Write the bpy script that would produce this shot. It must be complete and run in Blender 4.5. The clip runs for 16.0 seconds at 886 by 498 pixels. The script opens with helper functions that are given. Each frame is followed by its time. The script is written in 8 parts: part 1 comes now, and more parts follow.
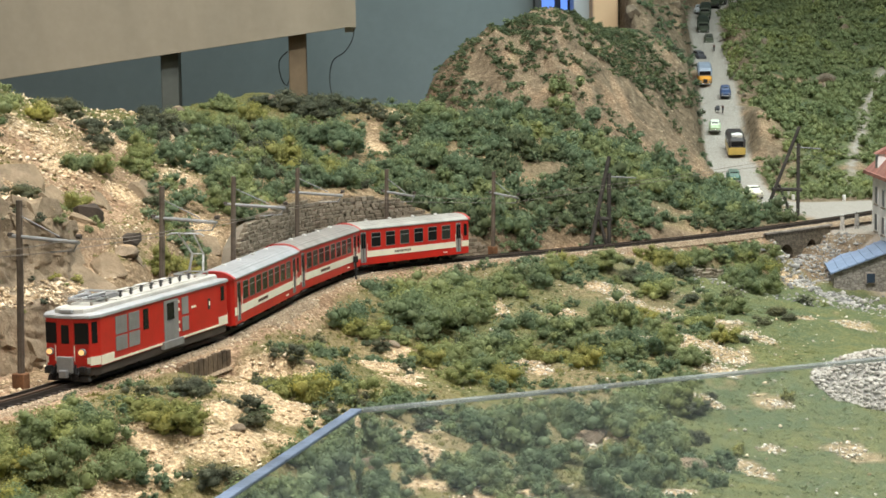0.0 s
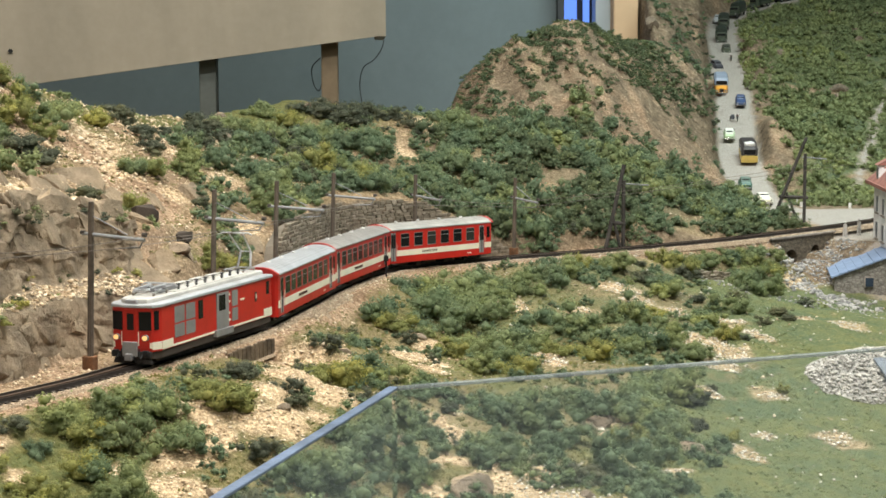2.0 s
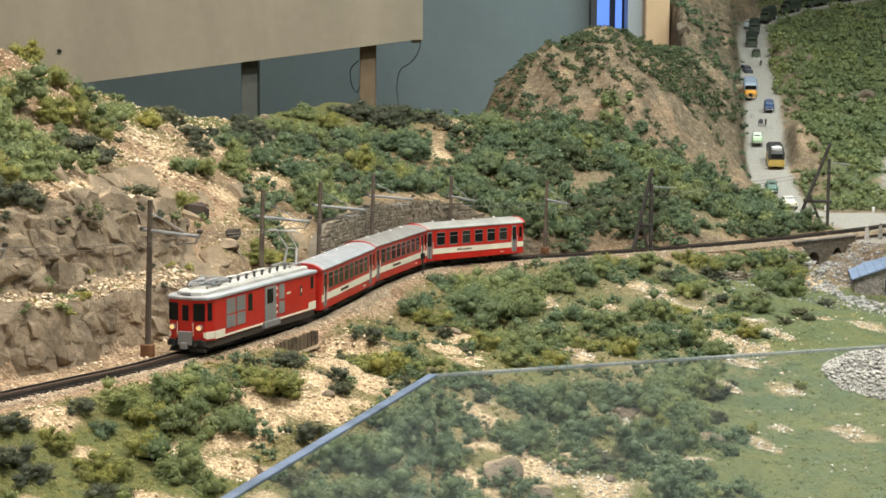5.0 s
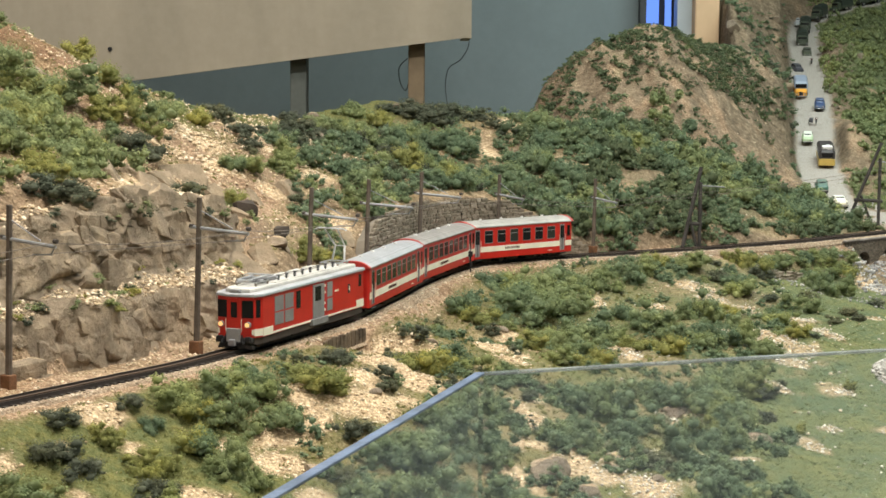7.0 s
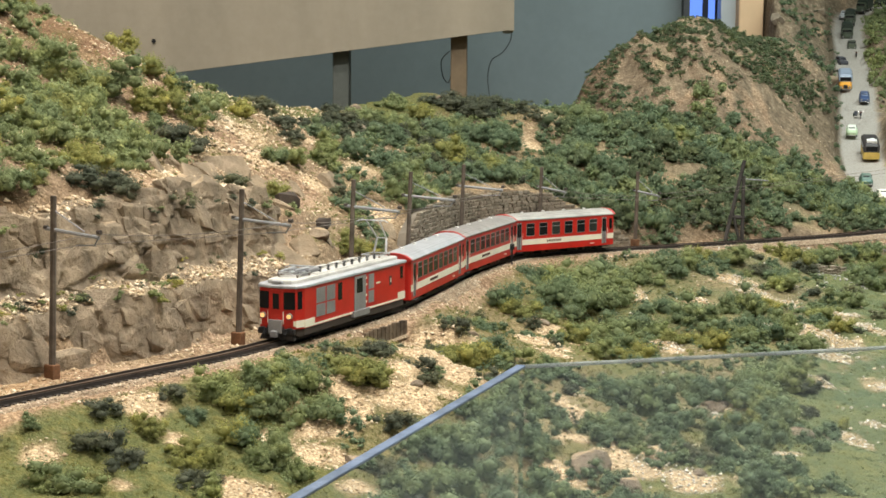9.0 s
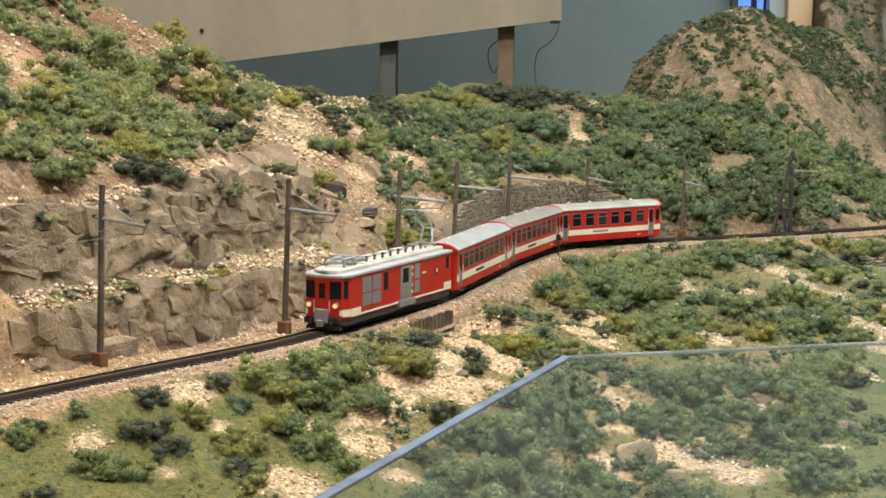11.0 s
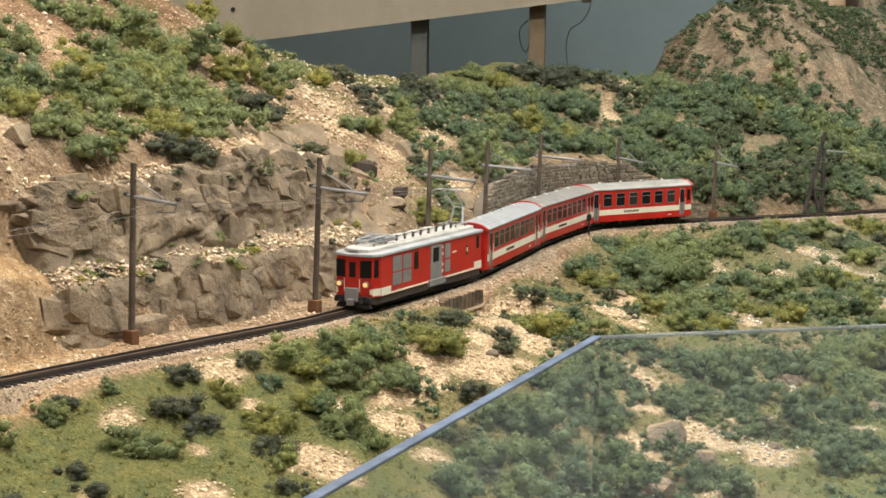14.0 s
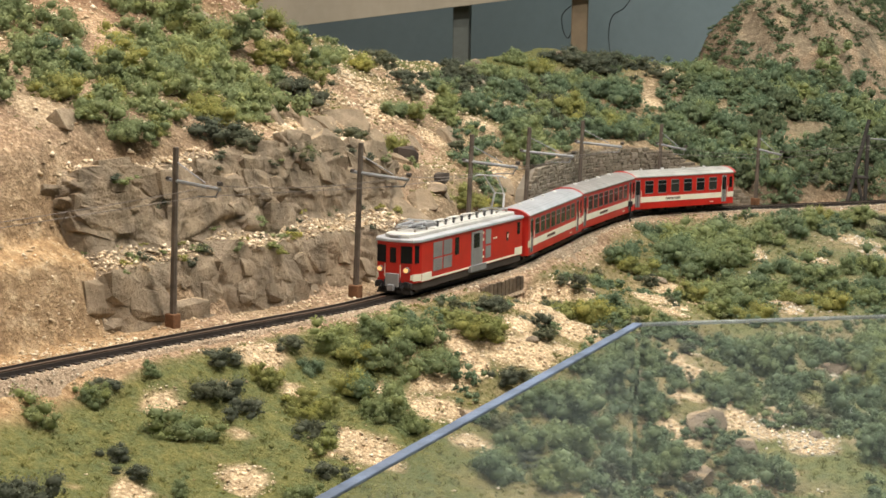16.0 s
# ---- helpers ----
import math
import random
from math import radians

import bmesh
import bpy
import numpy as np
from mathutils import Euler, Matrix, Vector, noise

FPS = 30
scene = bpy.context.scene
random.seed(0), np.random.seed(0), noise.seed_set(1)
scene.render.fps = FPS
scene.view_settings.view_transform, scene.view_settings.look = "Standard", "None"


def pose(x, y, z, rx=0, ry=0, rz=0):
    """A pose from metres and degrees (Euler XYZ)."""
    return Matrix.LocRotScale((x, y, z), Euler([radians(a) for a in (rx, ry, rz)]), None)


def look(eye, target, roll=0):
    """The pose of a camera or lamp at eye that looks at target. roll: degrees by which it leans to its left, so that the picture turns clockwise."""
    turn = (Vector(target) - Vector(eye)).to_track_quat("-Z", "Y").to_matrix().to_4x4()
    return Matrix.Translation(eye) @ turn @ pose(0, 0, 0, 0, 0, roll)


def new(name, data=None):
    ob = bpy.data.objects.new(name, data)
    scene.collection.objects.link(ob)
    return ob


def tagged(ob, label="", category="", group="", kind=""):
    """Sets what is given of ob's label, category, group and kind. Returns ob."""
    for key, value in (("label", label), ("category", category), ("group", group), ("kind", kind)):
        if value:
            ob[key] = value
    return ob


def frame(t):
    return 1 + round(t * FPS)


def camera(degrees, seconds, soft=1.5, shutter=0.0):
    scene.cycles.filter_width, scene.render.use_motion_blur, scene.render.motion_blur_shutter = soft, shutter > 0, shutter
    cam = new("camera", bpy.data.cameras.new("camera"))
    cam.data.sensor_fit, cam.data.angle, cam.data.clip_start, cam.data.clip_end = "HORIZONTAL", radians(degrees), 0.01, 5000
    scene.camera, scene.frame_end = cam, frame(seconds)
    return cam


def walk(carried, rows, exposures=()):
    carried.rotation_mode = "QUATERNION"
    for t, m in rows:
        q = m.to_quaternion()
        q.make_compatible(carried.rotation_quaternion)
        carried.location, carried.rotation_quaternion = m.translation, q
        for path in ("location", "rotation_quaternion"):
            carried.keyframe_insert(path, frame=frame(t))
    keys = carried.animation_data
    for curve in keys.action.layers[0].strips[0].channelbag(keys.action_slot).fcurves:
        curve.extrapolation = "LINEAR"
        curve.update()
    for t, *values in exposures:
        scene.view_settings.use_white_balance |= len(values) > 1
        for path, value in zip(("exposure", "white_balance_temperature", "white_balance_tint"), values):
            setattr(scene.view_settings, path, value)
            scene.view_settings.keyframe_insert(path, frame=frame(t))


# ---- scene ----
# A model railway in 1:87 on a table; world metres are real metres, rail height RZ above the room's floor.
cam = camera(29.32, 16.0, soft=1.6)
RZ = 1.10
ROWS = [
    (0.0, 0.0159, 0.1906, 1.2787, 84.044, 0.853, -3.517),
    (0.5, 0.0136, 0.1625, 1.2821, 84.028, 0.661, -3.448),
    (1.0, 0.0111, 0.1346, 1.2852, 84.017, 0.492, -3.157),
    (1.5, 0.0090, 0.1057, 1.2884, 84.034, 0.337, -2.890),
    (2.0, 0.0065, 0.0741, 1.2916, 84.045, 0.190, -2.707),
    (2.5, 0.0044, 0.0438, 1.2949, 84.004, 0.041, -2.612),
    (3.0, 0.0020, 0.0112, 1.2986, 83.982, -0.085, -2.408),
    (3.5, 0.0000, 0.0000, 1.3000, 83.990, -0.238, -2.341),
    (6.0, 0.0000, 0.0000, 1.3000, 83.961, -0.313, -0.849),
    (6.5, 0.0000, 0.0000, 1.3000, 83.954, -0.322, -0.449),
    (7.0, 0.0000, 0.0000, 1.3000, 83.900, -0.400, 0.043),
    (7.5, 0.0000, 0.0000, 1.3000, 83.857, -0.433, 0.404),
    (8.0, 0.0000, 0.0000, 1.3000, 83.780, -0.444, 0.770),
    (8.5, 0.0000, 0.0000, 1.3000, 83.715, -0.466, 1.086),
    (9.0, 0.0000, 0.0000, 1.3000, 83.634, -0.501, 1.469),
    (9.5, 0.0000, 0.0000, 1.3000, 83.580, -0.538, 1.923),
    (10.0, 0.0000, 0.0000, 1.3000, 83.494, -0.554, 2.344),
    (12.5, 0.0000, 0.0000, 1.3000, 82.918, -0.658, 3.627),
    (13.0, 0.0000, 0.0000, 1.3000, 82.788, -0.681, 3.709),
    (13.5, 0.0000, 0.0000, 1.3000, 82.694, -0.675, 3.918),
    (14.0, 0.0000, 0.0000, 1.3000, 82.577, -0.695, 4.096),
    (14.5, 0.0000, 0.0000, 1.3000, 82.473, -0.699, 4.414),
    (15.0, 0.0000, 0.0000, 1.3000, 82.356, -0.762, 4.901),
    (15.5, 0.0000, 0.0000, 1.3000, 82.219, -0.758, 5.194),
    (16.0, 0.0000, 0.0000, 1.3000, 82.079, -0.861, 5.508),
]
walk(cam, [(t, pose(*r)) for t, *r in ROWS], exposures=[(0.0, 0.0, 6350, 9), (9.0, 0.0, 6500, 10), (16.0, -0.05, 6620, 13)])

# ---- light: a hall lit by ceiling lamps ----
world = bpy.data.worlds.new("hall_air")
scene.world = world
world.use_nodes = True
world.node_tree.nodes["Background"].inputs[0].default_value = (0.82, 0.9, 1.0, 1)
world.node_tree.nodes["Background"].inputs[1].default_value = 0.33
CEIL = 2.75


def ceiling_lamp(x, y, sx, sy, watts, colour, aim=None):
    lamp = bpy.data.lights.new("ceiling_lamp", "AREA")
    lamp.shape, lamp.size, lamp.size_y, lamp.energy, lamp.color = "RECTANGLE", sx, sy, watts, colour
    ob = new("ceiling_lamp_light", lamp)
    ob.matrix_world = look((x, y, CEIL - 0.06), aim or (x, y + 0.001, 0))
    return ob


LAMPS = [(0.35, 0.95, 1.3, 0.14, 54), (-0.75, 1.55, 1.3, 0.14, 20), (1.0, 2.6, 1.3, 0.14, 36), (-0.3, -0.9, 1.3, 0.14, 34)]
TINTS = ((1.0, 0.96, 0.88), (1.0, 0.91, 0.80), (0.86, 1.0, 0.96), (1.0, 0.93, 0.84))  # warm and cold tubes
for (lx, ly, sx, sy, w), tint in zip(LAMPS, TINTS):
    ceiling_lamp(lx, ly, sx, sy, w, tint)

# ---- materials ----


def nodes_of(name, rough=0.8, metal=0.0, spec=0.3):
    m = bpy.data.materials.new(name)
    m.use_nodes = True
    nt = m.node_tree
    b = nt.nodes["Principled BSDF"]
    b.inputs["Roughness"].default_value = rough
    b.inputs["Metallic"].default_value = metal
    b.inputs["Specular IOR Level"].default_value = spec
    return m, nt, b


def ramp(nt, fac, stops):
    r = nt.nodes.new("ShaderNodeValToRGB")
    el = r.color_ramp.elements
    while len(el) < len(stops):
        el.new(0.5)
    for e, (p, c) in zip(el, stops):
        e.position, e.color = p, (*c, 1)
    nt.links.new(fac, r.inputs[0])
    return r.outputs[0]


def place_coords(nt):
    return nt.nodes.new("ShaderNodeNewGeometry").outputs["Position"]


def tex(nt, vec, scale, detail=4, rough=0.6):
    n = nt.nodes.new("ShaderNodeTexNoise")
    n.inputs["Scale"].default_value, n.inputs["Detail"].default_value, n.inputs["Roughness"].default_value = scale, detail, rough
    nt.links.new(vec, n.inputs["Vector"])
    return n.outputs["Fac"]


def mix(nt, fac, a, b, mode="MIX"):
    n = nt.nodes.new("ShaderNodeMix")
    n.data_type, n.blend_type = "RGBA", mode
    for sock, v in ((n.inputs[0], fac), (n.inputs[6], a), (n.inputs[7], b)):
        if isinstance(v, bpy.types.NodeSocket):
            nt.links.new(v, sock)
        elif isinstance(v, (int, float)):
            sock.default_value = v
        else:
            sock.default_value = (*v, 1)
    return n.outputs[2]


def bump(nt, b, height, strength, dist):
    n = nt.nodes.new("ShaderNodeBump")
    n.inputs["Strength"].default_value, n.inputs["Distance"].default_value = strength, dist
    nt.links.new(height, n.inputs["Height"])
    nt.links.new(n.outputs[0], b.inputs["Normal"])


def plain(name, colour, rough=0.6, metal=0.0, spec=0.3, vary=0.12, grain=900, big=60, relief=0.0):
    """A painted or cast surface with a little dirt at two scales."""
    m, nt, b = nodes_of(name, rough, metal, spec)
    v = place_coords(nt)
    f1, f2 = tex(nt, v, grain, 3), tex(nt, v, big, 4)
    dark = tuple(c * (1 - vary * 1.6) for c in colour)
    lite = tuple(min(1, c * (1 + vary)) for c in colour)
    c1 = ramp(nt, f2, [(0.3, dark), (0.65, lite)])
    c2 = ramp(nt, f1, [(0.3, (1 - vary,) * 3), (0.7, (1, 1, 1))])
    nt.links.new(mix(nt, 1.0, c1, c2, "MULTIPLY"), b.inputs["Base Color"])
    if relief:
        bump(nt, b, f1, 0.6, relief)
    return m


def foliage(name, a, bb, c, thin=0.45, broad=38):
    """Flock foliage: colour by clump, by piece and by grain; thin leaves let some light through."""
    m, nt, b = nodes_of(name, 0.95, 0, 0.05)
    g = nt.nodes.new("ShaderNodeNewGeometry")
    oi = nt.nodes.new("ShaderNodeObjectInfo")
    v = g.outputs["Position"]
    c1 = ramp(nt, g.outputs["Random Per Island"], [(0.0, a), (0.5, bb), (1.0, c)])
    c2 = ramp(nt, oi.outputs["Random"], [(0.0, (0.86, 0.88, 0.84)), (0.5, (1.0, 0.99, 0.95)), (1.0, (1.20, 1.12, 0.92))])
    c3 = ramp(nt, tex(nt, v, broad, 5), [(0.32, (0.74, 0.79, 0.78)), (0.5, (1.0, 1.0, 1.0)), (0.68, (1.22, 1.15, 0.92))])
    k = mix(nt, 1.0, mix(nt, 1.0, c1, c2, "MULTIPLY"), c3, "MULTIPLY")
    nt.links.new(k, b.inputs["Base Color"])
    tr = nt.nodes.new("ShaderNodeBsdfTranslucent")
    nt.links.new(k, tr.inputs[0])
    ms = nt.nodes.new("ShaderNodeMixShader")
    ms.inputs[0].default_value = thin
    nt.links.new(b.outputs[0], ms.inputs[1])
    nt.links.new(tr.outputs[0], ms.inputs[2])
    nt.links.new(ms.outputs[0], nt.nodes["Material Output"].inputs[0])
    return m


M_LEAF = foliage("leaf_green", (0.173, 0.215, 0.112), (0.236, 0.280, 0.150), (0.322, 0.372, 0.208))
M_LEAF_LIGHT = foliage("leaf_yellow_green", (0.218, 0.234, 0.092), (0.297, 0.306, 0.122), (0.386, 0.388, 0.167))
M_LEAF_DARK = foliage("leaf_dark", (0.094, 0.104, 0.078), (0.132, 0.145, 0.108), (0.186, 0.200, 0.152))
M_LEAF_FAR = foliage("leaf_blue_green", (0.140, 0.191, 0.120), (0.190, 0.250, 0.160), (0.258, 0.324, 0.214))
# dark flock of the mountain; on the hillside it stands in for shade streaks
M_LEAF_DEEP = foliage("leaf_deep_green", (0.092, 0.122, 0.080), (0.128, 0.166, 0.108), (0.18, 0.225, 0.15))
# fresh green of the far slope, lightened for the brighter light there
M_LEAF_SLOPE = foliage("leaf_fresh_green_lit", (0.176, 0.220, 0.124), (0.236, 0.284, 0.160), (0.312, 0.362, 0.210), broad=7)

M_RAIL = plain("rail_steel", (0.06, 0.05, 0.045), 0.45, 0.6, 0.5)
M_SLEEPER = plain("sleeper_wood", (0.035, 0.027, 0.022), 0.85)
M_STONE = plain("grey_stone", (0.34, 0.30, 0.26), 0.9, vary=0.25, grain=300, relief=0.0006)
M_MASTWOOD = plain("mast_brown", (0.135, 0.108, 0.085), 0.8, vary=0.25)
M_METAL = plain("weathered_metal", (0.30, 0.30, 0.31), 0.5, 0.5, 0.4)
M_WIRE = plain("copper_wire", (0.16, 0.13, 0.11), 0.5, 0.6)
M_RED = plain("red_paint", (0.50, 0.022, 0.014), 0.38, 0, 0.4, vary=0.08)
M_ARCH = plain("faded_red_paint", (0.40, 0.035, 0.028), 0.5, 0, 0.3, vary=0.15)
M_CREAM = plain("cream_paint", (0.80, 0.76, 0.62), 0.45, vary=0.05)
M_ROOF = plain("silver_roof", (0.42, 0.43, 0.45), 0.42, 0.3, 0.4, vary=0.1)
M_ROOFW = plain("white_roof", (0.52, 0.51, 0.47), 0.55, vary=0.12)
M_UNDER = plain("dark_underframe", (0.03, 0.028, 0.027), 0.75)
M_SKIRT = plain("brown_skirt", (0.065, 0.053, 0.046), 0.65)
M_GREY = plain("grey_shutter", (0.28, 0.28, 0.28), 0.5, 0.2)
M_BLACK = plain("black_rubber", (0.015, 0.015, 0.016), 0.7)
M_WHITE = plain("white_paint", (0.78, 0.78, 0.76), 0.6)


def glass_dark(name, colour):
    m, nt, b = nodes_of(name, 0.2, 0, 0.22)
    b.inputs["Base Color"].default_value = (*colour, 1)
    return m


M_WINDOW = glass_dark("car_window", (0.010, 0.010, 0.011))
M_WINDOW_PALE = glass_dark("car_window_lit_through", (0.032, 0.034, 0.030))


def glow(name, colour, strength):
    m = bpy.data.materials.new(name)
    m.use_nodes = True
    nt = m.node_tree
    nt.nodes.remove(nt.nodes["Principled BSDF"])
    e = nt.nodes.new("ShaderNodeEmission")
    e.inputs[0].default_value, e.inputs[1].default_value = (*colour, 1), strength
    nt.links.new(e.outputs[0], nt.nodes["Material Output"].inputs[0])
    return m


M_LAMP = glow("headlight_bulb", (1.0, 0.55, 0.20), 1.25)
M_BLUE = glow("blue_screen", (0.16, 0.32, 1.0), 1.2)
M_TUBE = glow("lamp_tube", (1.0, 0.93, 0.82), 2.0)

# ---- building tools ----


def part(name, bm, material, parent=None, label="", smooth=False):
    me = bpy.data.meshes.new(name)
    bm.to_mesh(me)
    bm.free()
    if material:
        me.materials.append(material)
    if smooth:
        me.polygons.foreach_set("use_smooth", [True] * len(me.polygons))
    ob = new(name, me)
    if parent:
        ob.parent = parent
    if label:
        ob["label"] = label
    return ob


def thing(name, label, category, group="", at=None):
    ob = new(name)
    ob.empty_display_size = 0.02
    if at is not None:
        ob.matrix_world = at
    return tagged(ob, label, category, group)


def box(bm, x0, x1, y0, y1, z0, z1, m=None):
    vs = [bm.verts.new(v) for v in ((x0, y0, z0), (x1, y0, z0), (x1, y1, z0), (x0, y1, z0), (x0, y0, z1), (x1, y0, z1), (x1, y1, z1), (x0, y1, z1))]
    if m is not None:
        for v in vs:
            v.co = m @ v.co
    for f in ((3, 2, 1, 0), (4, 5, 6, 7), (0, 1, 5, 4), (1, 2, 6, 5), (2, 3, 7, 6), (3, 0, 4, 7)):
        bm.faces.new([vs[i] for i in f])
    return vs


def boxes(*sizes, bevel=0.0):
    bm = bmesh.new()
    for s in sizes:
        box(bm, *s)
    if bevel:
        bmesh.ops.bevel(bm, geom=bm.edges[:], offset=bevel, segments=2, affect="EDGES", profile=0.5)
    return bm


def rod(bm, a, b, r0, r1=None, n=8):
    """A round bar from a to b."""
    a, b = Vector(a), Vector(b)
    r1 = r0 if r1 is None else r1
    q = (b - a).to_track_quat("Z", "Y")
    rings = []
    for p, r in ((a, r0), (b, r1)):
        rings.append([bm.verts.new(p + q @ Vector((r * math.cos(2 * math.pi * i / n), r * math.sin(2 * math.pi * i / n), 0))) for i in range(n)])
    for i in range(n):
        j = (i + 1) % n
        bm.faces.new((rings[0][i], rings[0][j], rings[1][j], rings[1][i]))
    bm.faces.new(rings[0][::-1])
    bm.faces.new(rings[1])
    return bm


def rods(*bars, n=8):
    bm = bmesh.new()
    for a, b, r in bars:
        rod(bm, a, b, r, n=n)
    return bm


def disc(bm, centre, axis, r, depth, n=16):
    c, ax = Vector(centre), Vector(axis).normalized()
    return rod(bm, c - ax * depth / 2, c + ax * depth / 2, r, n=n)


def prism(outline, x0, x1):
    """An outline in (y, z), pushed along x."""
    bm = bmesh.new()
    a = [bm.verts.new((x0, y, z)) for y, z in outline]
    b = [bm.verts.new((x1, y, z)) for y, z in outline]
    n = len(outline)
    for i in range(n):
        j = (i + 1) % n
        bm.faces.new((a[i], a[j], b[j], b[i]))
    bm.faces.new(a[::-1])
    bm.faces.new(b)
    bmesh.ops.recalc_face_normals(bm, faces=bm.faces[:])
    return bm


def lattice_noise(seed):
    g = np.random.RandomState(seed).rand(64, 64)

    def at(x, y):
        xi, yi = np.floor(x).astype(int), np.floor(y).astype(int)
        fx, fy = x - xi, y - yi
        fx, fy = fx * fx * (3 - 2 * fx), fy * fy * (3 - 2 * fy)
        a, b = g[xi % 64, yi % 64], g[(xi + 1) % 64, yi % 64]
        c, d = g[xi % 64, (yi + 1) % 64], g[(xi + 1) % 64, (yi + 1) % 64]
        return (a * (1 - fx) + b * fx) * (1 - fy) + (c * (1 - fx) + d * fx) * fy

    return at


def fbm(x, y, scale, seed, octaves=4):
    out, amp, tot = 0, 1.0, 0
    for k in range(octaves):
        out = out + amp * lattice_noise(seed + k)(x * scale * 2**k + 7.3 * k, y * scale * 2**k + 3.1 * k)
        tot += amp
        amp *= 0.5
    return out / tot - 0.5


def step(a, b, x):
    t = np.clip((x - a) / (b - a), 0, 1)
    return t * t * (3 - 2 * t)


# ---- the lie of the land ----
TRACK_PLAN = [(-0.46, 0.64), (-0.3996, 0.7654), (-0.3305, 0.8938), (-0.2746, 0.9855), (-0.2156, 1.077), (-0.1758, 1.1383), (-0.1449, 1.2026), (-0.1121, 1.2726), (-0.0795, 1.3494), (-0.0613, 1.4208), (-0.0459, 1.483), (-0.0265, 1.5726), (-0.0078, 1.6405), (0.0156, 1.7059), (0.0557, 1.7679), (0.1288, 1.816), (0.2093, 1.8631), (0.3009, 1.9187), (0.4312, 2.0118), (0.5979, 2.1635), (0.7207, 2.301), (0.8942, 2.5127), (1.2824, 2.9789)]
ROAD_PLAN = [(1.10, 2.52, -0.004), (0.86, 2.45, -0.004), (0.69, 2.405, -0.003), (0.60, 2.42, -0.002), (0.585, 2.53, 0.004), (0.61, 2.72, 0.025), (0.64, 2.92, 0.061), (0.70, 3.22, 0.122), (0.76, 3.56, 0.197), (0.82, 3.90, 0.274), (0.88, 4.12, 0.316), (0.96, 4.20, 0.341), (1.04, 4.24, 0.361), (1.17, 4.30, 0.383), (1.38, 4.40, 0.405)]
LEFT_HILL = [(-0.36, 0.98, 0.063), (-0.38, 1.04, 0.116), (-0.43, 1.18, 0.165), (-0.47, 1.28, 0.205), (-0.35, 1.07, 0.11), (-0.29, 1.13, 0.109), (-0.26, 1.18, 0.092), (-0.34, 1.32, 0.15), (-0.38, 1.58, 0.222), (-0.29, 1.68, 0.170), (-0.28, 1.42, 0.124), (-0.25, 1.78, 0.154), (-0.2, 1.6, 0.106), (-0.15, 1.44, 0.067), (-0.39, 1.25, 0.164), (-0.22, 1.28, 0.089), (-0.6, 1.5, 0.3), (-0.6, 1.0, 0.2), (-0.4, 2.0, 0.1), (-0.8, 2.0, 0.15)]
SADDLE = [(-0.2, 1.88, 0.145), (-0.15, 2.02, 0.148), (-0.09, 2.12, 0.15), (-0.02, 2.2, 0.152), (0.06, 2.25, 0.137), (0.11, 2.28, 0.108), (-0.12, 1.75, 0.103), (-0.02, 1.96, 0.092), (-0.07, 1.68, 0.079), (0.05, 1.88, 0.066), (0.12, 2.04, 0.075), (0.15, 1.93, 0.037), (-0.1, 2.5, 0.05), (0.0, 2.7, 0.0), (-0.3, 2.4, 0.05), (0.08, 2.42, 0.08)]
PEAK = [(0.120, 2.5, 0.112), (0.160, 2.58, 0.172), (0.225, 2.62, 0.230), (0.30, 2.66, 0.260), (0.41, 2.74, 0.248), (0.31, 2.5, 0.173), (0.25, 2.26, 0.101), (0.3, 2.08, 0.054), (0.44, 2.5, 0.091), (0.54, 2.86, 0.199), (0.53, 2.72, 0.10), (0.47, 2.3, 0.009), (0.38, 2.14, 0.036), (0.59, 3.3, 0.306), (0.64, 3.45, 0.26), (0.66, 3.7, 0.428), (0.30, 2.95, 0.2), (0.1, 2.9, 0.05), (0.5, 4.2, 0.5)]
FAR_SLOPE = [(0.71, 2.75, 0.023), (0.83, 3.12, 0.125), (0.89, 3.6, 0.209), (1.05, 4.0, 0.304), (1.09, 3.7, 0.235), (0.93, 3.05, 0.076), (0.83, 2.72, 0.016), (0.76, 3.1, 0.105), (1.12, 3.2, 0.124), (1.26, 4.6, 0.5), (0.8, 4.5, 0.5), (1.6, 3.6, 0.3)]
FRONT = [(-0.01, 1.5, -0.024), (0.04, 1.33, -0.039), (-0.05, 1.14, -0.025), (0.1, 1.6, -0.032), (0.13, 1.42, -0.049), (0.29, 1.8, -0.029), (0.23, 1.56, -0.052), (0.03, 1.08, -0.076), (0.11, 1.1, -0.076), (0.2, 1.2, -0.076), (0.37, 1.6, -0.057), (0.27, 1.15, -0.083), (-0.15, 1.08, -0.014), (-0.14, 0.95, -0.045), (-0.2, 0.97, -0.027), (-0.25, 0.9, -0.027), (-0.1, 1.05, -0.044), (-0.29, 0.87, -0.023), (-0.29, 0.78, -0.035), (0.47, 1.76, -0.057), (0.55, 1.8, -0.063), (0.37, 1.28, -0.093), (0.51, 1.97, -0.056), (0.58, 2.0, -0.056), (0.6, 1.7, -0.072), (0.45, 1.2, -0.097), (0.8, 2.2, -0.02), (0.9, 1.6, -0.06), (0.1, 0.8, -0.1)]


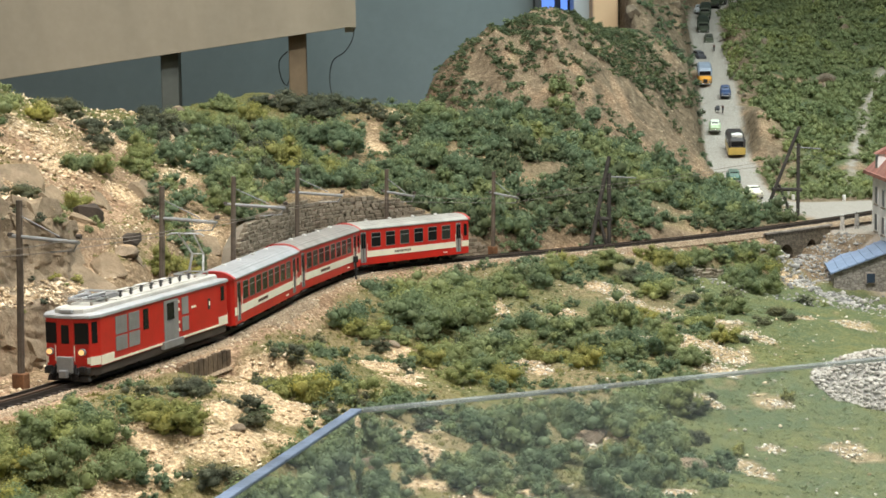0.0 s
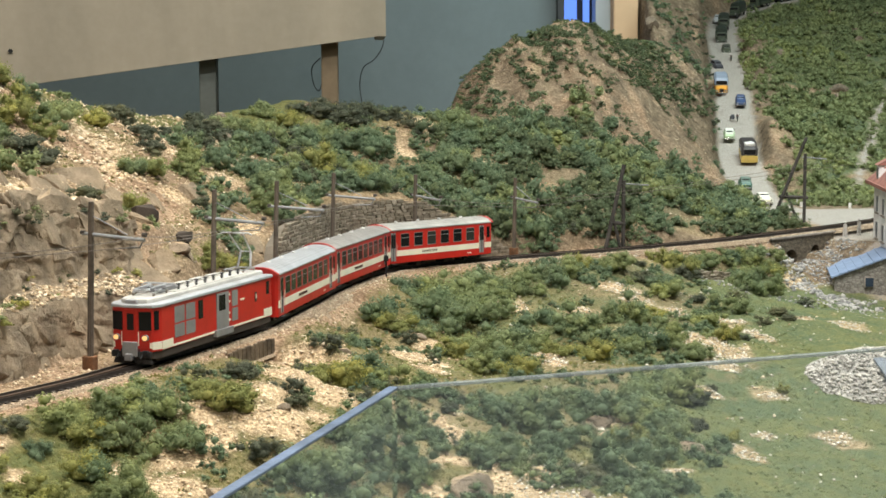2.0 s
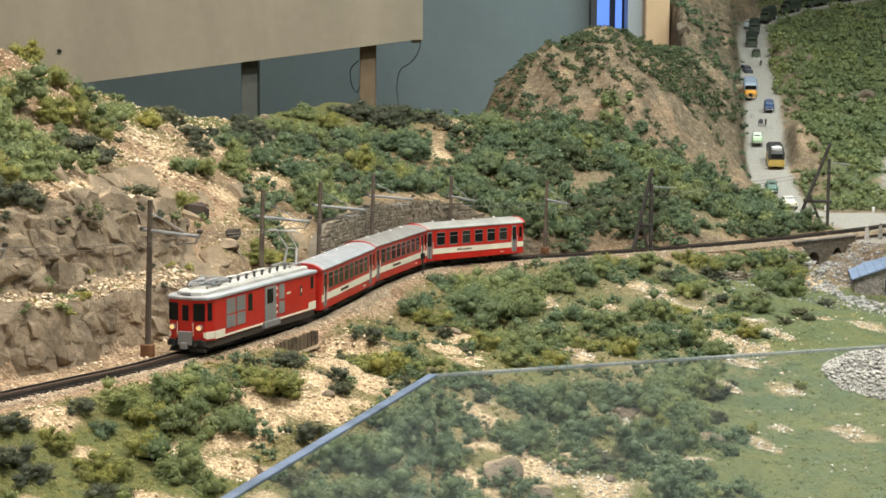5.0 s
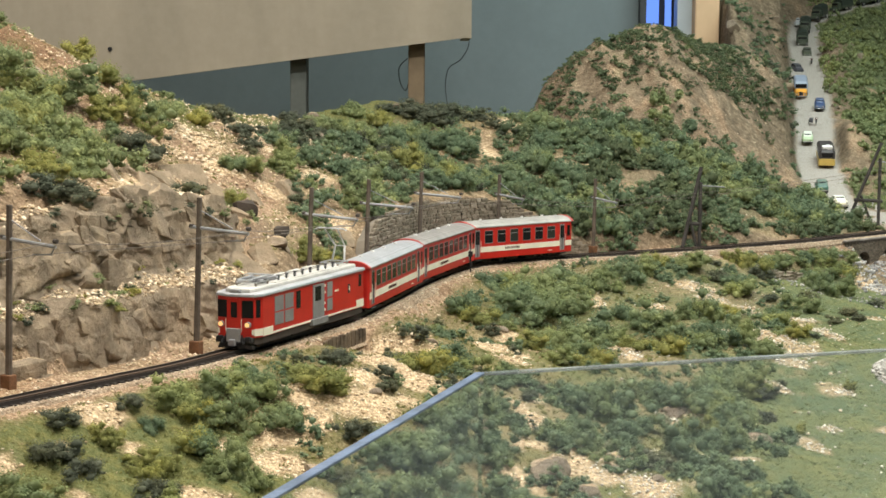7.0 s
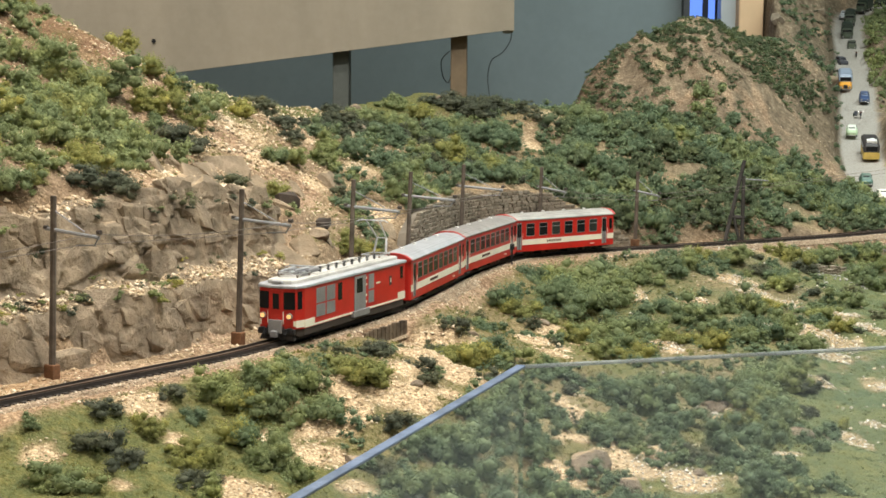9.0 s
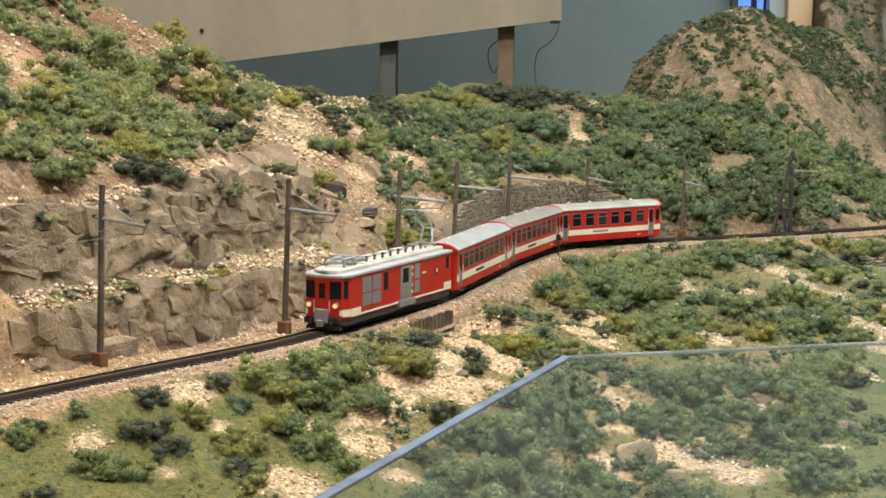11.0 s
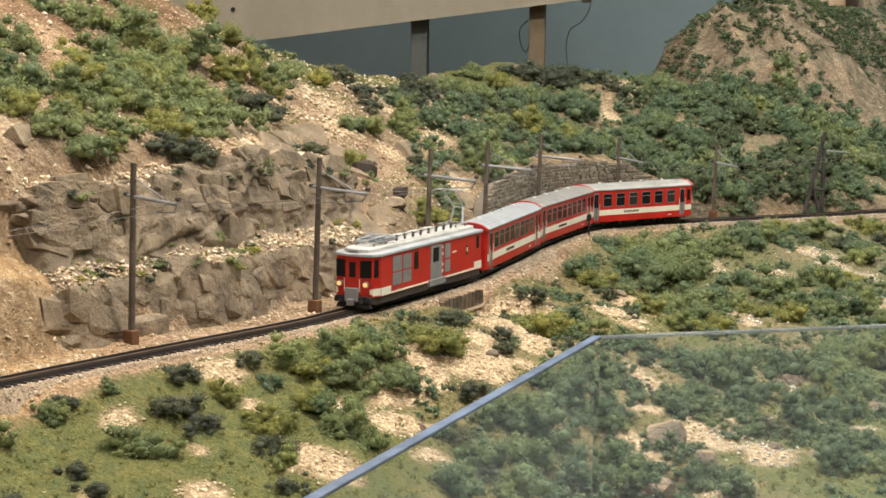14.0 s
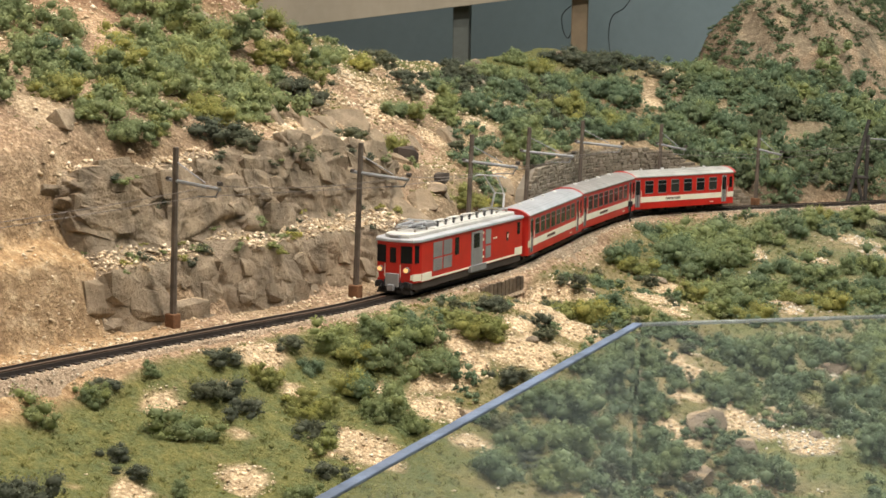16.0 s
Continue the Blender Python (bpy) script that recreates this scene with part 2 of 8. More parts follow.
def spline(points, per=24):
    """A smooth line through the points."""
    p = np.array(points, float)
    p = np.vstack([2 * p[0] - p[1], p, 2 * p[-1] - p[-2]])
    out = []
    for i in range(1, len(p) - 2):
        t = np.linspace(0, 1, per, endpoint=False)[:, None]
        out.append(0.5 * (2 * p[i] + (p[i + 1] - p[i - 1]) * t + (2 * p[i - 1] - 5 * p[i] + 4 * p[i + 1] - p[i + 2]) * t**2 + (3 * p[i] - p[i - 1] - 3 * p[i + 1] + p[i + 2]) * t**3))
    out.append(p[-2:-1])
    return np.vstack(out)


TRACK = spline(TRACK_PLAN)
for _ in range(40):  # ease the curves as a track layer would
    TRACK[1:-1] = 0.5 * TRACK[1:-1] + 0.25 * (TRACK[:-2] + TRACK[2:])
TS = np.concatenate([[0], np.cumsum(np.hypot(*np.diff(TRACK, axis=0).T))])
ROAD = spline(ROAD_PLAN, 14)


def on_track(s, side=0.0, up=0.0):
    """A place on the track: s metres along it, side metres to the hill's side."""
    x, y = np.interp(s, TS, TRACK[:, 0]), np.interp(s, TS, TRACK[:, 1])
    x2, y2 = np.interp(s + 0.004, TS, TRACK[:, 0]), np.interp(s + 0.004, TS, TRACK[:, 1])
    x1, y1 = np.interp(s - 0.004, TS, TRACK[:, 0]), np.interp(s - 0.004, TS, TRACK[:, 1])
    a = math.atan2(y2 - y1, x2 - x1)
    return Vector((x - side * math.sin(a), y + side * math.cos(a), RZ + up)), a


def nearest_s(x, y):
    return float(TS[np.argmin((TRACK[:, 0] - x) ** 2 + (TRACK[:, 1] - y) ** 2)])


def line_field(X, Y, line):
    """Signed distance (positive on the left of the line) and index of the nearest point."""
    best, idx = np.full(X.shape, 9.0), np.zeros(X.shape, int)
    for i in range(0, len(line), 2):
        d = np.hypot(X - line[i, 0], Y - line[i, 1])
        m = d < best
        best[m], idx[m] = d[m], i
    j = np.clip(idx, 1, len(line) - 2)
    tx, ty = line[j + 1, 0] - line[j - 1, 0], line[j + 1, 1] - line[j - 1, 1]
    side = np.sign(tx * (Y - line[j, 1]) - ty * (X - line[j, 0]))
    n = np.hypot(tx, ty)
    perp = np.abs(tx * (Y - line[j, 1]) - ty * (X - line[j, 0])) / n
    return side * np.where(best < 0.15, np.minimum(best, np.maximum(perp, 0)), best), idx


def thin_plate(points, stiff=0.0006):
    p = np.array(points, float)
    n = len(p)
    r = np.hypot(p[:, None, 0] - p[None, :, 0], p[:, None, 1] - p[None, :, 1]) + 1e-9
    K = r * r * np.log(r) + stiff * np.eye(n)
    P = np.c_[np.ones(n), p[:, :2]]
    A = np.block([[K, P], [P.T, np.zeros((3, 3))]])
    w = np.linalg.solve(A, np.r_[p[:, 2], 0, 0, 0])

    def at(X, Y):
        z = w[n] + w[n + 1] * X + w[n + 2] * Y
        for k in range(n):
            q = (X - p[k, 0]) ** 2 + (Y - p[k, 1]) ** 2 + 1e-12
            z = z + w[k] * 0.5 * q * np.log(q)
        return z

    return at


RELIEF = thin_plate(LEFT_HILL + SADDLE + PEAK + FAR_SLOPE + FRONT + [(x, y, z) for x, y, z in ROAD_PLAN[1:-1:2]])
GX = np.concatenate([np.arange(-0.80, -0.45, 0.012), np.arange(-0.45, 0.72, 0.005), np.arange(0.72, 1.6, 0.011)])
GY = [0.55]
while GY[-1] < 4.6:
    GY.append(GY[-1] + (0.005 if GY[-1] < 2.1 else 0.0085 if GY[-1] < 3.0 else 0.014))
GY = np.array(GY)
XX, YY = np.meshgrid(GX, GY)
D_TRACK, I_TRACK = line_field(XX, YY, TRACK)
D_ROAD, I_ROAD = line_field(XX, YY, ROAD[:, :2])
S_TRACK = TS[I_TRACK]
# retaining wall behind the track: where it runs and how high it is
WALL_S0, WALL_S1 = 0.975, 1.400
WALL_OFF = 0.030


PLANK_S = 0.716, 0.790
TALUS_S = nearest_s(-0.275, 0.985)
FACE_S = 0.375, 0.865
BRIDGE_S0 = nearest_s(0.492, 2.065) - 0.028
BRIDGE_S1 = BRIDGE_S0 + 0.120


def wall_height(s):
    u = (s - WALL_S0) / (WALL_S1 - WALL_S0)
    return np.interp(u, [0.0, 0.05, 0.13, 0.30, 0.42, 0.59, 0.69, 0.74, 0.79, 0.86, 0.93, 1.0], [0.012, 0.044, 0.057, 0.064, 0.065, 0.061, 0.060, 0.058, 0.047, 0.034, 0.017, 0.0])


# where the landscape ends behind its ridges
CREST = ([-0.8, -0.38, -0.29, -0.25, -0.2, -0.15, -0.09, -0.02, 0.06, 0.10, 0.12, 0.16, 0.225, 0.30, 0.41, 0.45, 0.50, 0.53, 0.56, 0.62, 0.7, 0.8],
         [1.66, 1.60, 1.70, 1.80, 1.90, 2.03, 2.13, 2.21, 2.26, 2.30, 2.50, 2.59, 2.63, 2.67, 2.75, 2.80, 2.88, 3.02, 3.5, 4.2, 4.8, 5.0])


def land(X, Y, d, s, dr, ir):
    h = RELIEF(X, Y) + 0.022 * fbm(X, Y, 7, 11) + 0.010 * fbm(X, Y, 26, 21)
    gully = step(2.25, 2.5, Y) * step(0.70, 0.55, X)
    h = h + gully * (0.046 * (0.16 - np.abs(fbm(X * 2.2 + 0.5 * Y, Y * 0.8, 9, 81, 3))) + 0.018 * (0.12 - np.abs(fbm(X * 2 - 0.4 * Y, Y, 24, 85, 3))))
    rough = 0.0045 * fbm(X, Y, 90, 31, 3)
    # the hill's side: a bench for the track, a steep cutting, or the retaining wall
    inwall = (s > WALL_S0) & (s < WALL_S1)
    foot = np.where(X < -0.08, 0.044, 0.030)
    steep = np.where(X < 0.0, 1.9, 1.3)
    cut = -0.004 + np.maximum(d - foot, 0) * steep
    knob = 0.016 * fbm(X, Y, 16, 91, 3)
    sunk = step(FACE_S[0] + 0.01, FACE_S[0] + 0.05, s) * step(FACE_S[1] - 0.01, FACE_S[1] - 0.09, s)
    ledge = -0.004 + knob * step(0.05, 0.09, d) - 0.012 * sunk * step(0.13, 0.09, d) + np.interp(d - foot - 0.006 * fbm(X, Y, 30, 71), [0.0, 0.022, 0.046, 0.068, 0.12, 0.6], [0.0, 0.048, 0.060, 0.112, 0.160, 0.5])
    talus = step(TALUS_S + 0.03, TALUS_S - 0.03, s)
    ledge = np.maximum(ledge, talus * np.interp(d - foot, [0.0, 0.05, 0.075, 0.2], [0.0, 0.066, 0.080, 0.085]) - 0.004)
    rocky = step(-0.08, -0.16, X + 0.0 * Y)
    cut = cut * (1 - rocky) + ledge * rocky
    behind = np.where(inwall, np.where(d > WALL_OFF + 0.004, wall_height(s) + (d - WALL_OFF) * 0.55, -0.004), cut)
    hill = np.minimum(np.maximum(h, -0.004 + np.maximum(d - 0.04, 0) * 0.25 * step(0.50, 0.36, X)), behind)
    # the valley's side: a narrow shoulder, then a bank
    bank = -0.005 - np.maximum(-d - 0.017, 0) * 0.9
    fall = 0.40 * step(0.78, 0.86, s) * step(1.36, 1.26, s) * np.clip(-d - 0.024, 0, 0.030)
    valley = np.maximum(np.minimum(h, -0.0045 - np.maximum(-d - 0.03, 0) * 0.10 - fall), bank)
    z = np.where(d > 0, hill, valley)
    # the stream under the bridge
    bed = 1 - step(0.026, 0.05, np.hypot(X - 0.515 - 0.10 * (2.05 - Y), (Y - 2.0) * 0.45))
    bed = bed * np.where(d > -0.07, step(BRIDGE_S0 + 0.010, BRIDGE_S0 + 0.022, s), 1.0)
    z = np.where(d < 0, z * (1 - bed) + np.minimum(z, -0.053) * bed, z)
    bridge = (s > BRIDGE_S0 + 0.009) & (s < BRIDGE_S1)
    # rubble under the arches, rising towards the yard and falling to the stream
    heap = np.interp(s - BRIDGE_S0, (0.0, 0.010, 0.050, 0.075, 0.100, 0.118), (-0.020, -0.036, -0.036, -0.027, -0.024, -0.014))
    out = step(0.040, 0.085, -d)
    z = np.where(bridge & (d < 0.03) & (d > -0.085), np.minimum(z, heap) * out + heap * (1 - out), z)
    yard = step(0.572, 0.586, X + 0.25 * (Y - 2.08)) * step(2.00, 2.07, Y) * step(-0.012, -0.024, d)
    z = z * (1 - yard) - 0.0125 * yard
    # the dip in front of the plank revetment
    dip = step(PLANK_S[0] - 0.008, PLANK_S[0] + 0.004, s) * step(PLANK_S[1] + 0.008, PLANK_S[1] - 0.004, s) * step(-0.0225, -0.0275, d) * step(-0.15, -0.045, d)
    z = z - 0.017 * dip
    near = step(0.013, 0.03, np.abs(d))
    z = z + rough * near
    z = np.where((np.abs(d) < 0.014) & ~bridge, -0.0048, z)
    # the road cut into the slopes
    crest = np.interp(X, CREST[0], CREST[1])
    z = z - 0.42 * step(0.0, 0.34, Y - crest) ** 1.2
    zr = np.interp(ir, np.arange(len(ROAD)), ROAD[:, 2])
    w = 1 - step(0.030, 0.062, np.abs(dr))
    w = w * step(0.03, 0.06, np.abs(d))
    z = z * (1 - w) + zr * w
    return z


ZZ = RZ + land(XX, YY, D_TRACK, S_TRACK, D_ROAD, I_ROAD)


def gz(x, y):
    """Ground height, from the ground's own grid."""
    i = int(np.clip(np.searchsorted(GX, x) - 1, 0, len(GX) - 2))
    j = int(np.clip(np.searchsorted(GY, y) - 1, 0, len(GY) - 2))
    u, v = (x - GX[i]) / (GX[i + 1] - GX[i]), (y - GY[j]) / (GY[j + 1] - GY[j])
    u, v = min(max(u, 0), 1), min(max(v, 0), 1)
    return float((ZZ[j, i] * (1 - u) + ZZ[j, i + 1] * u) * (1 - v) + (ZZ[j + 1, i] * (1 - u) + ZZ[j + 1, i + 1] * u) * v)


GRAD_Y, GRAD_X = np.gradient(ZZ, GY, GX)
SLOPE = np.hypot(GRAD_X, GRAD_Y)


def cell(grid, x, y):
    i = int(np.clip(np.searchsorted(GX, x), 0, len(GX) - 1))
    j = int(np.clip(np.searchsorted(GY, y), 0, len(GY) - 1))
    return float(grid[j, i])


CORNER_SCREE = [(95, 1131, 13), (143, 1094, 14), (119, 1144, 10), (55, 1090, 9), (32, 1060, 9), (93, 1163, 8), (181, 1301, 11), (105, 1035, 11), (-75, 1000, 12), (-10, 1010, 9)]
TALUS_SCREE = [(-330, 960, 18), (-318, 985, 18), (-300, 1010, 14), (-340, 940, 16), (-345, 985, 18), (-290, 1000, 12), (-305, 975, 16), (-320, 925, 12)]
LAWN_SCREE = [(-246, 927, 10), (-208, 1010, 13), (-189, 878, 13), (-241, 830, 10), (-127, 938, 15), (-144, 947, 8), (-110, 1017, 14), (-107, 1061, 7), (-180, 985, 5), (-200, 920, 4), (-135, 1028, 5), (-84, 1097, 15), (-93, 1111, 13), (-110, 1055, 10), (-98, 1031, 14), (-122, 1030, 10), (-53, 1127, 15), (-40, 1122, 10), (-32, 1217, 14), (-57, 1160, 11), (-26, 1190, 11)]
BANK_SCREE = [(-45, 1316, 11), (-28, 1204, 13), (-15, 1193, 12), (-23, 1149, 10), (-6, 1268, 7), (-51, 1168, 9), (-62, 1116, 10), (-43, 1148, 9), (-49, 1209, 12), (-36, 1201, 12), (-101, 1069, 9), (96, 1179, 9), (135, 1099, 13), (68, 1250, 8), (47, 1399, 8), (-26, 1225, 16), (-14, 1200, 13), (-40, 1121, 10), (-64, 1114, 10), (-41, 1235, 14), (45, 1417, 16), (59, 1378, 12), (58, 1524, 8), (148, 1660, 11), (161, 1511, 10), (168, 1478, 8), (263, 1766, 12), (273, 1728, 12), (62, 1199, 11), (69, 1180, 10), (109, 1320, 9), (55, 1220, 8), (180, 1304, 12), (118, 1146, 12), (85, 1120, 11), (62, 1144, 8)]
MEADOW_SCREE = [(266, 1761, 14), (281, 1726, 12), (310, 1718, 10), (358, 1690, 13), (366, 1639, 13), (377, 1623, 11), (318, 1568, 14), (329, 1551, 16), (300, 1586, 7), (314, 1512, 14), (283, 1427, 13), (282, 1275, 12), (307, 1319, 8), (367, 1331, 11), (345, 1441, 10), (485, 1706, 16), (489, 1970, 18), (443, 1724, 8), (186, 1321, 13), (211, 1170, 11), (221, 1396, 9)]
SADDLE_SCREE = [(-229, 1616, 16), (-197, 1795, 11), (-178, 1682, 10), (-150, 1892, 8), (-125, 1749, 12), (-122, 1662, 12), (87, 2160, 17), (98, 2117, 13), (97, 1894, 13), (55, 2059, 14), (2, 2004, 10), (-151, 1648, 7), (-99, 1584, 13), (-210, 1567, 13), (-160, 1579, 13)]
MOUNTAIN_SCREE = [(768, 3279, 8), (735, 3110, 8), (705, 2972, 11), (690, 2900, 12), (683, 2847, 13), (686, 2795, 13), (957, 3430, 20), (354, 2442, 49), (385, 2431, 41), (484, 2622, 44), (424, 2578, 44), (485, 2442, 25), (372, 2584, 35), (157, 2072, 15), (704, 3091, 28), (654, 2782, 26), (806, 2752, 23), (895, 3430, 30), (388, 2252, 18), (-417, 1336, 28), (-253, 1605, 20), (-301, 1371, 12), (-376, 1091, 15), (239, 2496, 16), (256, 2453, 18), (-225, 1330, 25), (-215, 1390, 25)]
GUARD_SCREE = [(58, 1209, 8), (71, 1200, 8), (88, 1126, 12), (112, 1108, 14), (135, 1090, 14), (37, 1094, 7), (182, 1298, 10), (180, 1181, 7), (231, 1304, 8), (107, 1328, 6), (150, 1664, 9), (268, 1759, 14), (302, 1694, 14), (169, 1496, 7), (59, 1514, 11), (66, 1405, 9), (48, 1532, 8), (-7, 1301, 14), (-31, 1313, 12), (8, 1221, 9), (304, 1564, 11), (259, 1576, 9), (213, 1672, 8)]
PATCH = np.array(GUARD_SCREE + CORNER_SCREE + TALUS_SCREE + LAWN_SCREE + BANK_SCREE + [(x, y, r * 1.05) for x, y, r in MEADOW_SCREE] + SADDLE_SCREE + MOUNTAIN_SCREE, float) / 1000


def in_scree(x, y):
    return float(np.max(1 - ((x - PATCH[:, 0]) ** 2 + (y - PATCH[:, 1]) ** 2) / (PATCH[:, 2] * 1.3) ** 2))


BARE_SPOT = np.zeros_like(XX)
for px, py, pr in PATCH:
    wob = 1 + 1.9 * fbm(XX, YY, 60, 131, 3)
    BARE_SPOT = np.maximum(BARE_SPOT, 1 - step(0.65, 1.25, np.hypot(XX - px, YY - py) / (pr * 1.15) * wob))

BARE_SPOT = BARE_SPOT * (1 - 0.25 * step(0.26, 0.36, XX + 0.25 * (1.6 - YY)) * (YY < 1.9) * (D_TRACK < 0))

# what covers the ground: grass, bare rock, road dust
MEADOW = step(0.26, 0.40, XX + 0.25 * (1.6 - YY)) * step(2.0, 1.85, YY) * (D_TRACK < -0.05)
LAWN = step(0.02, -0.10, XX + 0.6 * (YY - 0.92)) * (D_TRACK < -0.03) * 0.62
GRASS = np.clip(np.maximum(MEADOW, LAWN) + 1.1 * fbm(XX, YY, 16, 41) + 0.12 - 0.5 * step(0.5, 1.1, SLOPE), 0, 1)
BEYOND = step(0.0, 0.05, XX - 0.62 - 0.17 * (YY - 2.4)) * step(2.45, 2.6, YY)
GRASS = np.clip(GRASS + 0.56 * (D_TRACK < -0.03) + 0.22 * (D_TRACK > 0.03) * (XX > -0.15) * (YY < 2.4) + 0.95 * BEYOND, 0, 1) * (1 - 0.92 * BARE_SPOT)
GRASS = np.clip(GRASS + 0.55 * step(1.40, 1.55, YY) * step(-0.17, -0.25, XX) * step(0.0, 0.12, fbm(XX, YY, 14, 141) + 0.08) * (1 - BARE_SPOT), 0, 1)
RIDGE = step(-0.16, -0.06, YY - np.interp(XX, CREST[0], CREST[1])) * step(-0.30, -0.20, XX) * step(0.14, 0.08, XX) * (D_TRACK > 0.05)
GRASS = np.clip(GRASS + 0.75 * RIDGE * (1 - BARE_SPOT), 0, 1)
GRASS = GRASS * step(0.02, 0.04, np.abs(D_TRACK))
BARE = np.clip(step(0.9, 1.5, SLOPE) * (D_TRACK > 0) + 0.9 * step(0.04, 0.18, fbm(XX, YY, 11, 51)) * (D_TRACK > 0.02) + 0.85 * step(2.3, 2.5, YY) * step(-0.16, 0.06, fbm(XX * 2, YY * 0.9, 16, 55)), 0, 1)
BARE = np.maximum(BARE, 0.85 * step(2.3, 2.45, YY) * step(0.62, 0.56, XX - 0.17 * (YY - 2.6)) * step(-0.12, 0.10, fbm(XX, YY, 30, 57)))
BARE = BARE * (1 - 0.9 * BEYOND) * (1 - 0.5 * step(-0.05, -0.14, XX) * (D_TRACK > 0))
DUST = 1 - step(0.028, 0.040, np.abs(D_ROAD) + 0.012 * fbm(XX, YY, 40, 61))
LANE = spline([(0.790, 2.715), (0.806, 2.764), (0.846, 2.876), (0.899, 3.007), (0.935, 3.12), (1.01, 3.3), (1.10, 3.5), (1.25, 3.6)], 10)
D_LANE, _ = line_field(XX, YY, LANE)
YARD = step(0.035, 0.0, np.hypot((XX - 0.66) * 0.7, YY - 2.15) - 0.09) * (D_TRACK < -0.016) * (YY > 2.04) * (XX > 0.57)
YARD = np.maximum(YARD, step(0.555, 0.580, XX + 0.25 * (YY - 2.0)) * step(1.90, 1.97, YY) * (D_TRACK < -0.016) * (XX < 0.75))
DUST = np.maximum(np.maximum(DUST, 1 - step(0.002, 0.009, np.abs(D_LANE) + 0.014 * fbm(XX, YY, 50, 65))), 0.8 * YARD)

FORECOURT = step(0.572, 0.598, XX + 0.012 * fbm(XX, YY, 40, 67)) * (D_TRACK > 0.017) * (D_TRACK < 0.13) * step(2.47, 2.42, YY)
DUST = np.maximum(DUST, FORECOURT)
HEAP = (S_TRACK > BRIDGE_S0 + 0.004) * (S_TRACK < BRIDGE_S1 - 0.004) * (D_TRACK < 0.03) * (D_TRACK > -0.085)
BARE = np.maximum(BARE, 0.85 * HEAP)
GRASS, DUST = GRASS * (1 - 0.9 * HEAP), DUST * (1 - 0.9 * HEAP)

# ---- ground ----


def ground_material():
    m, nt, b = nodes_of("flocked_scree", 0.95, 0, 0.1)
    v = place_coords(nt)
    at = nt.nodes.new("ShaderNodeAttribute")
    at.attribute_name = "cover"
    sep = nt.nodes.new("ShaderNodeSeparateColor")
    nt.links.new(at.outputs["Color"], sep.inputs[0])
    fine, mid, big = tex(nt, v, 420, 3, 0.7), tex(nt, v, 110, 4), tex(nt, v, 18, 4)
    tan = ramp(nt, fine, [(0.28, (0.24, 0.175, 0.115)), (0.45, (0.375, 0.285, 0.205)), (0.62, (0.49, 0.39, 0.295)), (0.75, (0.64, 0.555, 0.445))])
    tan = mix(nt, 1.0, tan, ramp(nt, big, [(0.3, (0.62, 0.55, 0.50)), (0.7, (1.1, 1.04, 0.98))]), "MULTIPLY")
    # small stones: a tone for each, dark gaps between
    peb = nt.nodes.new("ShaderNodeTexVoronoi")
    peb.inputs["Scale"].default_value = 430
    nt.links.new(v, peb.inputs["Vector"])
    tone = nt.nodes.new("ShaderNodeSeparateColor")
    nt.links.new(peb.outputs["Color"], tone.inputs[0])
    stone = ramp(nt, tone.outputs[0], [(0.0, (0.62, 0.58, 0.54)), (0.55, (1.0, 0.97, 0.93)), (1.0, (1.5, 1.48, 1.44))])
    stone = mix(nt, 1.0, stone, ramp(nt, peb.outputs["Distance"], [(0.25, (1.08, 1.08, 1.08)), (0.8, (0.80, 0.77, 0.73))]), "MULTIPLY")
    tan = mix(nt, 0.85, tan, mix(nt, 1.0, tan, stone, "MULTIPLY"))
    green = ramp(nt, fine, [(0.3, (0.098, 0.104, 0.041)), (0.5, (0.140, 0.144, 0.058)), (0.7, (0.203, 0.201, 0.094))])
    green = mix(nt, 1.0, green, ramp(nt, mid, [(0.3, (0.70, 0.82, 0.85)), (0.7, (1.2, 1.08, 0.9))]), "MULTIPLY")
    # yellower lawn to the west (warmer light mixed into its colour), greener meadow east
    sx = nt.nodes.new("ShaderNodeSeparateXYZ")
    nt.links.new(v, sx.inputs[0])
    ea = nt.nodes.new("ShaderNodeMapRange")
    ea.inputs[1].default_value, ea.inputs[2].default_value = 0.02, 0.34
    nt.links.new(sx.outputs[0], ea.inputs[0])
    grass_east = ramp(nt, fine, [(0.3, (0.093, 0.115, 0.061)), (0.5, (0.138, 0.166, 0.092)), (0.7, (0.205, 0.236, 0.144))])
    grass_east = mix(nt, 1.0, grass_east, ramp(nt, mid, [(0.3, (0.78, 0.85, 0.85)), (0.7, (1.18, 1.08, 0.95))]), "MULTIPLY")
    grass_east = mix(nt, 1.0, grass_east, ramp(nt, big, [(0.35, (0.82, 0.90, 0.95)), (0.65, (1.18, 1.08, 0.92))]), "MULTIPLY")
    green = mix(nt, ea.outputs[0], green, grass_east)
    rock = ramp(nt, mid, [(0.3, (0.110, 0.086, 0.060)), (0.5, (0.190, 0.148, 0.103)), (0.7, (0.31, 0.246, 0.176))])
    rock = mix(nt, 0.5, rock, mix(nt, 1.0, rock, stone, "MULTIPLY"))
    road = ramp(nt, fine, [(0.3, (0.345, 0.312, 0.276)), (0.7, (0.475, 0.435, 0.39))])
    cream = ramp(nt, fine, [(0.28, (0.34, 0.24, 0.145)), (0.42, (0.50, 0.375, 0.24)), (0.58, (0.64, 0.51, 0.35)), (0.72, (0.78, 0.67, 0.505))])
    cream = mix(nt, 0.8, cream, mix(nt, 1.0, cream, stone, "MULTIPLY"))
    tan = mix(nt, at.outputs["Alpha"], tan, cream)
    low = nt.nodes.new("ShaderNodeMapRange")
